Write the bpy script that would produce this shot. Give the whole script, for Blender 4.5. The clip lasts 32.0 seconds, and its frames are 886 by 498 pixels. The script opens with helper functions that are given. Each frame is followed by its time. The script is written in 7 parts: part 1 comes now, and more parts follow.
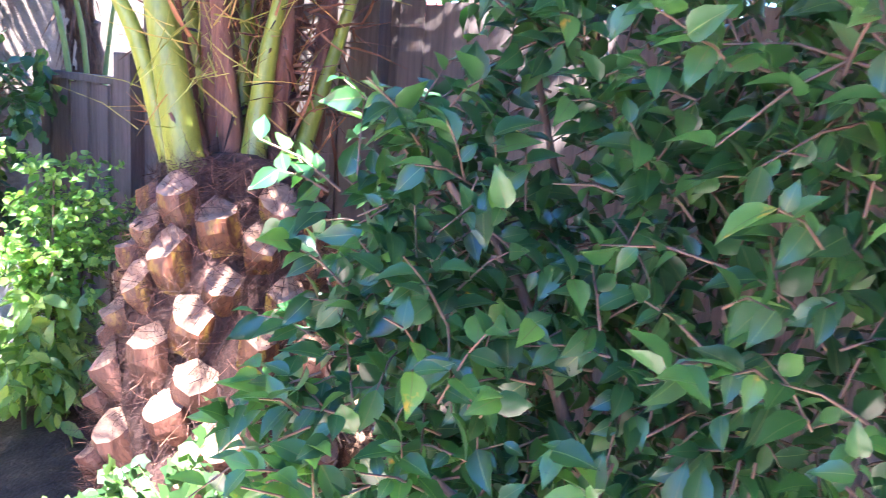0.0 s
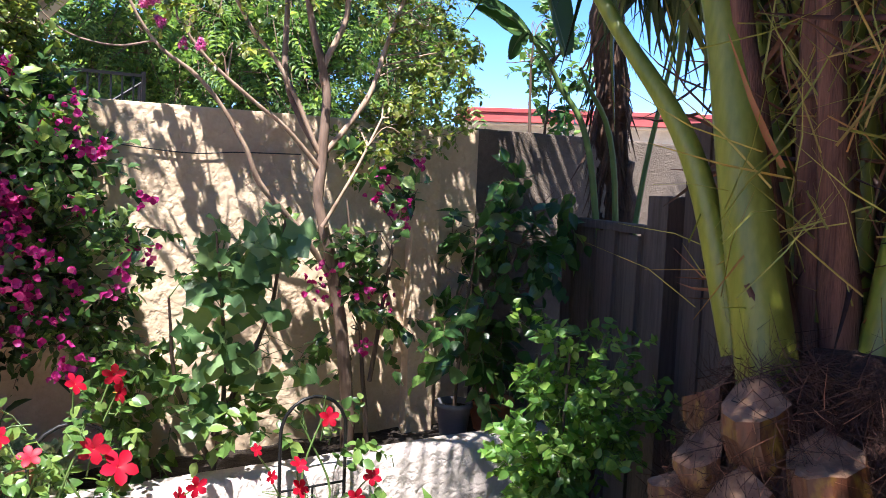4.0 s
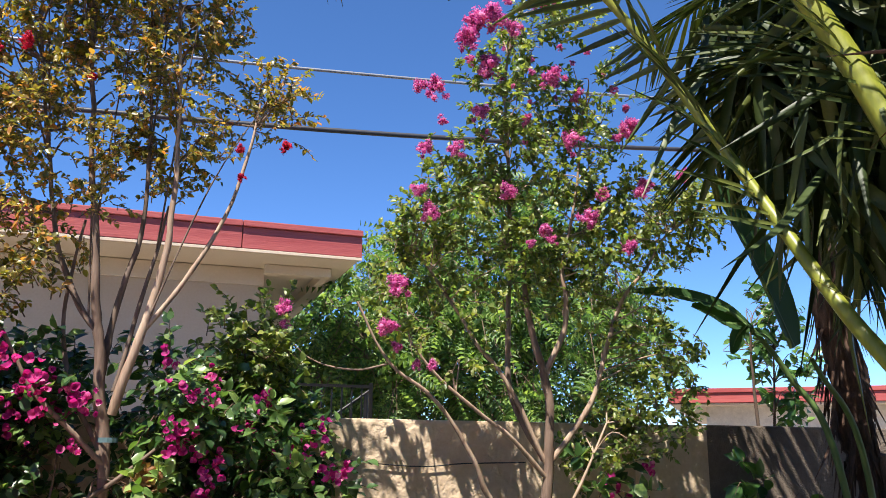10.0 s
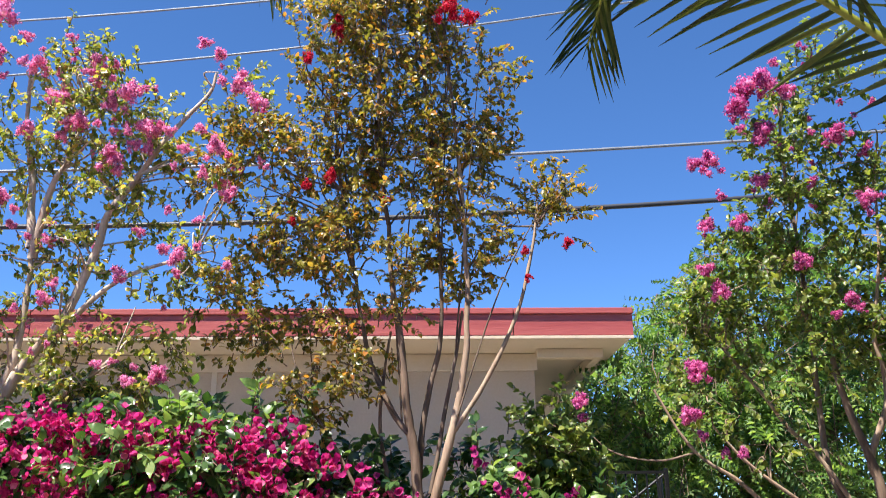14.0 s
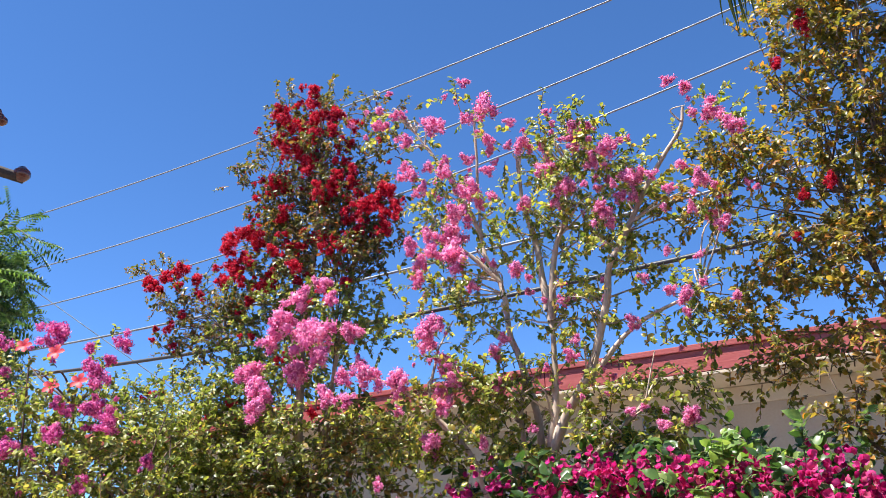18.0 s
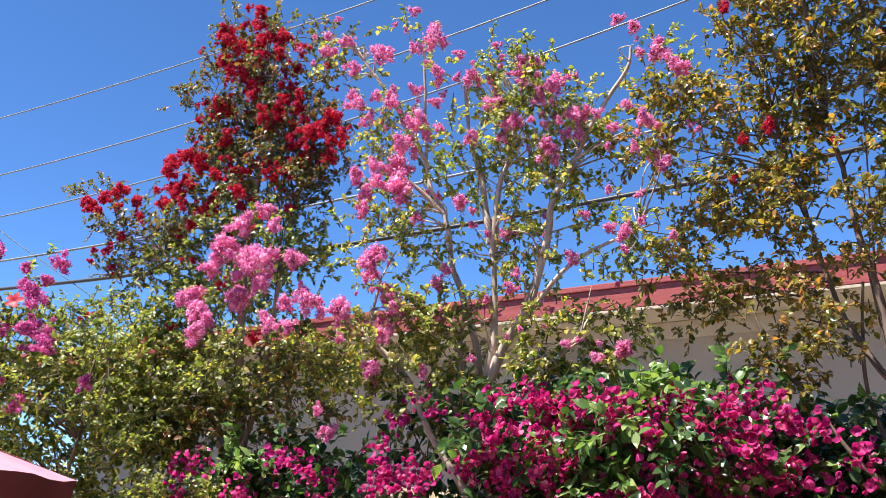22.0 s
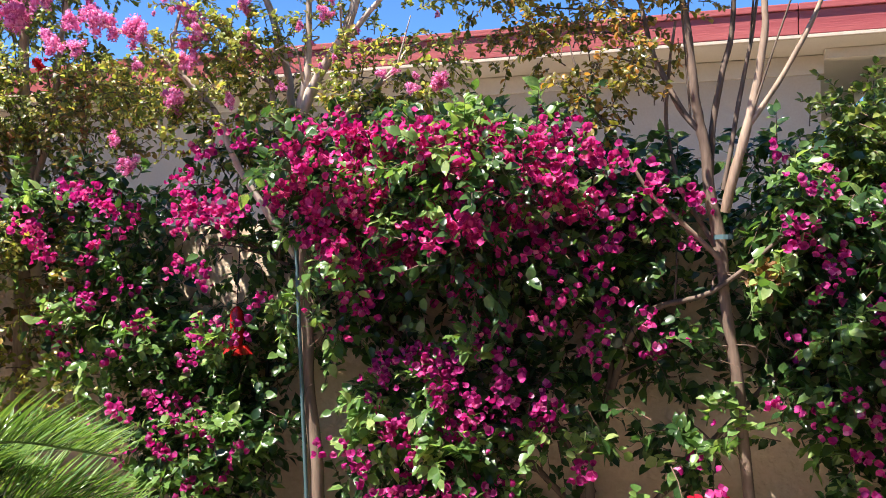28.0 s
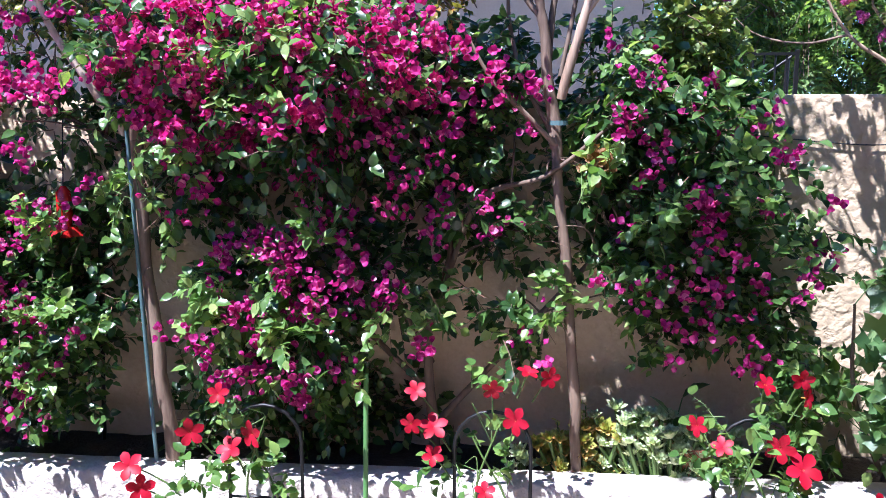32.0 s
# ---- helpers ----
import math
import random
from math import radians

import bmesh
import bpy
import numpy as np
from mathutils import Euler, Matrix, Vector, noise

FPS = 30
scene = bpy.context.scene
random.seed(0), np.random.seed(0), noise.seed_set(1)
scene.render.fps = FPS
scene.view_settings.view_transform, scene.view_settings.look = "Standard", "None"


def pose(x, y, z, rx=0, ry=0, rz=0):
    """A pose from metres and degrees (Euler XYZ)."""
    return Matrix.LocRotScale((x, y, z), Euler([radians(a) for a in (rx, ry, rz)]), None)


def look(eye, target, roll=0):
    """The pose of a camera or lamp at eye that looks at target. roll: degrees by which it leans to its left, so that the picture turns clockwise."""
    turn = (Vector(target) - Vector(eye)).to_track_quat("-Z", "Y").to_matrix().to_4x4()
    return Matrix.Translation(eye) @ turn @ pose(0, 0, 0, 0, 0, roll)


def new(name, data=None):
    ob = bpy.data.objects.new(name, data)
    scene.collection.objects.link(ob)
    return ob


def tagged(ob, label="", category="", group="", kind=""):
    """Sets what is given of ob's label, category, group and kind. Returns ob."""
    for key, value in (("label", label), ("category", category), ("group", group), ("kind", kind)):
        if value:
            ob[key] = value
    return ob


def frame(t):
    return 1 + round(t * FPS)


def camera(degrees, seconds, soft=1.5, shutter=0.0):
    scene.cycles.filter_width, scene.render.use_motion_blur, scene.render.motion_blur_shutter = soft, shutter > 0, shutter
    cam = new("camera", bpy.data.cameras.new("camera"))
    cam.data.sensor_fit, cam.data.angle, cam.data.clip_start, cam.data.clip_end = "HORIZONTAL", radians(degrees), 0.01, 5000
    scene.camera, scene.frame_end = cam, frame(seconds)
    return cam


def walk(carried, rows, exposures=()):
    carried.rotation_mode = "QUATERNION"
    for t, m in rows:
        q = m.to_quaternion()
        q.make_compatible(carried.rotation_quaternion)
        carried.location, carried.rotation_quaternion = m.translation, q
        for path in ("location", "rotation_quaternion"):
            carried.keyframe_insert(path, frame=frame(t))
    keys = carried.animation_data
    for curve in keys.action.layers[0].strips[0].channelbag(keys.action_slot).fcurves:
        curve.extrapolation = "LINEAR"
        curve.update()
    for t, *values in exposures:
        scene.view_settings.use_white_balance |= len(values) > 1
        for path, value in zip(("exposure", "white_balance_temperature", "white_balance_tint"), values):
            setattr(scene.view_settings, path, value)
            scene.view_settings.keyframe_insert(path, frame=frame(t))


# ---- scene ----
# The camera and its path: seconds, place, turn to the left, tilt up, lean.
cam = camera(54.9, 32.0, soft=0.45, shutter=0.15)
PATH = [
    (0.0, -0.316, -0.803, 1.613, -66.26, -12.27, 4.03),
    (0.5, -0.190, -0.651, 1.544, -58.24, -14.92, 3.09),
    (1.0, -0.043, -0.542, 1.526, -54.32, -18.44, 3.30),
    (1.5, -0.001, -0.432, 1.504, -48.96, -19.04, 3.26),
    (2.0, 0.033, -0.226, 1.509, -48.66, -13.95, 3.74),
    (2.5, 0.065, -0.103, 1.562, -46.89, -7.36, 2.93),
    (3.0, 0.200, -0.072, 1.583, -40.26, -4.93, 1.83),
    (3.5, 0.309, -0.062, 1.591, -35.78, -4.24, 2.31),
    (5.5, 0.325, -0.062, 1.574, -23.08, -6.19, 0.07),
    (6.0, 0.290, -0.045, 1.604, -19.10, -5.36, 0.56),
    (6.5, 0.254, -0.028, 1.611, -15.24, -3.48, 0.74),
    (7.0, 0.245, -0.044, 1.640, -13.78, 1.27, 0.88),
    (7.5, 0.231, -0.055, 1.677, -14.06, 7.45, 0.84),
    (8.0, 0.220, -0.061, 1.699, -14.93, 11.33, 0.31),
    (8.5, 0.212, -0.064, 1.697, -15.44, 12.72, -0.41),
    (9.0, 0.208, -0.063, 1.700, -16.43, 13.55, -0.55),
    (9.5, 0.217, -0.058, 1.694, -17.77, 13.75, -0.26),
    (10.0, 0.222, -0.052, 1.685, -19.09, 13.58, 0.40),
    (10.5, 0.224, -0.047, 1.688, -20.58, 13.52, 0.75),
    (11.0, 0.224, -0.038, 1.689, -20.86, 13.52, 0.87),
    (11.5, 0.207, -0.040, 1.680, -17.45, 11.52, 0.78),
    (12.0, 0.196, -0.020, 1.638, -13.05, 5.74, 0.29),
    (12.5, 0.184, -0.007, 1.617, -7.81, 1.98, 0.02),
    (13.0, 0.159, -0.027, 1.644, -0.93, 5.32, 0.03),
    (13.5, 0.140, -0.057, 1.700, 0.32, 12.52, -0.11),
    (14.0, 0.101, -0.075, 1.741, -1.78, 18.49, -0.64),
    (14.5, 0.070, -0.111, 1.791, -1.89, 22.85, -1.11),
    (16.5, -0.030, -0.063, 1.752, 10.95, 25.20, -0.89),
    (17.0, -0.014, -0.065, 1.749, 22.99, 23.43, -1.77),
    (17.5, -0.007, -0.082, 1.750, 29.46, 22.04, -1.78),
    (18.0, -0.015, -0.081, 1.756, 30.45, 21.28, -1.13),
    (18.5, -0.025, -0.078, 1.747, 28.14, 21.24, -0.47),
    (19.0, -0.032, -0.082, 1.738, 27.56, 20.45, -0.07),
    (19.5, -0.039, -0.078, 1.746, 28.57, 17.40, 0.31),
    (20.0, -0.036, -0.092, 1.743, 28.16, 16.36, 0.02),
    (20.5, -0.014, -0.091, 1.745, 27.42, 16.72, -0.41),
    (21.0, 0.005, -0.089, 1.749, 27.17, 16.73, -0.58),
    (21.5, 0.008, -0.094, 1.751, 26.76, 16.56, -0.52),
    (22.0, -0.004, -0.101, 1.754, 26.58, 16.51, -0.49),
    (22.5, -0.004, -0.099, 1.744, 29.68, 17.37, -1.09),
    (23.0, -0.002, -0.097, 1.755, 35.97, 17.91, -2.11),
    (23.5, 0.004, -0.095, 1.764, 38.77, 17.76, -2.91),
    (24.0, 0.000, -0.070, 1.772, 39.95, 15.95, -3.52),
    (24.5, -0.004, -0.051, 1.821, 40.98, 14.92, -3.75),
    (26.5, -0.010, 0.012, 1.735, 28.69, 9.10, -3.86),
    (27.0, -0.007, 0.014, 1.709, 23.14, 5.46, -2.65),
    (27.5, -0.000, 0.024, 1.690, 18.23, 2.89, -1.76),
    (28.0, -0.001, 0.014, 1.662, 15.22, 0.76, -0.72),
    (28.5, -0.016, -0.007, 1.665, 13.22, -0.84, 0.06),
    (29.0, -0.014, -0.012, 1.651, 11.83, -1.21, 0.45),
    (29.5, -0.017, -0.017, 1.649, 8.62, -2.02, 0.58),
    (30.0, 0.001, -0.012, 1.698, 6.09, -4.73, 0.43),
    (30.5, -0.004, -0.017, 1.680, 5.01, -5.05, 0.62),
    (31.0, -0.004, -0.012, 1.678, 5.54, -5.07, 0.31),
    (31.5, -0.003, -0.008, 1.688, 5.76, -5.90, 0.17),
    (32.0, -0.000, 0.000, 1.761, 4.68, -9.31, 0.02),
]


def cam_pose(x, y, z, yaw, pitch, lean):
    return pose(x, y, z, 90 + pitch, 0, yaw) @ pose(0, 0, 0, 0, 0, lean)


walk(cam, [(t, cam_pose(*row)) for t, *row in PATH],
     exposures=[(0.0, 4.4, 5700, 24), (0.5, 3.35, 5800, 24), (1.0, 2.87, 5900, 23), (2.2, 2.15, 5950, 22), (3.5, 1.9, 6000, 18), (5.5, 1.55, 6400, 15), (7.0, 1.5, 6450, 14), (8.0, 1.16, 6450, 13), (11.5, 1.25, 6600, 12), (13.0, 1.4, 6600, 14), (14.0, 1.3, 6500, 10), (24.5, 1.2, 6400, 10), (26.5, 1.2, 6800, 10), (28.0, 1.45, 6400, 12), (30.0, 1.6, 5400, 18), (32.0, 1.7, 5300, 18)])

# Sky and sun: a clear midday, the sun high behind the camera and to its left.
SUN_ELEVATION, SUN_AZIMUTH = radians(64), radians(222)
world = bpy.data.worlds.new("sky")
scene.world = world
world.use_nodes = True
sky = world.node_tree.nodes.new("ShaderNodeTexSky")
sky.sky_type, sky.sun_disc = "NISHITA", False
sky.sun_elevation, sky.sun_rotation = SUN_ELEVATION, SUN_AZIMUTH
sky.air_density, sky.dust_density, sky.ozone_density = 0.8, 0.0, 4.0
sky.altitude = 3500
background = world.node_tree.nodes["Background"]
background.inputs["Strength"].default_value = 0.126
deep = world.node_tree.nodes.new("ShaderNodeHueSaturation")
deep.inputs["Hue"].default_value, deep.inputs["Saturation"].default_value = 0.502, 1.15
world.node_tree.links.new(sky.outputs["Color"], deep.inputs["Color"])
world.node_tree.links.new(deep.outputs["Color"], background.inputs["Color"])
sun = new("sun", bpy.data.lights.new("sun", "SUN"))
sun.data.energy, sun.data.angle, sun.data.color = 5.0, radians(0.6), (1.0, 0.95, 0.87)
SUN_WAY = Vector((math.sin(SUN_AZIMUTH) * math.cos(SUN_ELEVATION), math.cos(SUN_AZIMUTH) * math.cos(SUN_ELEVATION), math.sin(SUN_ELEVATION)))
sun.matrix_world = look(SUN_WAY * 30, (0, 0, 0))

rng = np.random.default_rng(7)


# ---- materials ----
def nodes_of(name):
    m = bpy.data.materials.new(name)
    m.use_nodes = True
    t = m.node_tree
    return m, t.nodes, t.links, t.nodes["Principled BSDF"]


def ramp_between(nodes, links, source, stops):
    r = nodes.new("ShaderNodeValToRGB")
    el = r.color_ramp.elements
    while len(el) < len(stops):
        el.new(0.5)
    for e, (at, c) in zip(el, stops):
        e.position, e.color = at, (*c, 1)
    links.new(source, r.inputs["Fac"])
    return r.outputs["Color"]


def surface(name, dark, light, scale=6.0, rough=0.85, bump=0.3, fine=60.0, depth=0.01, metal=0.0, stretch=(1, 1, 1), pieces=0.0, mid=None):
    """A matt surface: two scales of noise in colour and relief, in metres."""
    m, nodes, links, b = nodes_of(name)
    at = nodes.new("ShaderNodeTexCoord")
    mapping = nodes.new("ShaderNodeMapping")
    mapping.inputs["Scale"].default_value = stretch
    links.new(at.outputs["Object"], mapping.inputs["Vector"])
    big, small = nodes.new("ShaderNodeTexNoise"), nodes.new("ShaderNodeTexNoise")
    for n, s in ((big, scale), (small, fine)):
        n.inputs["Scale"].default_value, n.inputs["Detail"].default_value = s, 6.0
        links.new(mapping.outputs["Vector"], n.inputs["Vector"])
    mix = nodes.new("ShaderNodeMath")
    mix.operation = "MULTIPLY_ADD"
    links.new(small.outputs["Fac"], mix.inputs[0])
    mix.inputs[1].default_value = 0.45
    part_of = nodes.new("ShaderNodeMath")
    part_of.operation = "MULTIPLY_ADD"
    links.new(big.outputs["Fac"], part_of.inputs[0])
    part_of.inputs[1].default_value = 0.9
    part_of.inputs[2].default_value = -0.18
    links.new(part_of.outputs[0], mix.inputs[2])
    value = mix.outputs[0]
    if pieces:
        info = nodes.new("ShaderNodeObjectInfo")
        add = nodes.new("ShaderNodeMath")
        add.operation = "MULTIPLY_ADD"
        links.new(info.outputs["Random"], add.inputs[0])
        add.inputs[1].default_value = pieces
        links.new(value, add.inputs[2])
        value = add.outputs[0]
    stops = [(0.25, dark), (0.75, light)] if mid is None else [(0.2, dark), (0.5, mid), (0.8, light)]
    links.new(ramp_between(nodes, links, value, stops), b.inputs["Base Color"])
    b.inputs["Roughness"].default_value, b.inputs["Metallic"].default_value = rough, metal
    if bump:
        bp = nodes.new("ShaderNodeBump")
        bp.inputs["Strength"].default_value, bp.inputs["Distance"].default_value = bump, depth
        links.new(mix.outputs[0], bp.inputs["Height"])
        links.new(bp.outputs["Normal"], b.inputs["Normal"])
    return m


def leafy(name, stops, rough=0.4, through_light=0.35, glow=(1.0, 1.0, 0.5), veins=120.0, sheen=0.5):
    """Leaves and petals: a colour of its own for each, thin enough for light to pass."""
    m, nodes, links, b = nodes_of(name)
    island = nodes.new("ShaderNodeNewGeometry")
    at, n = nodes.new("ShaderNodeTexCoord"), nodes.new("ShaderNodeTexNoise")
    n.inputs["Scale"].default_value, n.inputs["Detail"].default_value = veins, 3.0
    links.new(at.outputs["Object"], n.inputs["Vector"])
    mix = nodes.new("ShaderNodeMath")
    mix.operation = "MULTIPLY_ADD"
    links.new(n.outputs["Fac"], mix.inputs[0])
    mix.inputs[1].default_value = 0.3
    less = nodes.new("ShaderNodeMath")
    less.operation = "MULTIPLY_ADD"
    links.new(island.outputs["Random Per Island"], less.inputs[0])
    less.inputs[1].default_value, less.inputs[2].default_value = 0.9, -0.1
    links.new(less.outputs[0], mix.inputs[2])
    colour = ramp_between(nodes, links, mix.outputs[0], stops)
    links.new(colour, b.inputs["Base Color"])
    b.inputs["Roughness"].default_value, b.inputs["Specular IOR Level"].default_value = rough, sheen
    tr = nodes.new("ShaderNodeBsdfTranslucent")
    tint = nodes.new("ShaderNodeMix")
    tint.data_type, tint.blend_type = "RGBA", "MULTIPLY"
    tint.inputs["Factor"].default_value = 1.0
    links.new(colour, tint.inputs["A"])
    tint.inputs["B"].default_value = (*[2.0 * g for g in glow], 1)
    links.new(tint.outputs["Result"], tr.inputs["Color"])
    both = nodes.new("ShaderNodeMixShader")
    both.inputs["Fac"].default_value = through_light
    links.new(b.outputs[0], both.inputs[1])
    links.new(tr.outputs[0], both.inputs[2])
    links.new(both.outputs[0], nodes["Material Output"].inputs["Surface"])
    return m


def plain(name, colour, rough=0.5, metal=0.0):
    return surface(name, [0.8 * c for c in colour], [min(1.0, 1.1 * c) for c in colour], 14.0, rough, 0.12, 90.0, 0.002, metal)


def stucco(name, dark, light, lumps):
    m = surface(name, dark, light, 1.7, 0.92, 0.0, 55.0)
    nodes, links, b = m.node_tree.nodes, m.node_tree.links, m.node_tree.nodes["Principled BSDF"]
    at = nodes.new("ShaderNodeTexCoord")
    lump, grain = nodes.new("ShaderNodeTexVoronoi"), nodes.new("ShaderNodeTexNoise")
    lump.feature = "SMOOTH_F1"
    lump.inputs["Scale"].default_value, grain.inputs["Scale"].default_value, grain.inputs["Detail"].default_value = lumps, lumps * 1.6, 8.0
    links.new(at.outputs["Object"], grain.inputs["Vector"])
    links.new(grain.outputs["Color"], lump.inputs["Vector"])
    add = nodes.new("ShaderNodeMath")
    links.new(lump.outputs["Distance"], add.inputs[0])
    links.new(grain.outputs["Fac"], add.inputs[1])
    bp = nodes.new("ShaderNodeBump")
    bp.inputs["Strength"].default_value, bp.inputs["Distance"].default_value = 0.75, 0.012
    links.new(add.outputs[0], bp.inputs["Height"])
    links.new(bp.outputs["Normal"], b.inputs["Normal"])
    return m


WALL = stucco("cream stucco", (0.54, 0.40, 0.26), (0.72, 0.57, 0.40), 6.0)
# Darkened so the colour itself carries the palm's shade on the wall end.
ROUGH_WALL = stucco("shade-darkened stucco", (0.12, 0.092, 0.068), (0.24, 0.19, 0.145), 16.0)
PLANTER = stucco("white stucco", (0.50, 0.43, 0.38), (0.68, 0.61, 0.55), 7.0)
SOIL = surface("soil", (0.012, 0.009, 0.007), (0.065, 0.047, 0.033), 9.0, 0.95, 0.9, 70.0, 0.03)
# Earth made pale on purpose, to throw sunlight up at eaves and leaves.
GROUND = surface("light-bouncing earth", (0.20, 0.16, 0.125), (0.34, 0.285, 0.23), 3.0, 0.95, 0.9, 45.0, 0.03)
# Weathered boards, with the deep shade on the fence put into their colour.
FENCE = surface("weathered wood darkened for shade", (0.034, 0.027, 0.022), (0.12, 0.094, 0.077), 5.0, 0.85, 0.5, 30.0, 0.006, 0.0, (14, 14, 0.7), 0.25)
HOUSE_WALL = surface("house stucco", (0.47, 0.39, 0.29), (0.56, 0.475, 0.365), 0.8, 0.9, 0.25, 60.0, 0.006)
SOFFIT = surface("soffit paint", (0.60, 0.52, 0.40), (0.70, 0.62, 0.50), 2.0, 0.8, 0.1)
FASCIA = surface("red fascia paint", (0.30, 0.045, 0.045), (0.44, 0.10, 0.085), 3.0, 0.6, 0.5, 26.0, 0.006, 0.0, (0.35, 1, 5))
TRIM = plain("cream trim", (0.62, 0.50, 0.36), 0.7)
SHINGLE = surface("roof felt", (0.09, 0.05, 0.045), (0.18, 0.10, 0.09), 8.0, 0.9, 0.4)
IRON = plain("black iron", (0.012, 0.012, 0.013), 0.45, 0.3)
STEEL = plain("galvanised steel", (0.35, 0.36, 0.37), 0.45, 0.6)
WIRE = plain("aluminium cable", (0.22, 0.23, 0.25), 0.5, 0.3)
CABLE = plain("black cable", (0.03, 0.03, 0.035), 0.5)
POLE = surface("tarred wood", (0.018, 0.013, 0.011), (0.060, 0.044, 0.036), 5.0, 0.9, 0.5, 40.0, 0.01, 0.0, (6, 6, 0.6))
CERAMIC = plain("brown ceramic", (0.10, 0.028, 0.018), 0.2)
BARK = surface("smooth pale bark", (0.17, 0.10, 0.06), (0.50, 0.37, 0.26), 6.0, 0.75, 0.35, 40.0, 0.004, 0.0, (3, 3, 0.5))
PALE_BARK = surface("whitish bark", (0.26, 0.18, 0.12), (0.64, 0.53, 0.42), 6.0, 0.75, 0.35, 40.0, 0.004, 0.0, (3, 3, 0.5))
MID_BARK = surface("light brown bark", (0.10, 0.062, 0.042), (0.30, 0.21, 0.15), 6.0, 0.8, 0.4, 40.0, 0.005, 0.0, (3, 3, 0.5))
DARK_BARK = surface("brown bark", (0.07, 0.045, 0.03), (0.20, 0.14, 0.10), 7.0, 0.85, 0.5, 45.0, 0.006, 0.0, (3, 3, 0.5))
TWIG = plain("twig", (0.16, 0.10, 0.065), 0.8)
GREEN_STEM = plain("green stem", (0.10, 0.17, 0.04), 0.55)
TERRACOTTA = surface("terracotta", (0.35, 0.14, 0.07), (0.52, 0.24, 0.13), 8.0, 0.8, 0.2)
GREY_PLASTIC = plain("grey plastic", (0.13, 0.13, 0.15), 0.45)
TEAL = plain("teal stake", (0.09, 0.16, 0.17), 0.5)
GREEN_STAKE = plain("green stake", (0.10, 0.24, 0.07), 0.5)
RED_GLASS = plain("red plastic", (0.42, 0.015, 0.015), 0.2)
UMBRELLA = surface("pink canvas", (0.58, 0.22, 0.28), (0.72, 0.36, 0.43), 3.0, 0.8, 0.2, 200.0, 0.002)
PAVER = surface("pale concrete", (0.46, 0.37, 0.31), (0.60, 0.50, 0.43), 6.0, 0.85, 0.2)
CUT = surface("cut palm face", (0.075, 0.038, 0.023), (0.30, 0.175, 0.105), 14.0, 0.85, 0.8, 70.0, 0.012, 0.0, (1, 1, 1), 0.2)
BOOT = surface("palm boot", (0.022, 0.010, 0.007), (0.11, 0.043, 0.023), 9.0, 0.65, 0.8, 40.0, 0.010, 0.0, (2.5, 2.5, 0.9), 0.10, (0.062, 0.020, 0.011))
BOOT_YELLOW = surface("fresh palm boot", (0.030, 0.012, 0.006), (0.25, 0.17, 0.018), 11.0, 0.5, 0.6, 40.0, 0.008, 0.0, (2.5, 2.5, 0.9), 0.05, (0.085, 0.027, 0.011))
FIBRE = surface("palm fibre", (0.010, 0.005, 0.004), (0.095, 0.042, 0.028), 16.0, 0.95, 0.9, 90.0, 0.01, 0.0, (4, 4, 1))
PETIOLE = surface("green petiole", (0.13, 0.155, 0.014), (0.31, 0.33, 0.045), 4.0, 0.4, 0.15, 50.0, 0.003, 0.0, (2, 2, 0.4))
SHEATH = surface("brown sheath", (0.075, 0.028, 0.016), (0.26, 0.12, 0.066), 5.0, 0.8, 0.7, 40.0, 0.008, 0.0, (8, 8, 0.5))

LEAF_ORANGE = leafy("autumn tinged leaf", [(0.0, (0.055, 0.07, 0.018)), (0.4, (0.17, 0.165, 0.036)), (0.75, (0.33, 0.24, 0.058)), (1.0, (0.48, 0.17, 0.05))], 0.33, 0.42, (1.0, 0.95, 0.4))
LEAF_MYRTLE = leafy("myrtle leaf", [(0.0, (0.067, 0.110, 0.021)), (0.45, (0.201, 0.226, 0.048)), (0.8, (0.378, 0.363, 0.085)), (1.0, (0.488, 0.264, 0.076))], 0.33, 0.4)
LEAF_OLIVE = leafy("olive myrtle leaf", [(0.0, (0.05, 0.08, 0.02)), (0.4, (0.15, 0.185, 0.042)), (0.8, (0.31, 0.33, 0.085)), (1.0, (0.44, 0.27, 0.08))], 0.4, 0.4)
LEAF_RED_TREE = leafy("dark myrtle leaf", [(0.0, (0.04, 0.055, 0.018)), (0.45, (0.11, 0.115, 0.03)), (0.75, (0.20, 0.13, 0.04)), (1.0, (0.24, 0.05, 0.03))], 0.4, 0.38)
LEAF_GREEN = leafy("bright myrtle leaf", [(0.0, (0.05, 0.09, 0.02)), (0.6, (0.145, 0.195, 0.04)), (1.0, (0.33, 0.34, 0.08))], 0.4, 0.4)
LEAF_BOUG = leafy("bougainvillea leaf", [(0.0, (0.016, 0.040, 0.014)), (0.5, (0.042, 0.095, 0.025)), (0.85, (0.10, 0.18, 0.048)), (1.0, (0.24, 0.32, 0.09))], 0.3)
# The pale last stop paints sunlit highlights onto some bracts.
BRACT = leafy("magenta bract", [(0.0, (0.28, 0.010, 0.11)), (0.45, (0.46, 0.024, 0.18)), (0.85, (0.60, 0.08, 0.27)), (1.0, (0.82, 0.38, 0.42))], 0.55, 0.4, (1.0, 0.5, 0.8), 60.0, 0.3)
PINK = leafy("pink blossom", [(0.0, (0.40, 0.065, 0.21)), (0.5, (0.63, 0.20, 0.39)), (1.0, (0.86, 0.52, 0.66))], 0.6, 0.3, (1, 0.8, 0.9), 60.0, 0.2)
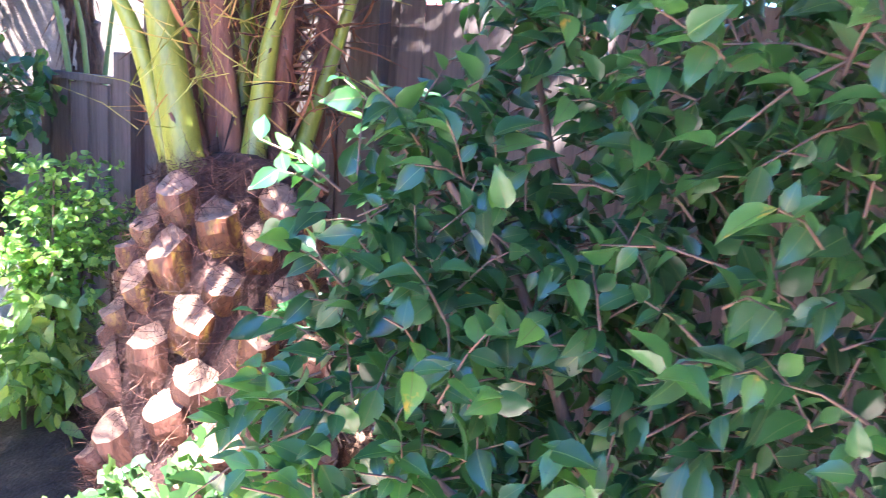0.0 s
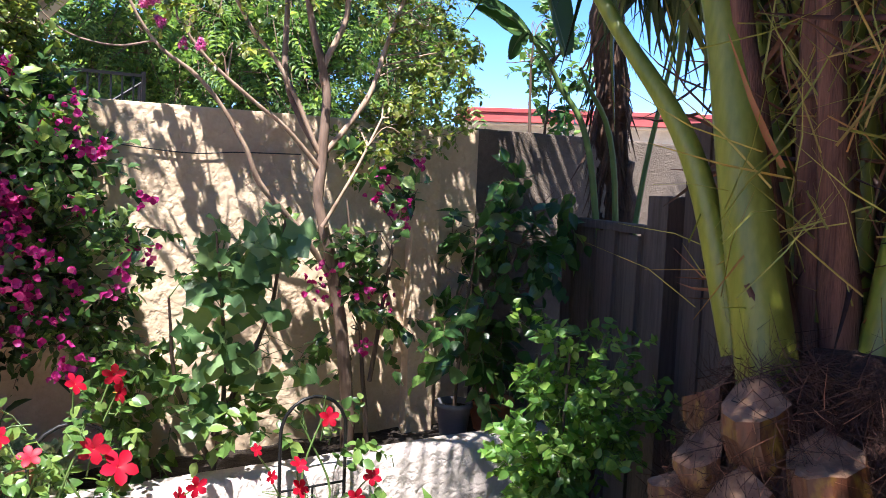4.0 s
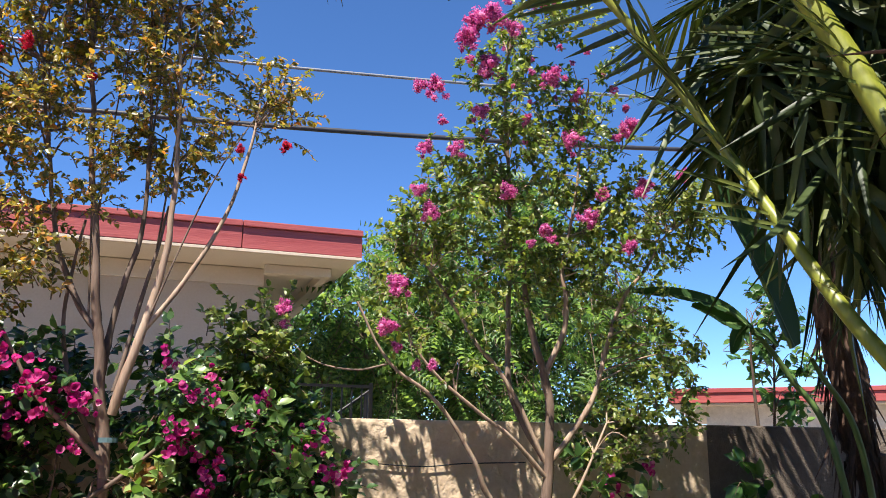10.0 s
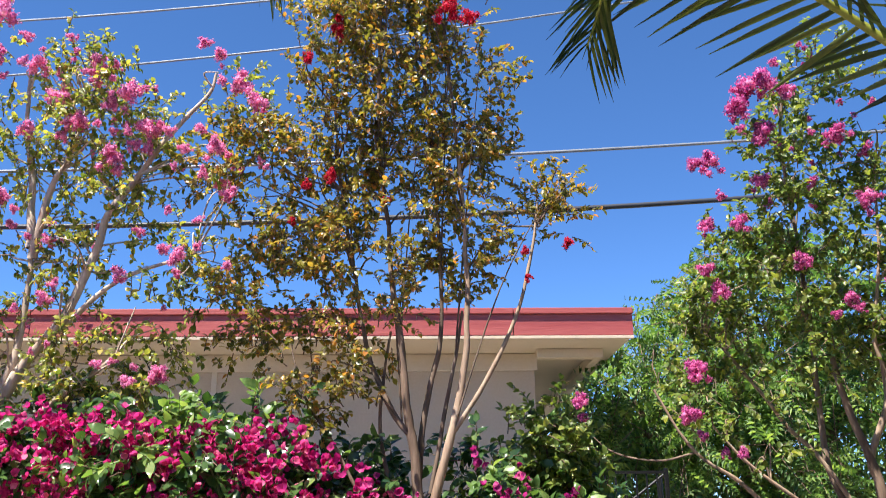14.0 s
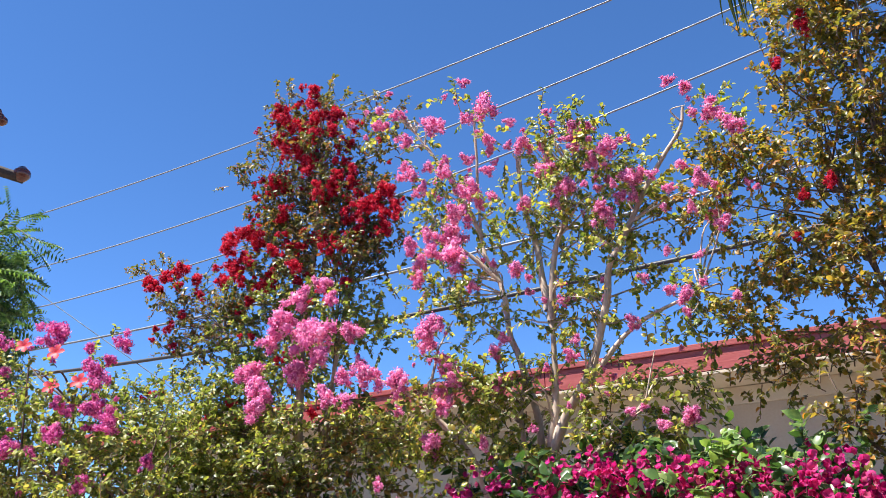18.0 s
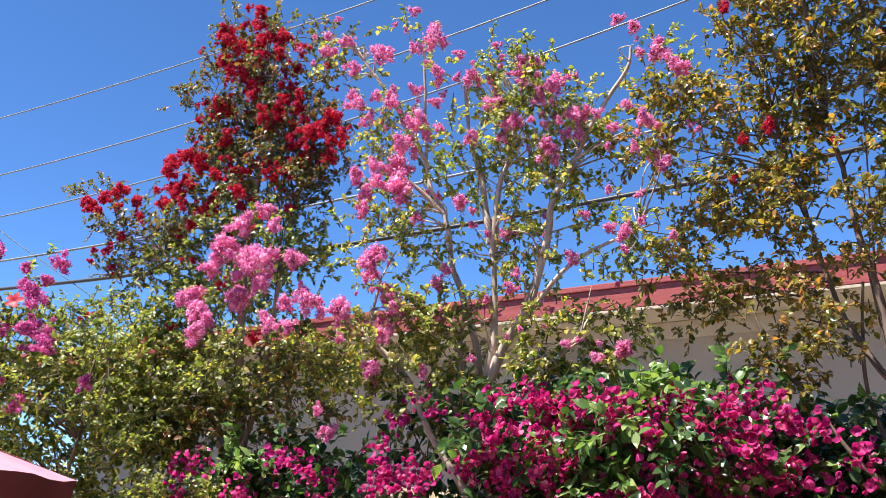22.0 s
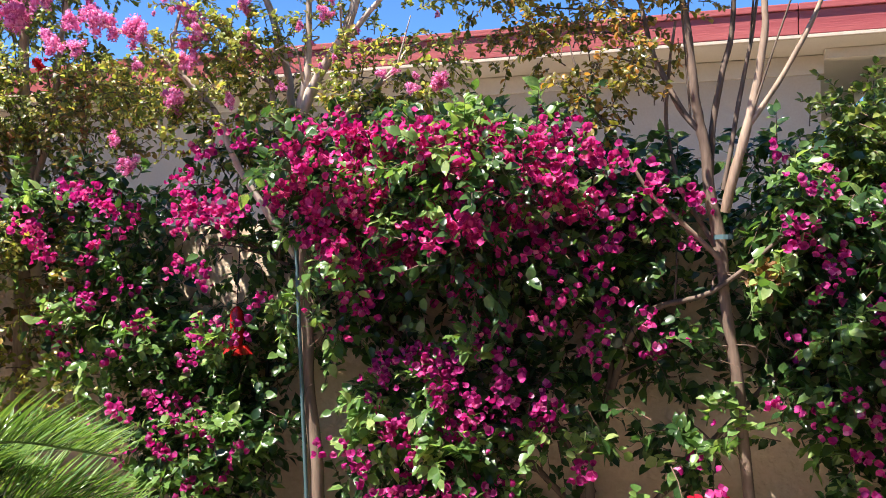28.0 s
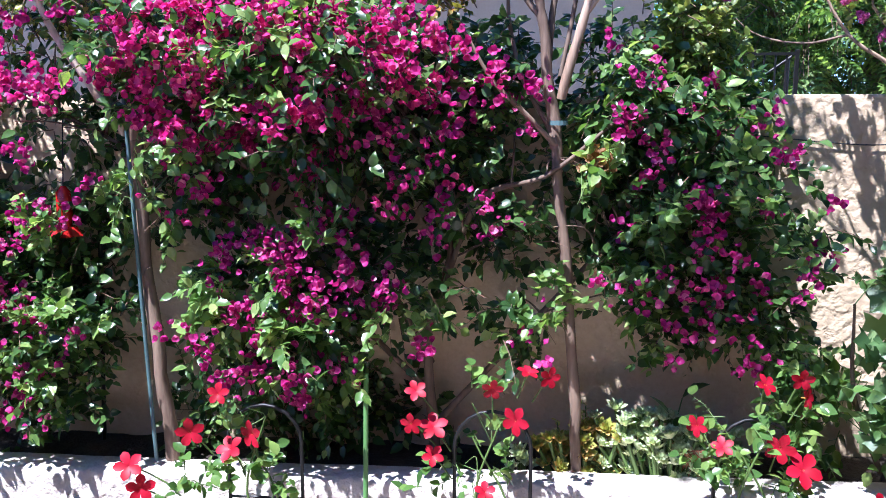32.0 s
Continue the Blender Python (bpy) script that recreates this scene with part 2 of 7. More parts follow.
CRIMSON = leafy("crimson blossom", [(0.0, (0.20, 0.004, 0.016)), (0.5, (0.46, 0.012, 0.045)), (1.0, (0.68, 0.05, 0.10))], 0.6, 0.3, (1, 0.5, 0.5), 60.0, 0.2)
MAUVE = leafy("mauve blossom", [(0.0, (0.30, 0.035, 0.17)), (0.5, (0.52, 0.10, 0.30)), (1.0, (0.72, 0.30, 0.48))], 0.6, 0.3, (1, 0.7, 0.9), 60.0, 0.2)
SCARLET = leafy("scarlet petal", [(0.0, (0.24, 0.003, 0.012)), (0.6, (0.36, 0.004, 0.022)), (1.0, (0.46, 0.010, 0.036))], 0.5, 0.3, (1, 0.5, 0.5), 40.0, 0.3)
CORAL = leafy("coral petal", [(0.0, (0.48, 0.015, 0.035)), (1.0, (0.62, 0.055, 0.075))], 0.5, 0.3, (1, 0.7, 0.6), 40.0, 0.3)
LEAF_CAMELLIA = leafy("camellia leaf", [(0.0, (0.013, 0.052, 0.020)), (0.7, (0.036, 0.110, 0.033)), (0.965, (0.085, 0.19, 0.045)), (1.0, (0.50, 0.27, 0.04))], 0.28, 0.28, (0.95, 1, 0.4), 30.0, 0.55)
LEAF_TIP = leafy("young bougainvillea leaf", [(0.0, (0.07, 0.15, 0.03)), (0.6, (0.155, 0.255, 0.07)), (1.0, (0.34, 0.42, 0.15))], 0.33, 0.38)
LEAF_FIG = leafy("vine leaf", [(0.0, (0.05, 0.115, 0.04)), (0.6, (0.115, 0.21, 0.08)), (1.0, (0.23, 0.33, 0.14))], 0.42, 0.35, (1, 1, 0.6), 30.0, 0.5)
LEAF_DARK = leafy("dark glossy leaf", [(0.0, (0.022, 0.065, 0.02)), (0.7, (0.06, 0.14, 0.035)), (1.0, (0.17, 0.27, 0.06))], 0.3)
# Greens darkened to stand in for the shade over the low shrub.
LEAF_LOW_SHADED = leafy("shade-darkened low leaf", [(0.0, (0.020, 0.055, 0.018)), (0.7, (0.05, 0.11, 0.03)), (1.0, (0.13, 0.20, 0.05))], 0.45)
LEAF_LIGHT = leafy("light green leaf", [(0.0, (0.055, 0.14, 0.025)), (0.6, (0.12, 0.25, 0.045)), (1.0, (0.27, 0.39, 0.09))], 0.38, 0.4)
LEAF_HYDR = leafy("pale green leaf", [(0.0, (0.06, 0.14, 0.03)), (0.6, (0.15, 0.26, 0.06)), (1.0, (0.34, 0.42, 0.12))], 0.45, 0.4)
LEAF_FAR = leafy("far tree leaf", [(0.0, (0.035, 0.086, 0.028)), (0.6, (0.107, 0.195, 0.051)), (1.0, (0.251, 0.343, 0.091))], 0.5, 0.4)
LEAF_FERN = leafy("feathery leaf", [(0.0, (0.03, 0.07, 0.025)), (0.6, (0.085, 0.16, 0.045)), (1.0, (0.19, 0.28, 0.075))], 0.5, 0.4)
LEAF_PALM = leafy("palm leaflet", [(0.0, (0.018, 0.034, 0.010)), (0.6, (0.050, 0.075, 0.018)), (1.0, (0.12, 0.14, 0.03))], 0.5, 0.10, (1, 1, 0.5), 120.0, 0.35)
LEAF_SAGO = leafy("sago leaflet", [(0.0, (0.06, 0.12, 0.03)), (0.7, (0.13, 0.22, 0.05)), (1.0, (0.24, 0.32, 0.08))], 0.25, 0.25)
LEAF_BIRD = leafy("banana leaf", [(0.0, (0.015, 0.042, 0.014)), (0.6, (0.034, 0.080, 0.022)), (1.0, (0.07, 0.12, 0.03))], 0.6, 0.25, (1, 1, 0.5), 12.0, 0.2)
LEAF_MANDEVILLA = leafy("mandevilla leaf", [(0.0, (0.035, 0.085, 0.022)), (0.6, (0.10, 0.19, 0.045)), (1.0, (0.22, 0.31, 0.08))], 0.3, 0.3)
LEAF_SILVER = leafy("silver succulent leaf", [(0.0, (0.28, 0.36, 0.20)), (0.6, (0.46, 0.54, 0.32)), (1.0, (0.62, 0.66, 0.45))], 0.5, 0.15)
LEAF_YELLOW = leafy("yellow succulent leaf", [(0.0, (0.22, 0.27, 0.05)), (0.7, (0.42, 0.42, 0.10)), (1.0, (0.50, 0.26, 0.12))], 0.45, 0.15)
LEAF_AGAVE = leafy("agave leaf", [(0.0, (0.018, 0.030, 0.042)), (1.0, (0.040, 0.062, 0.080))], 0.55, 0.05, (1, 1, 1), 8.0)
LEAF_GREY = leafy("grey green leaf", [(0.0, (0.055, 0.085, 0.05)), (1.0, (0.16, 0.20, 0.125))], 0.5, 0.2)


# ---- building blocks ----
def part(name, data, material, parent=None, label="", at=None, smooth=False):
    """Links a mesh, or a bmesh, as one object, under a thing or a part where one is given."""
    if isinstance(data, bmesh.types.BMesh):
        mesh = bpy.data.meshes.new(name)
        data.to_mesh(mesh)
        data.free()
    else:
        mesh = data
    if material is not None and not mesh.materials:
        mesh.materials.append(material)
    if smooth:
        mesh.polygons.foreach_set("use_smooth", [True] * len(mesh.polygons))
    ob = new(name, mesh)
    if parent is not None:
        ob.parent = parent
    if at is not None:
        ob.matrix_basis = at
    if label:
        tagged(ob, label)
    return ob


def thing(name, label, category, at=(0, 0, 0), group="", kind=""):
    ob = new(name)
    ob.location = at
    ob.empty_display_size = 0.1
    return tagged(ob, label, category, group, kind)


def box(bm, x0, y0, z0, x1, y1, z1, bevel=0.0):
    made = bmesh.ops.create_cube(bm, size=1.0)
    verts = made["verts"]
    for v in verts:
        v.co = Vector(((x0 + x1) / 2 + v.co.x * (x1 - x0), (y0 + y1) / 2 + v.co.y * (y1 - y0), (z0 + z1) / 2 + v.co.z * (z1 - z0)))
    if bevel:
        edges = list({e for v in verts for e in v.link_edges})
        bmesh.ops.bevel(bm, geom=edges, offset=bevel, segments=2, affect="EDGES", profile=0.7)
    return bm


def boxed(*size, bevel=0.0):
    return box(bmesh.new(), *size, bevel=bevel)


def smooth_line(points, steps=5):
    """A smooth line through points (Catmull-Rom)."""
    p = np.array(points, float)
    if len(p) < 3:
        s = np.linspace(0, 1, steps + 1)[:, None]
        return p[0] * (1 - s) + p[-1] * s
    p = np.vstack([2 * p[0] - p[1], p, 2 * p[-1] - p[-2]])
    out = []
    for i in range(1, len(p) - 2):
        for u in np.arange(steps) / steps:
            a, b, c, d = p[i - 1:i + 3]
            out.append(0.5 * (2 * b + (c - a) * u + (2 * a - 5 * b + 4 * c - d) * u * u + (3 * b - a - 3 * c + d) * u ** 3))
    return np.array(out + [p[-2]])


def tube_data(lines, sides=6, knots=0.0):
    """Tubes along lines of (points, radii), as arrays of vertices and quads."""
    verts, faces, base = [], [], 0
    turn = np.linspace(0, 2 * np.pi, sides, endpoint=False)
    for line, radii in lines:
        line = np.asarray(line, float)
        n = len(line)
        radii = np.interp(np.linspace(0, 1, n), np.linspace(0, 1, len(radii)), radii)
        if knots:
            radii = radii * (1 + knots * rng.normal(size=n))
        way = np.gradient(line, axis=0)
        way /= np.linalg.norm(way, axis=1, keepdims=True) + 1e-9
        ref = np.array([0.31, 0.87, 0.12]) if abs(way[0, 2]) > 0.7 else np.array([0.05, 0.1, 1.0])
        a = np.cross(way, ref)
        a /= np.linalg.norm(a, axis=1, keepdims=True) + 1e-9
        b = np.cross(way, a)
        ring = a[:, None] * np.cos(turn)[None, :, None] + b[:, None] * np.sin(turn)[None, :, None]
        verts.append((line[:, None] + ring * radii[:, None, None]).reshape(-1, 3))
        i, j = np.meshgrid(np.arange(n - 1), np.arange(sides), indexing="ij")
        k = (j + 1) % sides
        faces.append((base + np.stack([i * sides + j, i * sides + k, (i + 1) * sides + k, (i + 1) * sides + j], -1)).reshape(-1, 4))
        base += n * sides
    return np.vstack(verts), np.vstack(faces)


def mesh_of(name, verts, faces, smooth=True):
    """A mesh from an array of vertices and an array of faces of one size."""
    mesh = bpy.data.meshes.new(name)
    verts, faces = np.asarray(verts, np.float32), np.asarray(faces, np.int32)
    size = faces.shape[1]
    mesh.vertices.add(len(verts))
    mesh.vertices.foreach_set("co", verts.ravel())
    mesh.loops.add(faces.size)
    mesh.loops.foreach_set("vertex_index", faces.ravel())
    mesh.polygons.add(len(faces))
    mesh.polygons.foreach_set("loop_start", np.arange(len(faces), dtype=np.int32) * size)
    mesh.update(calc_edges=True)
    mesh.validate()
    if smooth:
        mesh.polygons.foreach_set("use_smooth", [True] * len(mesh.polygons))
    return mesh


def tubes(name, lines, material, parent=None, sides=6, knots=0.0, label=""):
    return part(name, mesh_of(name, *tube_data(lines, sides, knots)), material, parent, label)


def blade(stations, widths, fold=0.15, droop=0.15, lobes=None):
    """A leaf one unit long along y: its middle line, two edges, a fold along the middle and a droop to the tip. Triangles."""
    s, w = np.array(stations), np.array(widths)
    mid = np.stack([0 * s, s, -droop * s * s], 1)
    left = mid + np.stack([-w, 0 * s, fold * w * 2], 1)
    right = mid + np.stack([w, 0 * s, fold * w * 2], 1)
    n = len(s)
    verts, faces = np.vstack([mid, left, right]), []
    for i in range(n - 1):
        faces += [(i, i + 1, n + i + 1), (i, n + i + 1, n + i), (i, 2 * n + i, 2 * n + i + 1), (i, 2 * n + i + 1, i + 1)]
    return verts, np.array(faces)


OVAL = blade([0, 0.3, 0.65, 1], [0.02, 0.30, 0.29, 0.0], 0.2, 0.22)
BROAD = blade([0, 0.2, 0.5, 0.8, 1], [0.03, 0.30, 0.36, 0.2, 0.0], 0.14, 0.2)
POINTED = blade([0, 0.18, 0.4, 0.65, 0.85, 1], [0.03, 0.27, 0.33, 0.24, 0.09, 0.0], 0.13, 0.16)
STRAP = blade([0, 0.25, 0.6, 1], [0.016, 0.028, 0.024, 0.002], 0.35, 0.1)
THICK = blade([0, 0.3, 0.7, 1], [0.12, 0.2, 0.22, 0.02], 0.35, -0.35)
SHARP = blade([0, 0.25, 0.6, 1], [0.03, 0.30, 0.26, 0.0], 0.14, 0.18)
FLECK = (np.array([(0, 0, 0), (-0.32, 0.6, 0.08), (0.32, 0.6, 0.05), (0.04, 1.0, -0.12)]), np.array([(0, 2, 1), (1, 2, 3)]))
PETAL = blade([0, 0.3, 0.6, 0.85, 1], [0.06, 0.20, 0.34, 0.29, 0.05], 0.12, 0.30)


def fan(template, count, tilt):
    """Several blades round the z axis, tilted up."""
    verts, faces = [], []
    v, f = template
    for k in range(count):
        r = np.array(Matrix.Rotation(2 * math.pi * k / count, 3, "Z") @ Matrix.Rotation(tilt, 3, "X"))
        verts.append(v @ r.T)
        faces.append(f + k * len(v))
    return np.vstack(verts), np.vstack(faces)


def ruffled():
    """Three papery bracts that spread round the flower, each puckered along its edge."""
    v, f = fan(blade([0, 0.25, 0.5, 0.75, 1], [0.14, 0.42, 0.52, 0.42, 0.12], 0.15, -0.20), 3, 0.55)
    wave = 0.07 * np.sin(23 * v[:, 0] + 5 * v[:, 1]) + 0.06 * np.cos(19 * v[:, 1])
    return v + np.stack([0.4 * wave, 0.3 * wave, wave], 1), f


BRACT_SHAPE = ruffled()
FIVE_PETALS = fan(PETAL, 5, 0.45)


def lobed(points=5):
    """A lobed leaf one unit across, folded a little along its veins."""
    rim = []
    for k in range(points):
        a = math.pi * (0.5 + (k - (points - 1) / 2) * 0.36)
        long = 0.62 - 0.09 * abs(k - (points - 1) / 2)
        rim.append((math.cos(a) * long, math.sin(a) * long, -0.06))
        if k < points - 1:
            b = a + math.pi * 0.18
            rim.append((math.cos(b) * long * 0.80, math.sin(b) * long * 0.80, 0.05))
    verts = np.array([(0, 0, 0), (0.16, -0.16, -0.02), *rim, (-0.16, -0.16, -0.02)])
    faces = [(0, i, i + 1) for i in range(1, len(verts) - 1)]
    return verts + (0, 0.15, 0), np.array(faces)


LOBED = lobed()


def unit(v):
    return v / (np.linalg.norm(v, axis=-1, keepdims=True) + 1e-9)


def scatter_data(template, place, way, up, size, bend=0.0):
    """Copies of a template: its y axis along way, its z axis near up."""
    v, f = template
    y = unit(np.asarray(way, float))
    x = unit(np.cross(y, np.asarray(up, float) + 1e-4))
    z = np.cross(x, y)
    frames = np.stack([x, y, z], -1) * np.asarray(size, float)[:, None, None]
    verts = np.einsum("nij,kj->nki", frames, v) + np.asarray(place)[:, None]
    faces = f[None] + (np.arange(len(place)) * len(v))[:, None, None]
    return verts.reshape(-1, 3), faces.reshape(-1, f.shape[1])


def scatter(name, template, place, way, up, size, material, parent=None, label="", kind=""):
    ob = part(name, mesh_of(name, *scatter_data(template, place, way, up, size), smooth=True), material, parent, label)
    return tagged(ob, kind=kind) if kind else ob


def in_balls(balls, depth, y, count, shell=0.35):
    """Random places in flattened balls (x, z, half width, half height), depth metres deep round the plane y; and the way out of each."""
    b = np.array(balls, float)
    share = b[:, 2] * b[:, 3]
    pick = rng.choice(len(b), count, p=share / share.sum())
    d = unit(rng.normal(size=(count, 3)))
    r = (shell + (1 - shell) * rng.random(count)) ** 0.5
    size = np.stack([b[pick, 2], np.full(count, depth), b[pick, 3]], 1)
    where = np.stack([b[pick, 0], np.full(count, y), b[pick, 1]], 1) + d * r[:, None] * size
    return where, unit(d / size)


def in_clumps(balls, depth, y, count, shell, per, spread):
    """Like in_balls, but gathered in clumps, as leaves crowd on the ends of shoots."""
    where, out = in_balls(balls, depth, y, max(1, count // per), shell)
    where, out = np.repeat(where, per, 0), np.repeat(out, per, 0)
    return where + rng.normal(size=where.shape) * spread, unit(out + rng.normal(size=out.shape) * 0.4)


def sprays(where, out, leaves, length, size, droop=0.2, rise=0.5, spread=0.8):
    """Leafy twigs from places outwards: the twigs' lines, and place, way, up and size of each leaf."""
    n = len(where)
    way = unit(out * 0.7 + rng.normal(size=(n, 3)) * 0.5 + np.array([0, 0, rise]))
    long = length * (0.6 + 0.8 * rng.random(n))
    lines = [(np.stack([w, w + v * s * 0.5, w + v * s + np.array([0, 0, -droop * s])]), (0.0022, 0.0008)) for w, v, s in zip(where, way, long)]
    k = np.tile(np.linspace(0.15, 1.0, leaves), n)
    i = np.repeat(np.arange(n), leaves)
    place = where[i] + way[i] * (long[i] * k)[:, None] + np.array([0, 0, -1.0]) * (droop * long[i] * k * k)[:, None]
    side = unit(np.cross(way[i], rng.normal(size=(len(i), 3))))
    leaf_way = unit(way[i] * 0.6 + side * spread + np.array([0, 0, -droop]))
    up = unit(rng.normal(size=(len(i), 3)) * 0.5 + np.array([-0.15, -0.5, 1.0]))
    return lines, place, leaf_way, up, size * (0.55 + 0.75 * rng.random(len(i)))


# ---- the large structure ----
def ground_sheet():
    bm = bmesh.new()
    bmesh.ops.create_grid(bm, x_segments=60, y_segments=60, size=1.0)
    for v in bm.verts:
        x, y = (math.copysign(abs(c) ** 3, c) for c in v.co.xy)
        near = math.exp(-(x * x + y * y) * 60)
        v.co = Vector((x * 900, y * 900, 0.03 * near * (noise.noise((x * 900, y * 900, 0)) - 0.4)))
    return tagged(part("ground", bm, GROUND, smooth=True), "bare earth with fine crumbs, coloured pale to bounce light", "ground", kind="structure")


ground_sheet()


def planting_soil():
    """Dark soil of the planted ground before the low wall and round the palm."""
    bm = bmesh.new()
    bmesh.ops.create_grid(bm, x_segments=90, y_segments=90, size=1.0)
    for v in bm.verts:
        x, y = 0.9 + v.co.x * 1.85, 0.75 + v.co.y * 1.76
        v.co = Vector((x, y, 0.016 + 0.018 * noise.noise((x * 5, y * 5, 0)) + 0.008 * noise.noise((x * 21, y * 21, 0))))
    return tagged(part("planting_soil", bm, SOIL, smooth=True), "dark crumbly planting soil", "soil", kind="structure")


planting_soil()
wall_x0, wall_x1, wall_y, wall_top = -9.0, 2.42, 2.97, 1.81
wall = tagged(part("wall_north", boxed(wall_x0, wall_y, -0.2, wall_x1, wall_y + 0.2, wall_top, bevel=0.012), WALL), "cream stucco garden wall dappled with leaf shadows", "wall", kind="structure")
rough = tagged(part("wall_east_end", boxed(wall_x1 + 0.002, wall_y + 0.02, -0.2, 5.2, wall_y + 0.22, wall_top + 0.004, bevel=0.01), ROUGH_WALL), "rough brown stucco wall end, colour darkened for shade", "wall", kind="structure")
tagged(part("pilaster", boxed(2.07, wall_y - 0.06, 0.4, 2.20, wall_y - 0.002, wall_top - 0.01, bevel=0.012), WALL), "shallow cream stucco pier on the garden wall", "pier", kind="structure")


def planter_wall():
    """The low wall that holds the raised bed: rounded, uneven top."""
    bm = bmesh.new()
    n = 150
    rings = []
    for i in range(n + 1):
        x = -7.0 + i * 9.55 / n
        wob = 0.006 * noise.noise((x * 3, 0, 0)) + 0.004 * noise.noise((x * 11, 3, 0))
        top = 0.605 + 0.006 * noise.noise((x * 2.2, 7, 0)) + 0.004 * noise.noise((x * 13, 1, 0))
        profile = [(2.515, -0.1), (2.515, 0.3), (2.515, top - 0.03), (2.521, top - 0.010), (2.535, top), (2.625, top), (2.639, top - 0.010), (2.645, top - 0.03), (2.645, 0.2), (2.645, -0.1)]
        rings.append([bm.verts.new((x, y + wob, z)) for y, z in profile])
    for a, b in zip(rings, rings[1:]):
        for k in range(len(a) - 1):
            bm.faces.new((a[k], b[k], b[k + 1], a[k + 1]))
    bm.faces.new(rings[0])
    bm.faces.new(rings[-1][::-1])
    bmesh.ops.recalc_face_normals(bm, faces=bm.faces)
    return tagged(part("planter_wall", bm, PLANTER, smooth=True), "low whitewashed stucco retaining wall in bright sun", "low wall", kind="structure")


planter_wall()


def bed_soil():
    bm = bmesh.new()
    bmesh.ops.create_grid(bm, x_segments=160, y_segments=8, size=1.0)
    for v in bm.verts:
        x, y = -2.3 + v.co.x * 4.8, 2.81 + v.co.y * 0.175
        v.co = Vector((x, y, 0.548 + 0.025 * noise.noise((x * 6, y * 6, 0)) + 0.01 * noise.noise((x * 25, y * 25, 0))))
    return tagged(part("bed_soil", bm, SOIL, smooth=True), "dark crumbly soil in the raised bed", "soil", kind="structure")


bed_soil()


def side_fence():
    """Upright boards, a rail on top and posts, along the east side."""
    fence = thing("wooden_fence", "weathered board fence along the side, colour darkened for shade", "fence", (2.8, 2.9, 0), kind="structure")
    board = boxed(-0.008, -0.043, 0.0, 0.008, 0.043, 1.0, bevel=0.002)
    mesh = bpy.data.meshes.new("board")
    board.to_mesh(mesh)
    board.free()
    mesh.materials.append(FENCE)
    a, b = Vector((2.90, 2.93, 0)), Vector((2.72, 2.22, 0))
    turn = math.atan2(-(b.x - a.x), b.y - a.y)
    shift = Matrix.Translation((-2.8, -2.9, 0))
    for i in range(8):
        c = a.lerp(b, (i + 0.5) / 8)
        off = 0.012 if i % 2 else -0.004
        part("board", mesh, None, fence, at=shift @ Matrix.Translation((c.x + off, c.y, 0.03)) @ Matrix.Rotation(turn + 0.02 * (i % 3 - 1), 4, "Z") @ Matrix.Diagonal((1, 1.12, 1.37 + 0.012 * ((i * 7) % 3), 1)))
    rail = boxed(-0.03, -0.37, 0, 0.03, 0.37, 0.035, bevel=0.004)
    part("top_rail", rail, FENCE, fence, at=shift @ Matrix.Translation(((a.x + b.x) / 2, (a.y + b.y) / 2, 1.41)) @ Matrix.Rotation(turn, 4, "Z"))
    for y, top in ((2.17, 1.56), (0.9, 1.86), (-0.6, 1.86), (-2.1, 1.86)):
        part("post", boxed(-0.05, -0.05, 0, 0.05, 0.05, top, bevel=0.006), FENCE, fence, at=shift @ Matrix.Translation((2.73, y, 0)))
    for i in range(46):
        y = 2.07 - i * 0.094
        part("board", mesh, None, fence, at=shift @ Matrix.Translation((2.775 + 0.012 * (i % 2), y, 0.03)) @ Matrix.Rotation(0.015 * (i % 5 - 2), 4, "Z") @ Matrix.Diagonal((1, 1.22, 1.80 + 0.012 * ((i * 7) % 3), 1)))
    for z in (0.45, 1.5):
        part("back_rail", boxed(0.0, -2.1, 0, 0.04, 2.1, 0.09, bevel=0.004), FENCE, fence, at=shift @ Matrix.Translation((2.80, 0.0, z)))


side_fence()


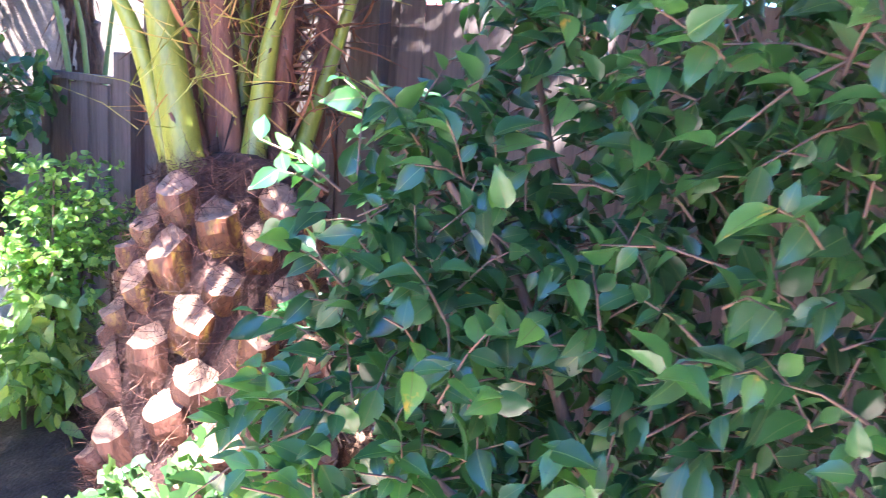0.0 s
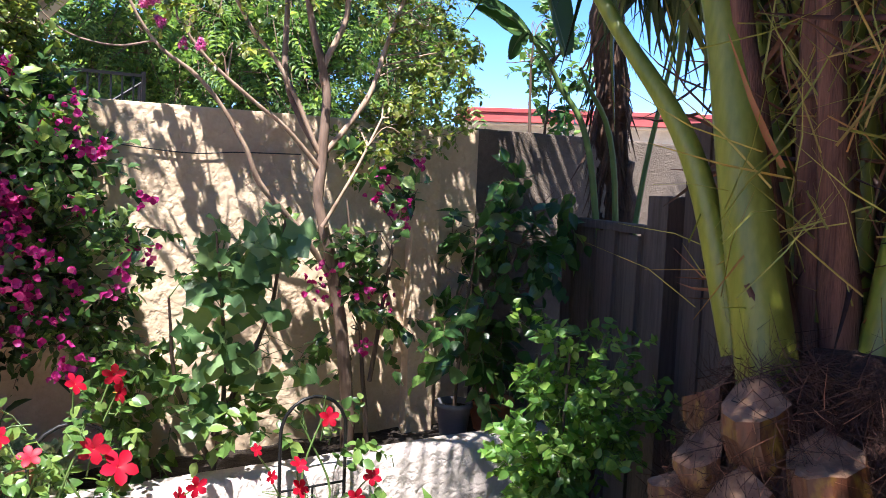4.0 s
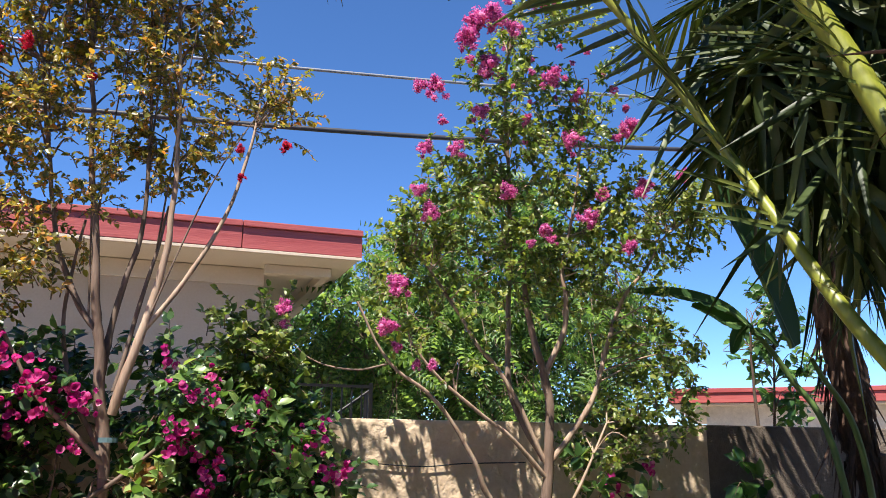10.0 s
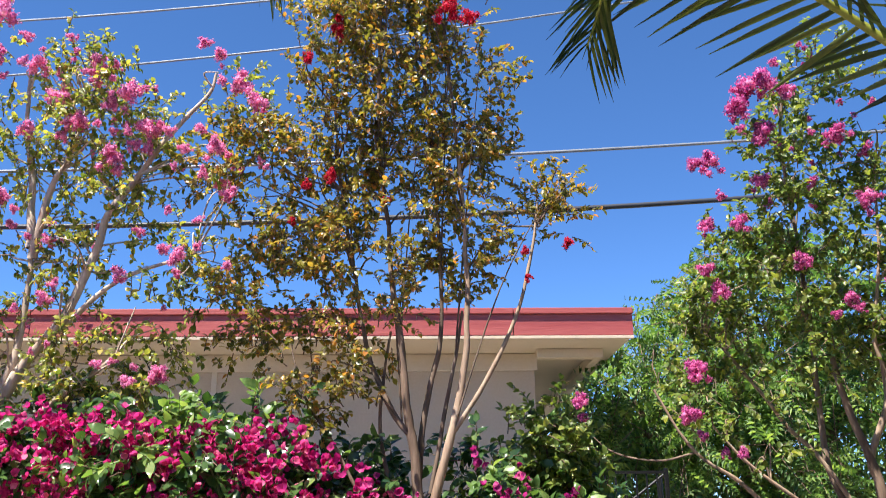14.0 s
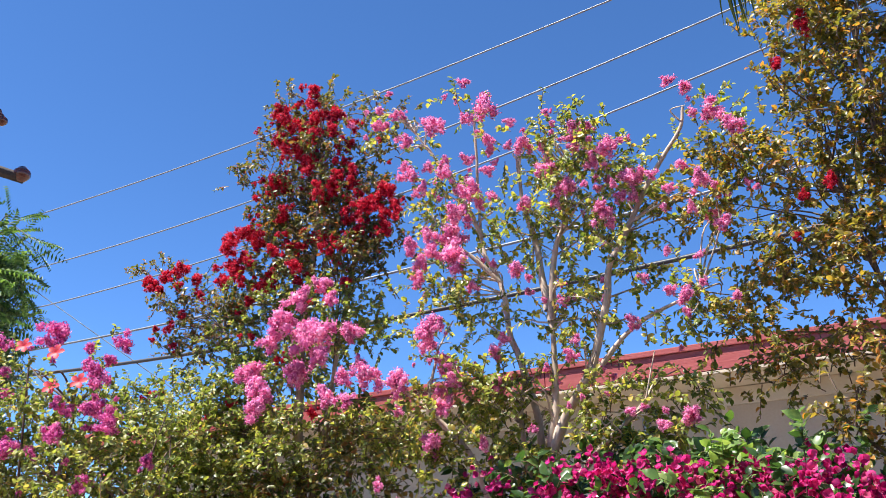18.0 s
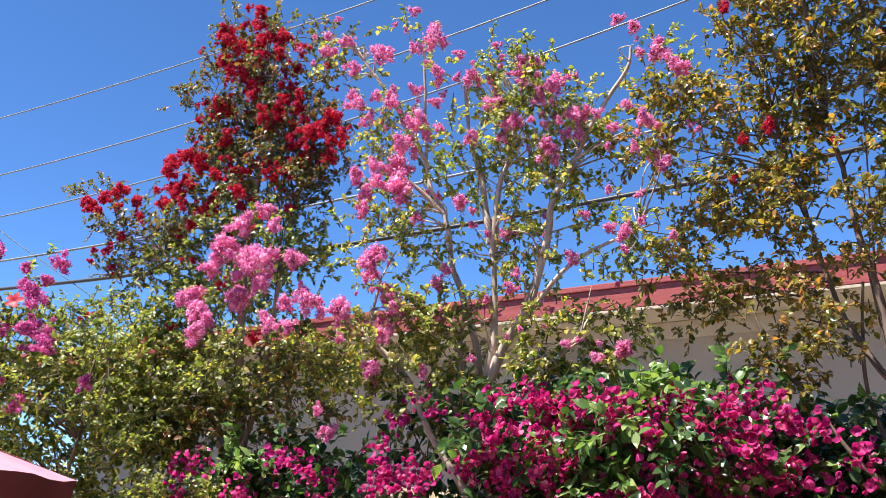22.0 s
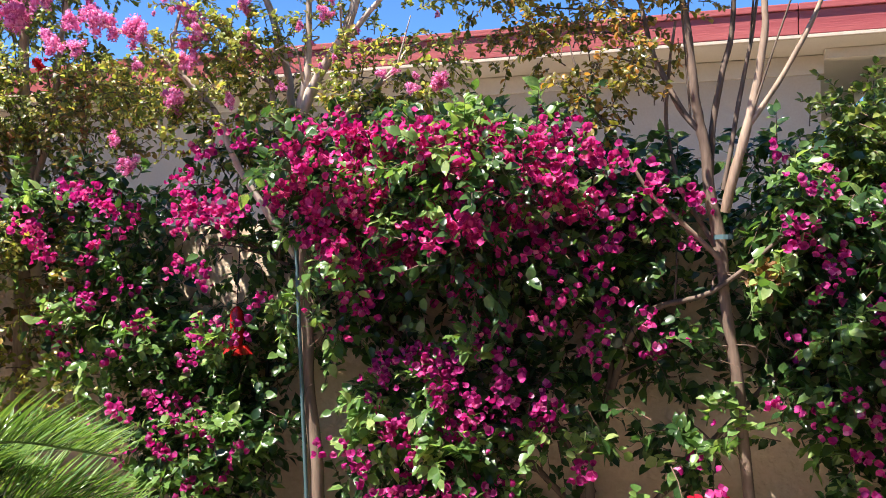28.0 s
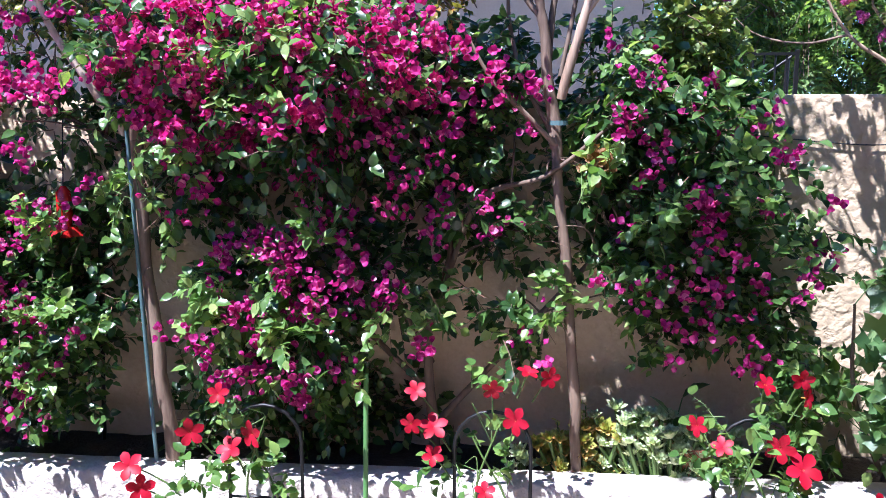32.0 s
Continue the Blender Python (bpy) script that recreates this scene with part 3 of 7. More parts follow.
def near_house():
    """The flat-roofed house behind the garden wall."""
    x0, x1, eave, y, top = -8.2, 1.66, 5.91, 6.45, 3.29
    house = thing("neighbour_house", "cream stucco house with a red roof fascia behind the wall", "house", (0, y, 0))
    o = Matrix.Translation((0, -y, 0))
    part("wall", boxed(x0 + 0.7, y, -0.2, 1.0, y + 5, 3.06, bevel=0.01), HOUSE_WALL, house, at=o)
    part("soffit", boxed(x0 + 0.03, eave + 0.03, 3.065, x1 - 0.03, y + 5.5, 3.085), SOFFIT, house, at=o)
    part("frieze_board", boxed(x0 + 0.7, y - 0.025, 2.93, 1.02, y - 0.002, 3.06, bevel=0.004), SOFFIT, house, at=o)
    edges = [x0, -5.4, -2.65, 0.79, x1]
    for a, b in zip(edges, edges[1:]):
        part("fascia_board", boxed(a + 0.003, eave, 3.09, b - 0.003, eave + 0.035, 3.245, bevel=0.005), FASCIA, house, at=o @ Matrix.Translation((0, 0.004 * (a > 0), 0)))
        part("fascia_cap", boxed(a + 0.002, eave - 0.018, 3.247, b - 0.002, eave + 0.04, 3.29, bevel=0.006), FASCIA, house, at=o)
    part("side_fascia", boxed(x1 - 0.035, eave + 0.037, 3.09, x1, y + 5.5, 3.285, bevel=0.005), FASCIA, house, at=o)
    part("drip_strip", boxed(x0, eave + 0.002, 3.066, x1 - 0.002, eave + 0.03, 3.088, bevel=0.003), TRIM, house, at=o)
    part("roof", boxed(x0 + 0.04, eave + 0.045, 3.20, x1 - 0.04, y + 5.4, 3.275), SHINGLE, house, at=o)
    part("soffit_beam", boxed(1.002, y - 0.20, 2.995, 1.50, y - 0.12, 3.062, bevel=0.004), SOFFIT, house, at=o)
    part("corner_board", boxed(1.44, y - 0.118, 2.995, 1.50, y + 4.5, 3.062, bevel=0.004), SOFFIT, house, at=o)
    part("conduit", mesh_of("conduit", *tube_data([([(-2.05, y - 0.03, 0.4), (-2.05, y - 0.03, 2.9)], (0.028, 0.028))], 10)), STEEL, house, at=o)
    part("wall_joint", boxed(-1.47, y - 0.012, -0.1, -1.43, y - 0.001, 2.93, bevel=0.003), SOFFIT, house, at=o)
    return house


near_house()


def far_house():
    """A low house beyond the end of the wall."""
    turn = math.atan2(6.65 - 7.4, 6.16 - 5.2)
    house = thing("far_house", "white house with a dark red fascia in the distance", "house", (5.2, 7.4, 0))
    house.rotation_euler = (0, 0, turn)
    part("wall", boxed(0.35, 0.35, -0.2, 7.5, 5, 2.19), plain("white house paint", (0.74, 0.70, 0.64), 0.85), house)
    part("soffit", boxed(0.03, 0.03, 2.185, 8.0, 5.5, 2.20), SOFFIT, house)
    part("fascia", boxed(0, 0, 2.205, 8.0, 0.03, 2.30, bevel=0.004), FASCIA, house)
    part("fascia_cap", boxed(-0.01, -0.015, 2.302, 8.0, 0.035, 2.345, bevel=0.004), FASCIA, house)
    part("side_fascia", boxed(0, 0.032, 2.205, 0.03, 5.5, 2.34, bevel=0.004), FASCIA, house)
    part("roof", boxed(0.04, 0.04, 2.25, 8.0, 5.4, 2.335), SHINGLE, house)


far_house()


def railing():
    """Black iron railing behind the wall."""
    rail = thing("iron_railing", "black wrought-iron railing seen above the wall", "railing", (0.9, 4.1, 0))
    for z in (1.5, 2.005):
        part("rail", boxed(-0.1, -0.008, z, 0.385, 0.008, z + 0.013), IRON, rail)
    part("handrail", mesh_of("handrail", *tube_data([([(0.05, 0.35, 1.72), (0.47, 0.35, 2.02)], (0.008, 0.008))], 6)), IRON, rail)
    for x in (0.07, 0.45):
        part("handrail_post", mesh_of("handrail_post", *tube_data([([(x, 0.35, 0), (x, 0.35, 1.735 + (x - 0.07) * 0.71)], (0.012, 0.012))], 6)), IRON, rail)
    for i in range(9):
        x = -0.06 + i * 0.05
        part("picket", mesh_of("picket", *tube_data([([(x, 0, 0), (x, 0, 2.01)], (0.0045, 0.0045))], 6)), IRON, rail)
    for x in (-0.1, 0.385):
        part("post", boxed(x - 0.009, -0.009, 0, x + 0.009, 0.009, 2.03, bevel=0.003), IRON, rail)


railing()


def utility_pole():
    pole = thing("utility_pole", "dark timber utility pole top with crossarms and insulators", "utility pole", (-13.7, 6.6, 0))
    o = Matrix.Translation((13.7, -6.6, 0))

    def arm(name, a, b, r, material=POLE):
        return part(name, mesh_of(name, *tube_data([([a, b], (r, r))], 4)), material, pole, at=o)

    part("shaft", mesh_of("shaft", *tube_data([([(-13.64, 6.75, -0.1), (-13.63, 6.77, 9.3)], (0.15, 0.10))], 12)), POLE, pole, at=o)
    arm("crossarm", (-13.83, 6.30, 8.67), (-13.13, 7.79, 8.46), 0.10)
    arm("upper_arm", (-13.80, 6.34, 8.79), (-13.43, 7.08, 9.90), 0.10)
    arm("strut", (-13.55, 6.87, 8.35), (-13.40, 7.15, 8.56), 0.022, STEEL)
    arm("strut", (-13.53, 6.66, 8.93), (-13.50, 6.80, 9.12), 0.022, STEEL)
    arm("strut", (-13.60, 6.58, 9.05), (-13.53, 6.66, 8.93), 0.02)
    arm("bracket", (-13.44, 7.06, 9.82), (-13.42, 7.13, 9.72), 0.022, STEEL)
    arm("bolt", (-13.50, 6.98, 9.90), (-13.52, 6.93, 9.98), 0.02, STEEL)
    arm("bolt", (-13.58, 6.72, 9.40), (-13.60, 6.70, 9.52), 0.02, STEEL)
    for p, r in (((-13.14, 7.74, 8.53), 0.15), ((-13.42, 7.16, 9.68), 0.085), ((-13.39, 7.22, 9.61), 0.10), ((-13.37, 7.28, 9.54), 0.085), ((-13.35, 7.33, 9.47), 0.10), ((-13.50, 6.55, 8.50), 0.10)):
        bm = bmesh.new()
        bmesh.ops.create_uvsphere(bm, u_segments=12, v_segments=8, radius=r)
        for v in bm.verts:
            v.co.z *= 0.7 + 0.3 * abs(math.sin(v.co.z / r * 5))
        part("insulator", bm, CERAMIC, pole, at=o @ Matrix.Translation(p), smooth=True)


utility_pole()


def wire(rise, slope, sag, radius, material, label, x0=-16.0, x1=14.0):
    """An overhead line behind the house: its height where x is nought, its slope and its sag."""
    x = np.linspace(x0, x1, 40)
    line = np.stack([x, np.full(40, 8.0), rise + slope * x + sag * x * x], 1)
    tagged(tubes("overhead_wire", [(line, (radius, radius))], material, sides=6), label, "wire", "overhead wires")


wire(8.197, 0.0874, 0.00434, 0.011, WIRE, "thin pale overhead power line against the sky")
wire(7.525, 0.1412, 0.00639, 0.011, WIRE, "thin pale overhead power line against the sky")
wire(6.913, 0.1559, 0.00689, 0.011, WIRE, "thin pale overhead power line against the sky")
wire(5.425, 0.0491, 0.00330, 0.016, WIRE, "pale overhead cable against the sky")
wire(4.784, 0.0440, 0.00438, 0.026, CABLE, "thick dark overhead cable against the sky")
wire(-1.116, -0.5928, 0.0, 0.007, CABLE, "thin slanting guy wire against the sky", -14.5, -7.0)


# ---- trees and shrubs ----
def blossom_mesh(name, material, clumps=15, petals=56):
    """A flower head about one unit in half width: ruffled clumps on a loose cone, with petals all over."""
    verts, faces, base = [], [], 0
    for k in range(clumps):
        u = k / clumps
        a = k * 2.4 + rng.random()
        reach = (1 - u) * 0.78 * (0.6 + 0.5 * rng.random())
        c = np.array([reach * math.cos(a), reach * math.sin(a), -0.5 + 1.1 * u + 0.2 * rng.normal()])
        r = 0.14 + 0.13 * rng.random()
        core = bmesh.new()
        bmesh.ops.create_icosphere(core, subdivisions=1, radius=r)
        for w in core.verts:
            w.co *= 1 + 0.45 * noise.noise(w.co * 9 + Vector((k, 0, 0)))
        verts.append(np.array([tuple(w.co) for w in core.verts]) + c)
        faces.append(np.array([[base + w.index for w in face.verts] for face in core.faces]))
        base += len(core.verts)
        core.free()
        d = unit(rng.normal(size=(petals, 3)))
        v, f = scatter_data(FLECK, c + d * r * (0.85 + 0.6 * rng.random((petals, 1))), d * 0.6 + rng.normal(size=(petals, 3)) * 0.7, d, 0.11 + 0.10 * rng.random(petals))
        verts.append(v)
        faces.append(f + base)
        base += len(v)
    mesh = mesh_of(name, np.vstack(verts), np.vstack(faces), smooth=False)
    mesh.materials.append(material)
    return mesh


HEADS = {m.name: [blossom_mesh("flower_head", m) for _ in range(4)] for m in (PINK, CRIMSON, MAUVE)}


def flower_heads(tree, heads, y, depth, material, squash=1.15):
    """Flower heads as parts of a tree; each has a spiky shape of its own by turn and size."""
    made = []
    for x, z, r in heads:
        mesh = HEADS[material.name][int(rng.integers(4))]
        size = r * (0.95 + 0.3 * rng.random())
        at = Matrix.Translation(Vector((x, y + depth * (rng.random() - 0.5), z)) - tree.location) @ Euler((rng.normal() * 0.9, rng.normal() * 0.9, rng.random() * 6.3)).to_matrix().to_4x4() @ Matrix.Diagonal((size, size, size * squash, 1))
        made.append(part("flower_head", mesh, None, tree, at=at))
    return made


def limb(name, tree, points, r0, r1, bark, sides=8):
    line = smooth_line(points, 5)
    line = line + np.array([[0.35 * r0 * noise.noise((3 * p[0], 9 * p[2], k)) for k in (0.0, 5.0, 0.0)] for p in line])
    at = Matrix.Translation(-tree.location)
    return part(name, mesh_of(name, *tube_data([(line, (r0, (r0 + r1) / 2, r1))], sides, 0.05)), bark, tree, at=at)


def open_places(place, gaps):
    """Which places lie outside the gaps cleared before the trunks for the camera's view."""
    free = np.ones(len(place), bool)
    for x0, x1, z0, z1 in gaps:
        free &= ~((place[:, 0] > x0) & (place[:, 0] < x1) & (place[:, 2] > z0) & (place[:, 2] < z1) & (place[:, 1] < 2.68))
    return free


def crown(tree, balls, y, depth, twigs, leaves, length, size, leaf, material, bark=TWIG, droop=0.2, rise=0.5, shell=0.25, gaps=(), per=5, spread=0.04):
    """A crown of leafy twigs within balls, with gaps (x from, to, z from, to) cleared so trunks show from the camera;
    leaves and twigs are one part each.
    """
    where, out = in_clumps(balls, depth, y, twigs, shell, per, spread)
    lines, place, way, up, sizes = sprays(where, out, leaves, length, size, droop, rise)
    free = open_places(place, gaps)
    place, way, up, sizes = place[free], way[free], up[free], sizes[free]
    o = np.array(tree.location)
    lines = [(line - o, r) for line, r in lines]
    tagged(scatter("foliage", leaf, place - o, way, up, sizes, material, tree), kind="stuff")
    tagged(tubes("twig_growth", lines, bark, tree, sides=3), kind="stuff")
    return where


def branchlets(tree, starts, balls, y, depth, count, bark, r=0.006):
    """Thin shoots that lead from the limbs out into the crown."""
    where, _ = in_balls(balls, depth, y, count, 0.1)
    s = np.array([p for line in starts for p in smooth_line(line, 4)])
    lines = []
    o = np.array(tree.location)
    for w in where:
        d = np.linalg.norm(s - w, axis=1) + 1.5 * np.maximum(0, s[:, 2] - w[2] + 0.05)
        a = s[np.argmin(d)]
        if np.linalg.norm(a - w) > 0.45:
            continue
        m = (a + w) / 2 + rng.normal(size=3) * 0.03 + np.array([0, 0, 0.03])
        lines.append((smooth_line([a - o, m - o, w - o], 4), (r, 0.4 * r)))
    tagged(tubes("fine_branching", lines, bark, tree, sides=5), kind="stuff")


def upright_shoots(tree, starts, balls, y, depth, count, bark, r=0.006, lean=0.5):
    """Long straight shoots that rise from the limbs to the crown's upper parts."""
    where, _ = in_balls(balls, depth, y, count, 0.3)
    s = np.array([p for line in starts for p in smooth_line(line, 4)])
    o, lines = np.array(tree.location), []
    for w in where:
        side, rise = np.linalg.norm(s[:, :2] - w[:2], axis=1), w[2] - s[:, 2]
        good = np.where((rise > 0.35) & (rise < 1.1) & (side < lean * rise))[0]
        if len(good) == 0:
            continue
        a = s[rng.choice(good)]
        m = a * 0.45 + w * 0.55 + np.array([0.05 * (a[0] - w[0]), 0, 0.05]) + rng.normal(size=3) * 0.012
        lines.append((smooth_line([a - o, m - o, w - o], 4), (r, 0.7 * r, 0.3 * r)))
    tagged(tubes("shoot_growth", lines, bark, tree, sides=5, knots=0.06), kind="stuff")


def strewn_heads(balls, count, small, large, top=0.4, inner=0.65):
    """Places for many small flower heads over the upper, outer part of a crown."""
    b, out = np.array(balls), []
    share = b[:, 2] * b[:, 3]
    while len(out) < count:
        x, z, w, h = b[rng.choice(len(b), p=share / share.sum())]
        a = rng.random() * 2 * math.pi
        u, v = math.cos(a), math.sin(a)
        if v < -top:
            continue
        k = inner + (1.05 - inner) * rng.random()
        out.append((x + u * w * k, z + v * h * k, small + (large - small) * rng.random() ** 2))
    return out


# Orange-tinged crape myrtle with a few red flowers.
A_CROWN = [(-0.23, 3.06, 0.17, 0.12), (0.05, 3.12, 0.18, 0.11), (0.27, 3.09, 0.13, 0.11), (-0.18, 2.86, 0.17, 0.14), (0.06, 2.85, 0.17, 0.14), (0.26, 2.89, 0.12, 0.14), (-0.27, 2.65, 0.12, 0.12), (-0.05, 2.66, 0.19, 0.12), (0.24, 2.67, 0.14, 0.1), (0.52, 2.77, 0.09, 0.11)]
A_CROWN += [(-0.24, 2.46, 0.11, 0.1), (-0.07, 2.44, 0.1, 0.1), (0.12, 2.51, 0.1, 0.1), (0.27, 2.52, 0.07, 0.07), (-0.21, 2.3, 0.15, 0.1), (-0.21, 2.14, 0.11, 0.1), (-0.09, 2.12, 0.06, 0.06), (0.41, 2.76, 0.07, 0.07), (-0.32, 2.37, 0.08, 0.1)]
A_TOP = [(-0.19, 3.53, 0.15, 0.12), (0.02, 3.49, 0.17, 0.15), (0.23, 3.49, 0.12, 0.15), (-0.22, 3.3, 0.12, 0.12), (0.02, 3.28, 0.18, 0.12), (0.31, 3.26, 0.12, 0.12), (-0.24, 3.1, 0.1, 0.1), (0.3, 3.08, 0.11, 0.1), (0.02, 3.05, 0.16, 0.1), (-0.23, 2.9, 0.12, 0.08), (0.53, 2.8, 0.09, 0.08), (-0.39, 2.68, 0.11, 0.11), (0, 3.72, 0.26, 0.16), (-0.01, 3.96, 0.13, 0.13), (-0.12, 3.7, 0.12, 0.14), (0.18, 3.68, 0.12, 0.14)]
A_SIDE = [(-0.49, 3.07, 0.12, 0.08), (-0.54, 2.92, 0.12, 0.09), (-0.53, 2.5, 0.09, 0.09), (-0.41, 2.31, 0.07, 0.07), (-0.54, 2.4, 0.07, 0.05)]
A_LIMBS = [[(0.13, 2.65, 1.64), (0.1, 2.65, 1.87), (0.08, 2.65, 2.03), (0.06, 2.65, 2.16), (0.05, 2.65, 2.3), (0.02, 2.65, 2.5), (0, 2.65, 2.73), (-0.04, 2.66, 3.2), (-0.02, 2.66, 3.95)],
           [(0.14, 2.62, 1.79), (0.19, 2.6, 1.99), (0.22, 2.6, 2.1), (0.25, 2.6, 2.26), (0.26, 2.6, 2.4), (0.26, 2.62, 2.63), (0.24, 2.64, 3), (0.2, 2.65, 3.5)],
           [(0.1, 2.66, 1.9), (0.11, 2.7, 2.03), (0.14, 2.7, 2.2), (0.17, 2.7, 2.32), (0.18, 2.7, 2.48), (0.16, 2.7, 2.9), (0.12, 2.7, 3.4)],
           [(0.08, 2.65, 2.03), (0.02, 2.66, 2.11), (-0.05, 2.68, 2.27), (-0.08, 2.7, 2.39), (-0.11, 2.7, 2.56), (-0.18, 2.7, 3), (-0.2, 2.7, 3.4)],
           [(0.13, 2.64, 1.65), (0.05, 2.6, 1.73), (-0.08, 2.58, 1.87), (-0.17, 2.58, 2.03), (-0.24, 2.6, 2.12)],
           [(0.12, 2.66, 1.68), (0.02, 2.68, 1.87), (-0.02, 2.7, 2.06), (-0.01, 2.7, 2.23), (0.01, 2.7, 2.38)],
           [(0.21, 2.6, 2.04), (0.31, 2.6, 2.19), (0.42, 2.62, 2.41), (0.48, 2.62, 2.63), (0.51, 2.62, 2.81)],
           [(0.14, 2.66, 1.86), (0.19, 2.68, 2.13), (0.23, 2.7, 2.32), (0.25, 2.7, 2.45)]]
tree = thing("crape_myrtle", "slender crape myrtle with orange-green leaves and few red flowers", "tree", (0.2, 2.65, 0.53), "crape myrtles")
limb("trunk", tree, [(0.215, 2.65, 0.5), (0.21, 2.65, 0.8), (0.17, 2.65, 1.26), (0.14, 2.65, 1.49), (0.13, 2.65, 1.68), (0.10, 2.65, 1.87)], 0.019, 0.016, MID_BARK)
for i, line in enumerate(A_LIMBS):
    limb("limb", tree, line, (0.020, 0.016, 0.013, 0.011, 0.009, 0.009, 0.009, 0.008)[i], 0.004, (MID_BARK, BARK, DARK_BARK, MID_BARK, MID_BARK, MID_BARK, BARK, DARK_BARK)[i])
branchlets(tree, A_LIMBS, A_CROWN + A_TOP + A_SIDE, 2.66, 0.2, 120, DARK_BARK, 0.004)
upright_shoots(tree, A_LIMBS, A_TOP, 2.66, 0.16, 14, DARK_BARK, 0.0035)
crown(tree, A_CROWN, 2.66, 0.2, 900, 12, 0.08, 0.0215, OVAL, LEAF_ORANGE, rise=0.6, per=6, spread=0.035)
crown(tree, A_TOP, 2.66, 0.2, 1250, 12, 0.08, 0.0215, OVAL, LEAF_ORANGE, rise=0.7, per=6, spread=0.04)
crown(tree, A_SIDE, 2.62, 0.12, 220, 12, 0.075, 0.0215, OVAL, LEAF_ORANGE, rise=0.4, per=6, spread=0.035)
flower_heads(tree, [(0.21, 3.46, 0.044), (0.28, 3.44, 0.032), (-0.18, 3.47, 0.028), (-0.18, 3.42, 0.024), (-0.27, 3.27, 0.025), (-0.18, 2.85, 0.026), (-0.27, 2.84, 0.018), (0, 2.78, 0.017), (0.58, 2.62, 0.022), (0.44, 2.59, 0.018), (0.45, 2.51, 0.018), (-0.3, 2.7, 0.016), (-0.17, 3.39, 0.016)], 2.5, 0.1, CRIMSON)

# Pink crape myrtle.
B_CROWN = [(-1.78, 3.52, 0.11, 0.14), (-1.43, 3.53, 0.06, 0.09), (-1.26, 3.29, 0.1, 0.1), (-1.04, 3.19, 0.16, 0.14), (-0.86, 3.09, 0.1, 0.13), (-0.97, 2.96, 0.17, 0.12), (-0.73, 2.98, 0.07, 0.11), (-0.61, 2.93, 0.11, 0.05), (-0.48, 2.89, 0.09, 0.07), (-1.54, 3.13, 0.13, 0.13), (-1.52, 2.87, 0.15, 0.08), (-0.88, 2.8, 0.08, 0.06), (-0.73, 2.7, 0.07, 0.07), (-0.58, 2.53, 0.1, 0.09)]
B_CROWN += [(-1.61, 2.69, 0.1, 0.12), (-1.15, 2.64, 0.1, 0.12), (-1.04, 2.65, 0.11, 0.11), (-0.75, 2.37, 0.11, 0.09), (-0.93, 2.24, 0.13, 0.09), (-1.38, 2.35, 0.12, 0.12), (-1.59, 2.37, 0.16, 0.12), (-1.2, 2.34, 0.09, 0.09), (-1.05, 2.4, 0.11, 0.07), (-0.77, 2.19, 0.07, 0.05), (-0.55, 3.24, 0.07, 0.05), (-1.18, 2.96, 0.14, 0.1), (-1.38, 2.7, 0.08, 0.12)]
B_LIMBS = [[(-1.2, 2.62, 1.75), (-1.19, 2.62, 1.97), (-1.2, 2.62, 2.15), (-1.16, 2.62, 2.33), (-1.16, 2.62, 2.57), (-1.17, 2.62, 2.65)],
           [(-1.17, 2.62, 2.65), (-1.18, 2.62, 2.73), (-1.22, 2.64, 2.95), (-1.26, 2.64, 3.11), (-1.27, 2.64, 3.34)],
           [(-1.16, 2.62, 2.61), (-1.14, 2.6, 2.73), (-1.12, 2.6, 2.87), (-1.08, 2.6, 2.96), (-1.04, 2.6, 3.17)],
           [(-1.19, 2.62, 2.15), (-1.12, 2.6, 2.27), (-1.03, 2.58, 2.38), (-0.99, 2.58, 2.47), (-0.94, 2.58, 2.64), (-0.92, 2.58, 2.75), (-0.85, 2.58, 2.86), (-0.77, 2.58, 3), (-0.69, 2.58, 3.11), (-0.62, 2.58, 3.2), (-0.6, 2.58, 3.28)],
           [(-1.17, 2.62, 2), (-1.07, 2.58, 2.08), (-0.99, 2.56, 2.15), (-0.89, 2.55, 2.22), (-0.83, 2.55, 2.28)],
           [(-1.2, 2.64, 1.7), (-1.25, 2.66, 1.85), (-1.26, 2.68, 2.04), (-1.26, 2.68, 2.27), (-1.31, 2.68, 2.47), (-1.35, 2.68, 2.59), (-1.38, 2.66, 2.81), (-1.43, 2.65, 2.92), (-1.45, 2.65, 3.08), (-1.44, 2.62, 3.5)],
           [(-1.22, 2.62, 1.68), (-1.31, 2.6, 1.83), (-1.42, 2.58, 2.01), (-1.48, 2.56, 2.17), (-1.7, 2.5, 2.4), (-1.95, 2.46, 2.5)],
           [(-1.27, 2.66, 1.9), (-1.33, 2.68, 2.27), (-1.31, 2.68, 2.43), (-1.36, 2.68, 2.59)],
           [(-1.38, 2.66, 2.81), (-1.5, 2.6, 2.94), (-1.62, 2.55, 3)],
           [(-1.44, 2.65, 3), (-1.55, 2.62, 3.25), (-1.7, 2.58, 3.5)],
           [(-1.48, 2.56, 2.17), (-1.62, 2.54, 2.34), (-1.6, 2.56, 2.55)],
           [(-1.04, 2.6, 2.36), (-0.85, 2.56, 2.52), (-0.62, 2.55, 2.6)]]
tree = thing("crape_myrtle", "crape myrtle with pale branches and heavy pink flower heads", "tree", (-1.12, 2.62, 0.53), "crape myrtles")
limb("trunk", tree, [(-1.11, 2.62, 0.5), (-1.12, 2.62, 0.63), (-1.15, 2.62, 0.98), (-1.18, 2.62, 1.36), (-1.19, 2.62, 1.68), (-1.20, 2.62, 1.83)], 0.025, 0.020, MID_BARK)
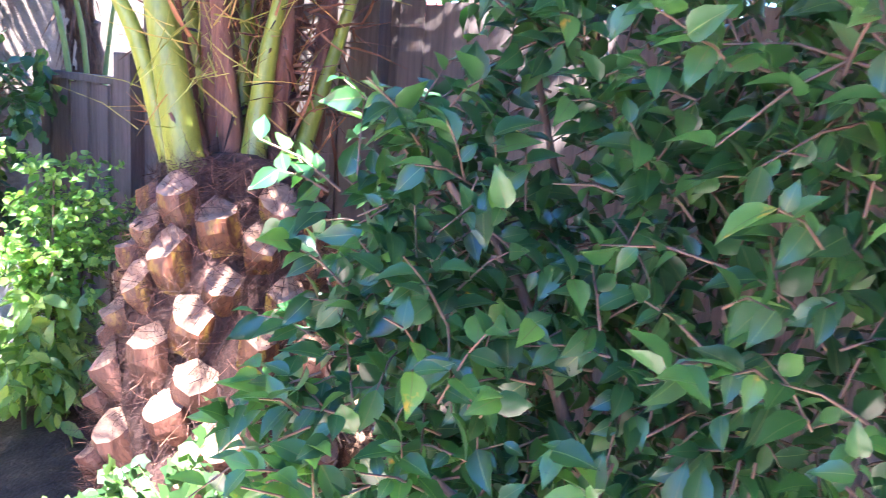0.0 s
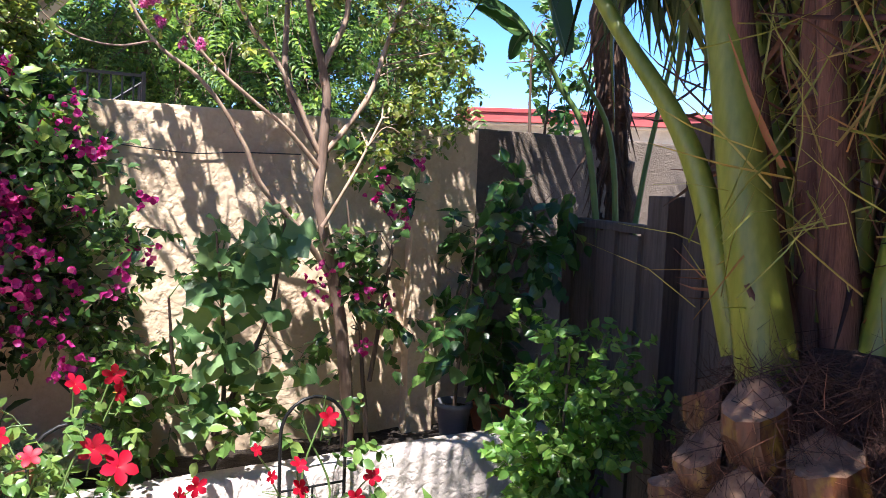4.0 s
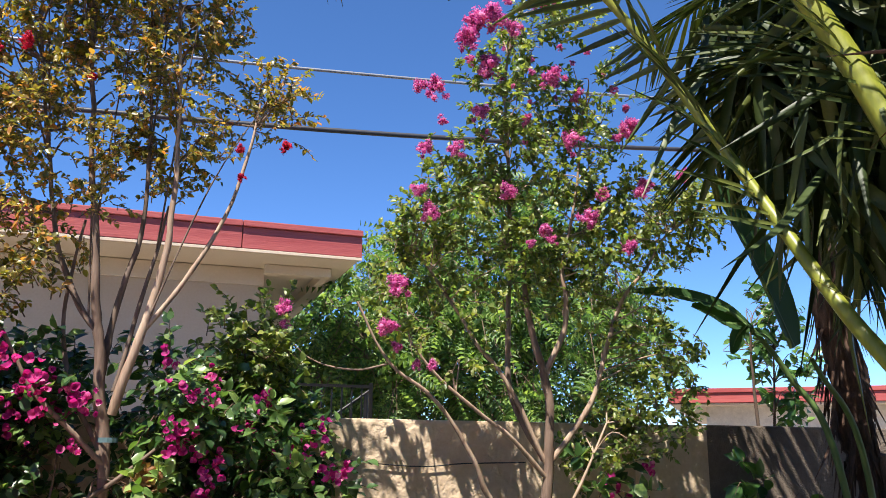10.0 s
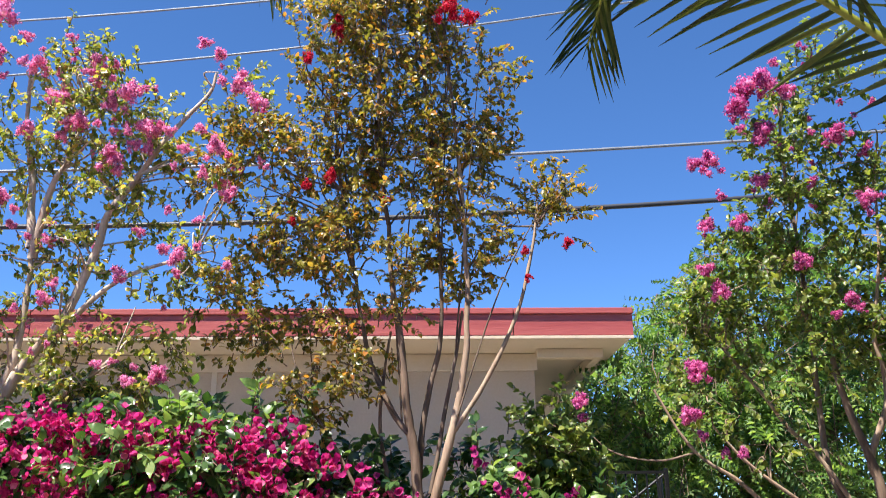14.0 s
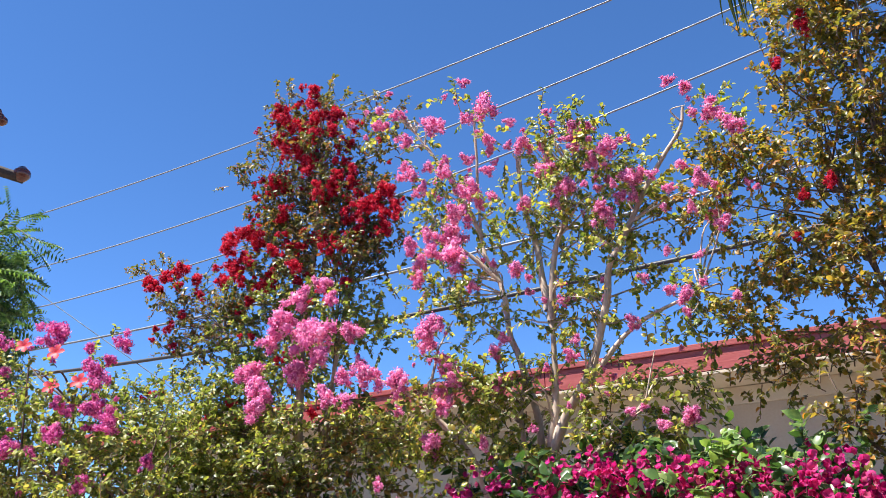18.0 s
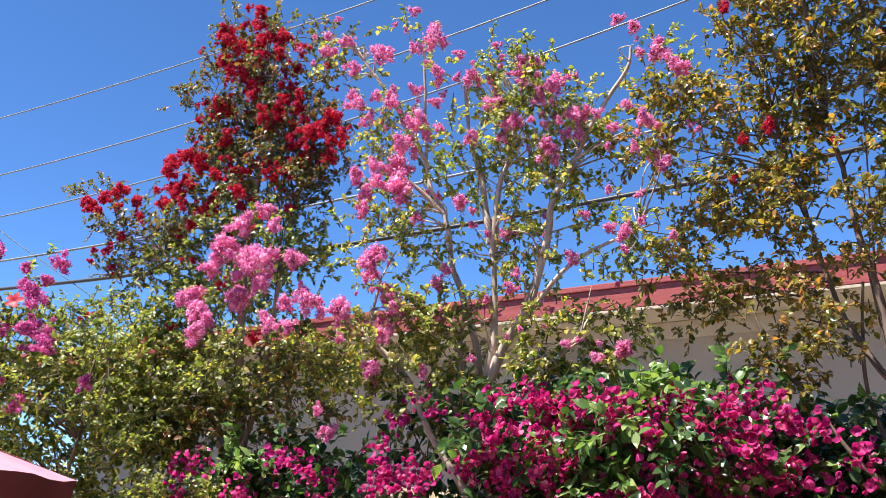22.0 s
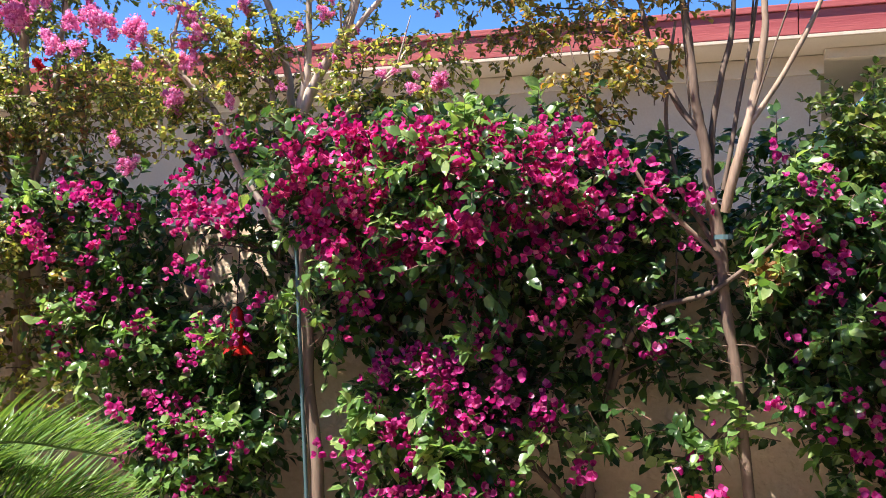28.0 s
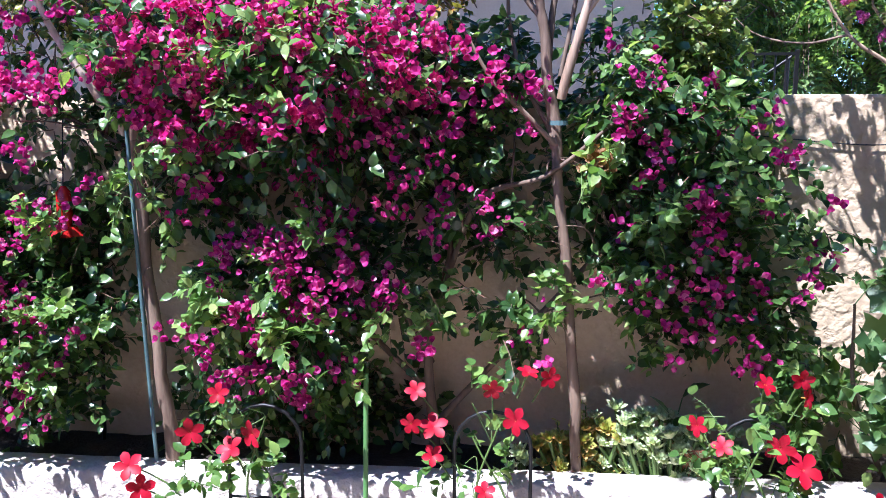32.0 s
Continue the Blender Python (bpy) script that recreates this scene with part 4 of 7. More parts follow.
for i, line in enumerate(B_LIMBS):
    limb("limb", tree, line, (0.023, 0.016, 0.015, 0.018, 0.014, 0.018, 0.014, 0.012, 0.010, 0.010, 0.009, 0.010)[i], 0.005, PALE_BARK)
branchlets(tree, B_LIMBS, B_CROWN, 2.62, 0.2, 150, PALE_BARK, 0.004)
crown(tree, B_CROWN, 2.62, 0.2, 1150, 12, 0.08, 0.0215, OVAL, LEAF_MYRTLE, rise=0.5, per=6, spread=0.035)
crown(tree, [(-1.75, 2.2, 0.16, 0.12), (-1.55, 2.1, 0.14, 0.1), (-1.35, 2.15, 0.14, 0.12), (-1.0, 2.12, 0.12, 0.08), (-1.9, 2.3, 0.12, 0.1)], 2.66, 0.2, 330, 12, 0.08, 0.0215, OVAL, LEAF_MYRTLE, rise=0.3, per=6, spread=0.035)
B_SPRAYS = [
    [(-1.57, 3.46, 0.053), (-1.63, 3.36, 0.038), (-1.69, 3.28, 0.046), (-1.56, 3.25, 0.025), (-1.67, 3.48, 0.026), (-1.5, 3.42, 0.025), (-1.35, 3.49, 0.061), (-1.39, 3.41, 0.029), (-1.42, 3.27, 0.036), (-1.46, 3.18, 0.036), (-1.49, 3.26, 0.024), (-1.28, 3.27, 0.036), (-1.18, 3.26, 0.043), (-1.19, 3.32, 0.02), (-1.04, 3.29, 0.019), (-1.27, 3.13, 0.023)],
    [(-1.37, 3.09, 0.059), (-1.29, 3.06, 0.029), (-1.42, 3.01, 0.059), (-1.49, 2.96, 0.06), (-1.56, 2.96, 0.036), (-1.46, 2.86, 0.063), (-1.53, 2.88, 0.04), (-1.63, 2.93, 0.041), (-1.62, 2.87, 0.04), (-1.38, 2.73, 0.027), (-1.6, 2.8, 0.036), (-1.21, 2.76, 0.041)],
    [(-1.1, 3.13, 0.034), (-1.06, 3.1, 0.038), (-0.98, 3.01, 0.033), (-0.85, 3.13, 0.046), (-0.79, 3.03, 0.045), (-0.88, 2.9, 0.04), (-0.9, 3.09, 0.033), (-0.94, 3.22, 0.034), (-1.17, 3, 0.034), (-0.84, 3.17, 0.022)],
    [(-0.6, 3.29, 0.025), (-0.55, 3.25, 0.028), (-0.49, 3.18, 0.042), (-0.42, 3.09, 0.041), (-0.53, 3.14, 0.021), (-0.6, 2.99, 0.021), (-0.55, 2.96, 0.024), (-0.54, 2.91, 0.034), (-0.6, 2.87, 0.024), (-0.66, 2.84, 0.017), (-0.51, 2.79, 0.03), (-0.69, 2.59, 0.027), (-0.63, 2.55, 0.027), (-0.66, 2.53, 0.02), (-0.58, 2.59, 0.02), (-0.82, 2.51, 0.031), (-0.67, 2.7, 0.017), (-0.57, 2.66, 0.017)],
    [(-1.55, 2.58, 0.054), (-1.59, 2.56, 0.035), (-1.55, 2.49, 0.05), (-1.49, 2.59, 0.027), (-1.32, 2.49, 0.033), (-1.33, 2.38, 0.04), (-1.45, 2.41, 0.034), (-1.79, 2.45, 0.056), (-1.67, 2.42, 0.054), (-1.54, 2.39, 0.053), (-1.53, 2.32, 0.038), (-1.58, 2.2, 0.056), (-1.78, 2, 0.042), (-1.73, 2.06, 0.027), (-0.68, 2.2, 0.036), (-0.74, 2.17, 0.023), (-0.74, 2.11, 0.023), (-1.03, 2.43, 0.025), (-1.19, 2.69, 0.022), (-1.08, 2.28, 0.014), (-1.3, 2.54, 0.026), (-1.16, 2.2, 0.018), (-1.34, 2.17, 0.022), (-0.77, 2.65, 0.024), (-1.03, 2.49, 0.021)],
]
for heads in B_SPRAYS:
    flower_heads(tree, [(x, z, 0.92 * r) for x, z, r in heads], 2.45, 0.16, PINK)
B_FRONT = [(-2.21, 2.84, 0.061), (-2.06, 2.87, 0.038), (-2.01, 2.8, 0.03), (-2.2, 2.72, 0.064), (-2.12, 2.65, 0.074), (-2.02, 2.65, 0.073), (-1.92, 2.65, 0.049), (-2.07, 2.58, 0.052), (-2.2, 2.53, 0.063), (-2.26, 2.65, 0.047), (-2.42, 2.56, 0.065), (-2.36, 2.48, 0.06), (-2.32, 2.39, 0.059), (-2.49, 2.55, 0.031), (-1.92, 2.47, 0.049), (-1.99, 2.4, 0.041), (-1.9, 2.38, 0.036), (-1.89, 2.53, 0.032)]
flower_heads(tree, [(x, z, 0.95 * r) for x, z, r in B_FRONT], 2.42, 0.14, PINK)
flower_heads(tree, strewn_heads(B_CROWN[:10], 70, 0.012, 0.026, 0.2, 0.4), 2.52, 0.25, PINK)
flower_heads(tree, strewn_heads(B_CROWN[10:24], 40, 0.010, 0.022), 2.55, 0.25, PINK)

# Tall crimson crape myrtle.
R_CROWN = [(-2.48, 3.93, 0.2, 0.19), (-2.58, 3.75, 0.16, 0.16), (-2.32, 3.66, 0.18, 0.15), (-2.24, 3.39, 0.22, 0.22), (-2.35, 3.17, 0.22, 0.2), (-2.6, 3.52, 0.16, 0.18), (-2.68, 3.29, 0.21, 0.16), (-2.11, 3.15, 0.14, 0.14), (-2.76, 3.05, 0.23, 0.18), (-3.32, 3.2, 0.14, 0.1), (-3.14, 3, 0.16, 0.13), (-3.28, 2.93, 0.11, 0.14), (-2.82, 3.69, 0.06, 0.11), (-2.15, 3.84, 0.04, 0.11), (-2.03, 3.79, 0.04, 0.1), (-2.83, 3.78, 0.03, 0.08)]
R_LOW = [(-3.34, 2.58, 0.16, 0.13), (-3.03, 2.4, 0.28, 0.2), (-2.69, 2.27, 0.19, 0.22), (-3.37, 2.27, 0.18, 0.16), (-3, 2.1, 0.27, 0.17), (-2.42, 2.26, 0.14, 0.14), (-2.19, 2.29, 0.14, 0.11), (-2.31, 2.39, 0.14, 0.09), (-2.89, 2.59, 0.18, 0.15)]
R_LIMBS = [[(-2.52, 2.85, 1.09), (-2.51, 2.85, 1.73), (-2.47, 2.85, 2.11), (-2.50, 2.85, 2.34), (-2.48, 2.85, 2.86), (-2.42, 2.85, 3.56), (-2.45, 2.85, 4.09)], [(-2.51, 2.85, 1.73), (-2.62, 2.85, 2.17), (-2.83, 2.85, 2.61), (-3.05, 2.85, 3.03)], [(-2.51, 2.85, 1.82), (-2.38, 2.85, 2.19), (-2.30, 2.85, 2.65), (-2.20, 2.85, 3.14)]]
tree = thing("crape_myrtle", "tall narrow crape myrtle with deep red flowers", "tree", (-2.52, 2.85, 0.53), "crape myrtles")
limb("trunk", tree, [(-2.52, 2.85, 0.5), *R_LIMBS[0]], 0.04, 0.006, BARK)
for line in R_LIMBS[1:]:
    limb("limb", tree, line, 0.018, 0.005, BARK)
branchlets(tree, R_LIMBS, R_CROWN + R_LOW, 2.85, 0.2, 150, DARK_BARK, 0.004)
upright_shoots(tree, R_LIMBS, R_CROWN, 2.85, 0.16, 16, DARK_BARK, 0.004)
crown(tree, R_CROWN, 2.85, 0.2, 1600, 12, 0.08, 0.0205, OVAL, LEAF_RED_TREE, rise=0.8, per=6, spread=0.04)
crown(tree, R_LOW, 2.82, 0.25, 1500, 12, 0.085, 0.0225, OVAL, LEAF_OLIVE, rise=0.5, per=6, spread=0.045)
R_MID = [(-2.75, 2.85, 0.2, 0.16), (-2.5, 2.72, 0.18, 0.16), (-2.3, 2.9, 0.16, 0.14), (-2.85, 2.7, 0.16, 0.14), (-2.15, 2.75, 0.14, 0.12), (-2.5, 2.95, 0.15, 0.1)]
crown(tree, R_MID, 2.85, 0.2, 620, 12, 0.08, 0.0215, OVAL, LEAF_OLIVE, rise=0.6, per=6, spread=0.04)
crown(tree, [(-2.56, 1.95, 0.31, 0.24), (-2.15, 2.2, 0.20, 0.20), (-2.5, 1.6, 0.3, 0.25)], 2.85, 0.24, 420, 9, 0.10, 0.031, OVAL, LEAF_RED_TREE, rise=0.5)
R_SPRAYS = [
    [(-2.33, 3.96, 0.041), (-2.34, 3.89, 0.056), (-2.51, 3.89, 0.052), (-2.25, 3.85, 0.055), (-2.15, 3.76, 0.044), (-2.57, 3.92, 0.026), (-2.43, 3.81, 0.056), (-2.49, 3.74, 0.066), (-2.42, 3.64, 0.05), (-2.24, 3.73, 0.04), (-2.29, 3.79, 0.04), (-2.15, 3.65, 0.019), (-1.93, 3.57, 0.019), (-2.58, 3.55, 0.061), (-2.72, 3.52, 0.026), (-2.64, 3.55, 0.041), (-2.23, 3.51, 0.049), (-2.16, 3.52, 0.034), (-2.14, 3.45, 0.043), (-2.31, 3.4, 0.049)],
    [(-2.19, 3.42, 0.048), (-2.02, 3.35, 0.056), (-1.96, 3.37, 0.047), (-1.91, 3.36, 0.028), (-1.88, 3.25, 0.032), (-2.01, 3.26, 0.046), (-2.13, 3.28, 0.047), (-2.29, 3.44, 0.034), (-2.54, 3.37, 0.04), (-2.86, 3.33, 0.052), (-2.72, 3.32, 0.056), (-2.65, 3.25, 0.05), (-2.78, 3.25, 0.061), (-2.84, 3.17, 0.066), (-2.74, 3.13, 0.045), (-2.53, 3.18, 0.039), (-2.44, 3.2, 0.034), (-2.38, 3.07, 0.043), (-1.99, 3.28, 0.046), (-2.18, 3.16, 0.033), (-2.11, 3.17, 0.023), (-2.61, 3.05, 0.049)],
    [(-2.74, 3, 0.03), (-3.11, 3.21, 0.047), (-3.19, 3.17, 0.048), (-3.32, 3.17, 0.048), (-3.06, 3.16, 0.037), (-3.24, 3.12, 0.032), (-3.11, 2.98, 0.031), (-3.23, 2.93, 0.031), (-3.24, 2.86, 0.026), (-2.67, 2.81, 0.024), (-2.16, 2.98, 0.037), (-2.27, 2.91, 0.023), (-2.77, 2.52, 0.034), (-3.27, 2.61, 0.036), (-3.4, 2.59, 0.031), (-2.52, 2.68, 0.028), (-2.32, 2.43, 0.032), (-3.05, 2.25, 0.02), (-3.24, 2.13, 0.03), (-3.49, 2.25, 0.031), (-2.86, 2.46, 0.019)],
]
for heads in R_SPRAYS:
    flower_heads(tree, [(x, z, 0.92 * r) for x, z, r in heads], 2.70, 0.14, CRIMSON, 1.0)
    flower_heads(tree, [(x + 0.05 * math.cos(9 * z + 1), z - 0.03 + 0.05 * math.sin(7 * x), 0.68 * r) for x, z, r in heads], 2.70, 0.2, CRIMSON, 1.0)
flower_heads(tree, strewn_heads(R_CROWN[:9], 130, 0.012, 0.030, 0.7, 0.25), 2.74, 0.24, CRIMSON, 1.0)

# Purple-pink crape myrtle before the end of the wall.
C_CROWN = [(1.53, 3.33, 0.13, 0.11), (1.4, 3.04, 0.15, 0.17), (1.58, 3.02, 0.13, 0.15), (1.46, 2.76, 0.2, 0.14), (1.81, 2.9, 0.09, 0.17), (1.75, 3.08, 0.09, 0.17), (1.28, 2.6, 0.16, 0.14), (1.54, 2.53, 0.18, 0.14), (1.83, 2.55, 0.21, 0.17), (2.1, 2.61, 0.17, 0.13), (2.3, 2.67, 0.13, 0.09), (1.92, 2.8, 0.11, 0.11), (1.17, 2.39, 0.14, 0.1), (1.36, 2.32, 0.16, 0.12), (1.77, 2.34, 0.16, 0.12), (2.01, 2.1, 0.12, 0.08), (2.12, 2.04, 0.09, 0.12), (2.03, 1.86, 0.18, 0.12), (1.84, 1.74, 0.14, 0.1), (1.09, 2.17, 0.13, 0.11), (1.11, 2.06, 0.11, 0.08), (1.93, 2.26, 0.12, 0.1), (1.22, 1.96, 0.13, 0.08), (1.6, 3.34, 0.09, 0.13)]
C_LIMBS = [[(1.61, 2.78, 1.89), (1.6, 2.78, 1.97), (1.66, 2.74, 2.13), (1.67, 2.74, 2.25), (1.66, 2.74, 2.37), (1.72, 2.74, 2.63), (1.78, 2.76, 3)],
           [(1.62, 2.78, 1.67), (1.71, 2.74, 1.8), (1.77, 2.72, 1.91), (1.82, 2.72, 2.07), (1.9, 2.72, 2.26), (2.01, 2.72, 2.39), (2.11, 2.72, 2.53), (2.3, 2.72, 2.66)],
           [(1.66, 2.78, 1.2), (1.5, 2.74, 1.4), (1.35, 2.72, 1.55), (1.29, 2.7, 1.67), (1.22, 2.7, 1.78), (1.12, 2.7, 1.89), (0.99, 2.7, 1.98), (0.87, 2.7, 2.18)],
           [(1.6, 2.78, 1.6), (1.46, 2.76, 1.74), (1.32, 2.74, 1.83), (1.16, 2.74, 1.96), (1.07, 2.74, 2.07)],
           [(1.6, 2.8, 1.67), (1.49, 2.84, 1.89), (1.49, 2.86, 2.16), (1.5, 2.86, 2.47), (1.49, 2.84, 2.79), (1.47, 2.82, 3.1), (1.5, 2.8, 3.36)],
           [(1.6, 2.78, 1.65), (1.45, 2.8, 1.95), (1.35, 2.8, 2.06), (1.27, 2.8, 2.18), (1.13, 2.8, 2.37), (1.05, 2.8, 2.42)],
           [(1.6, 2.75, 1.4), (1.7, 2.72, 1.59), (1.8, 2.7, 1.8)]]
tree = thing("crape_myrtle", "green crape myrtle with small purple-pink flower heads", "tree", (1.74, 2.78, 0.53), "crape myrtles")
limb("trunk", tree, [(1.745, 2.78, 0.5), (1.74, 2.78, 0.67), (1.72, 2.78, 0.89), (1.67, 2.78, 1.19), (1.60, 2.78, 1.50), (1.61, 2.78, 1.72), (1.61, 2.78, 1.89), (1.59, 2.78, 1.99), (1.55, 2.78, 2.13), (1.52, 2.78, 2.3)], 0.028, 0.010, MID_BARK)
for i, line in enumerate(C_LIMBS):
    limb("limb", tree, line, (0.014, 0.012, 0.012, 0.009, 0.013, 0.009, 0.008)[i], 0.004, MID_BARK if i == 4 else BARK)
C_SIDE = [(0.59, 2.05, 0.1, 0.09), (0.51, 1.98, 0.12, 0.09), (0.39, 1.91, 0.1, 0.07), (0.58, 1.96, 0.09, 0.1), (0.53, 1.88, 0.13, 0.07), (0.72, 1.74, 0.09, 0.07)]
crown(tree, C_SIDE, 2.84, 0.12, 300, 10, 0.08, 0.029, OVAL, LEAF_GREEN, rise=0.4, per=6, spread=0.035)
limb("limb", tree, [(0.99, 2.7, 1.98), (0.88, 2.76, 1.96), (0.74, 2.82, 2.0), (0.63, 2.84, 2.12)], 0.004, 0.002, MID_BARK)
flower_heads(tree, [(0.63, 2.15, 0.03), (0.64, 2.10, 0.022)], 2.72, 0.05, MAUVE, 1.0)
branchlets(tree, C_LIMBS, C_CROWN, 2.78, 0.16, 110, BARK, 0.0035)
crown(tree, C_CROWN, 2.76, 0.2, 1500, 12, 0.08, 0.0245, OVAL, LEAF_GREEN, rise=0.5, per=7, spread=0.04)
flower_heads(tree, [(1.29, 3.22, 0.079), (1.39, 3.21, 0.04), (1.2, 3.12, 0.051), (1.24, 3.2, 0.043), (1.31, 3.06, 0.055), (1.54, 3.03, 0.048), (1.11, 2.95, 0.042), (1.03, 2.91, 0.03), (1.13, 2.82, 0.019), (1.28, 2.88, 0.035), (1.06, 2.7, 0.034), (1.17, 2.71, 0.034), (1.6, 2.79, 0.039), (1.85, 2.88, 0.045), (1.81, 2.84, 0.024), (1.04, 2.55, 0.033), (1.08, 2.48, 0.033), (1.36, 2.58, 0.034), (1.75, 2.62, 0.035), (1.87, 2.62, 0.028), (1.94, 2.68, 0.032), (2.12, 2.74, 0.029), (1.48, 2.44, 0.027), (1.66, 2.5, 0.039), (1.84, 2.42, 0.039), (1.43, 2.39, 0.019), (1.53, 2.42, 0.023), (0.96, 2.21, 0.043), (0.94, 2.08, 0.032), (0.97, 2.02, 0.021), (1.1, 1.97, 0.025), (1.05, 1.97, 0.018)], 2.56, 0.1, MAUVE, 1.0)
flower_heads(tree, strewn_heads(C_CROWN[:6], 30, 0.012, 0.024), 2.66, 0.25, MAUVE, 1.0)

# Mauve crape myrtle shrub with hibiscus at the west end.
D_CROWN = [(-4.52, 2.65, 0.25, 0.22), (-3.84, 2.7, 0.2, 0.14), (-3.33, 2.57, 0.21, 0.16), (-3.15, 2.34, 0.23, 0.2), (-3.85, 2.39, 0.33, 0.22), (-2.84, 2.33, 0.14, 0.14), (-4.57, 2.85, 0.19, 0.13), (-3.5, 2.17, 0.31, 0.18), (-2.97, 2.08, 0.19, 0.14)]
tree = thing("crape_myrtle_shrub", "bushy yellow-green crape myrtle with mauve flower heads", "shrub", (-3.6, 2.3, 0.0), "crape myrtles")
D_LIMBS = [[(-3.6, 2.3, 0), (-3.5, 2.3, 1.2), (-3.3, 2.3, 2.5)], [(-3.6, 2.3, 0), (-4.0, 2.3, 1.4), (-4.2, 2.3, 2.5)], [(-3.6, 2.3, 0), (-3.1, 2.3, 1.2), (-2.8, 2.3, 2.0)]]
for line in D_LIMBS:
    limb("stem", tree, line, 0.025, 0.006, BARK)
branchlets(tree, D_LIMBS, D_CROWN, 2.3, 0.3, 70, DARK_BARK)
crown(tree, D_CROWN + [(-3.4, 1.75, 0.5, 0.3), (-4.2, 1.7, 0.5, 0.35), (-2.95, 1.6, 0.25, 0.3), (-3.3, 1.3, 0.5, 0.3), (-3.1, 2.2, 0.35, 0.3), (-3.0, 1.9, 0.35, 0.3), (-2.7, 1.55, 0.3, 0.3), (-2.75, 2.3, 0.25, 0.25), (-2.74, 1.84, 0.29, 0.24), (-2.37, 1.61, 0.18, 0.20), (-2.74, 1.49, 0.29, 0.22), (-3.18, 1.68, 0.32, 0.32)], 2.3, 0.32, 2200, 12, 0.09, 0.0235, OVAL, LEAF_OLIVE, rise=0.4)
crown(tree, [(-2.74, 1.84, 0.29, 0.24), (-2.37, 1.61, 0.2, 0.2), (-2.74, 1.45, 0.3, 0.25), (-2.35, 1.25, 0.28, 0.3), (-2.7, 1.1, 0.4, 0.3), (-3.3, 1.6, 0.4, 0.4)], 2.62, 0.2, 650, 9, 0.10, 0.029, OVAL, LEAF_MYRTLE, rise=0.3)
flower_heads(tree, [(-3.66, 2.83, 0.067), (-3.49, 2.76, 0.047), (-3.15, 2.75, 0.062), (-3.19, 2.79, 0.037), (-2.65, 2.62, 0.041), (-2.94, 2.66, 0.024), (-2.84, 2.53, 0.058), (-2.81, 2.39, 0.057), (-2.72, 2.36, 0.044), (-3.84, 2.49, 0.048), (-3.33, 2.29, 0.049), (-3.14, 2.33, 0.043), (-3, 2.32, 0.035), (-2.68, 2.31, 0.04), (-2.56, 2.18, 0.038), (-2.91, 2.12, 0.04), (-4.34, 2.88, 0.059), (-4.03, 2.44, 0.041), (-2.9, 2.58, 0.033), (-3.12, 2.7, 0.029), (-3.43, 2.25, 0.03), (-2.81, 2.59, 0.032)], 2.05, 0.12, MAUVE)
flower_heads(tree, strewn_heads(D_CROWN, 46, 0.014, 0.028), 2.10, 0.2, MAUVE)
crown(tree, [(-4.4, 2.55, 0.2, 0.14), (-4.15, 2.42, 0.22, 0.16), (-3.75, 2.45, 0.2, 0.14), (-3.5, 2.25, 0.24, 0.16), (-3.25, 2.4, 0.16, 0.12), (-3.95, 2.2, 0.25, 0.16), (-3.1, 2.15, 0.18, 0.14)], 2.3, 0.16, 900, 12, 0.08, 0.024, OVAL, LEAF_OLIVE, rise=0.5, per=6, spread=0.045)
hib = thing("hibiscus", "coral hibiscus flowers among the leaves", "flower", (-3.5, 2.15, 2.7))
for p in [(-3.27, 2.0, 2.7), (-3.05, 2.0, 2.64), (-3.93, 2.0, 2.63), (-2.88, 2.0, 2.5), (-3.05, 2.0, 2.5)]:
    d = Vector(p) - Vector((-3.5, 2.15, 2.7))
    part("bloom", mesh_of("bloom", FIVE_PETALS[0] * 0.036, FIVE_PETALS[1]), CORAL, hib, at=Matrix.Translation(d) @ Euler((1.2, 0.2, 0.4)).to_matrix().to_4x4())
tubes("stem", [([(0.0, 0.05, -2.7), (0.1, 0.05, -1.2), (0.05, 0, 0.0)], (0.012, 0.004))], DARK_BARK, hib)

# ---- the bougainvillea and the plants before the wall ----
# Here too the pale last stop is a highlight put into the colour.
BRACT_PURPLE = leafy("purple bract", [(0.0, (0.26, 0.008, 0.12)), (0.5, (0.40, 0.022, 0.18)), (0.85, (0.54, 0.08, 0.27)), (1.0, (0.78, 0.38, 0.46))], 0.55, 0.4, (1.0, 0.5, 0.85), 60.0, 0.3)


def bract_clusters(plant, balls, y, depth, clusters, each, size, material, spread=0.045):
    """Clusters of three-winged bracts on the sunny face of a plant."""
    where, out = in_balls(balls, depth, y, clusters, 0.75)
    where[:, 1] = np.where(rng.random(clusters) < 0.8, y - np.abs(where[:, 1] - y), where[:, 1])
    i = np.repeat(np.arange(clusters), each)
    place = where[i] + rng.normal(size=(len(i), 3)) * spread
    place = place[open_places(place, TRUNK_SIGHT_GAPS)]
    i = np.arange(len(place))
    way = unit(rng.normal(size=(len(i), 3)) * 0.7 + np.array([0, -0.6, -0.1]))
    o = np.array(plant.location)
    return scatter("bract_mass", BRACT_SHAPE, place - o, rng.normal(size=(len(i), 3)), way, size * (0.7 + 0.6 * rng.random(len(i))), material, plant, kind="stuff")


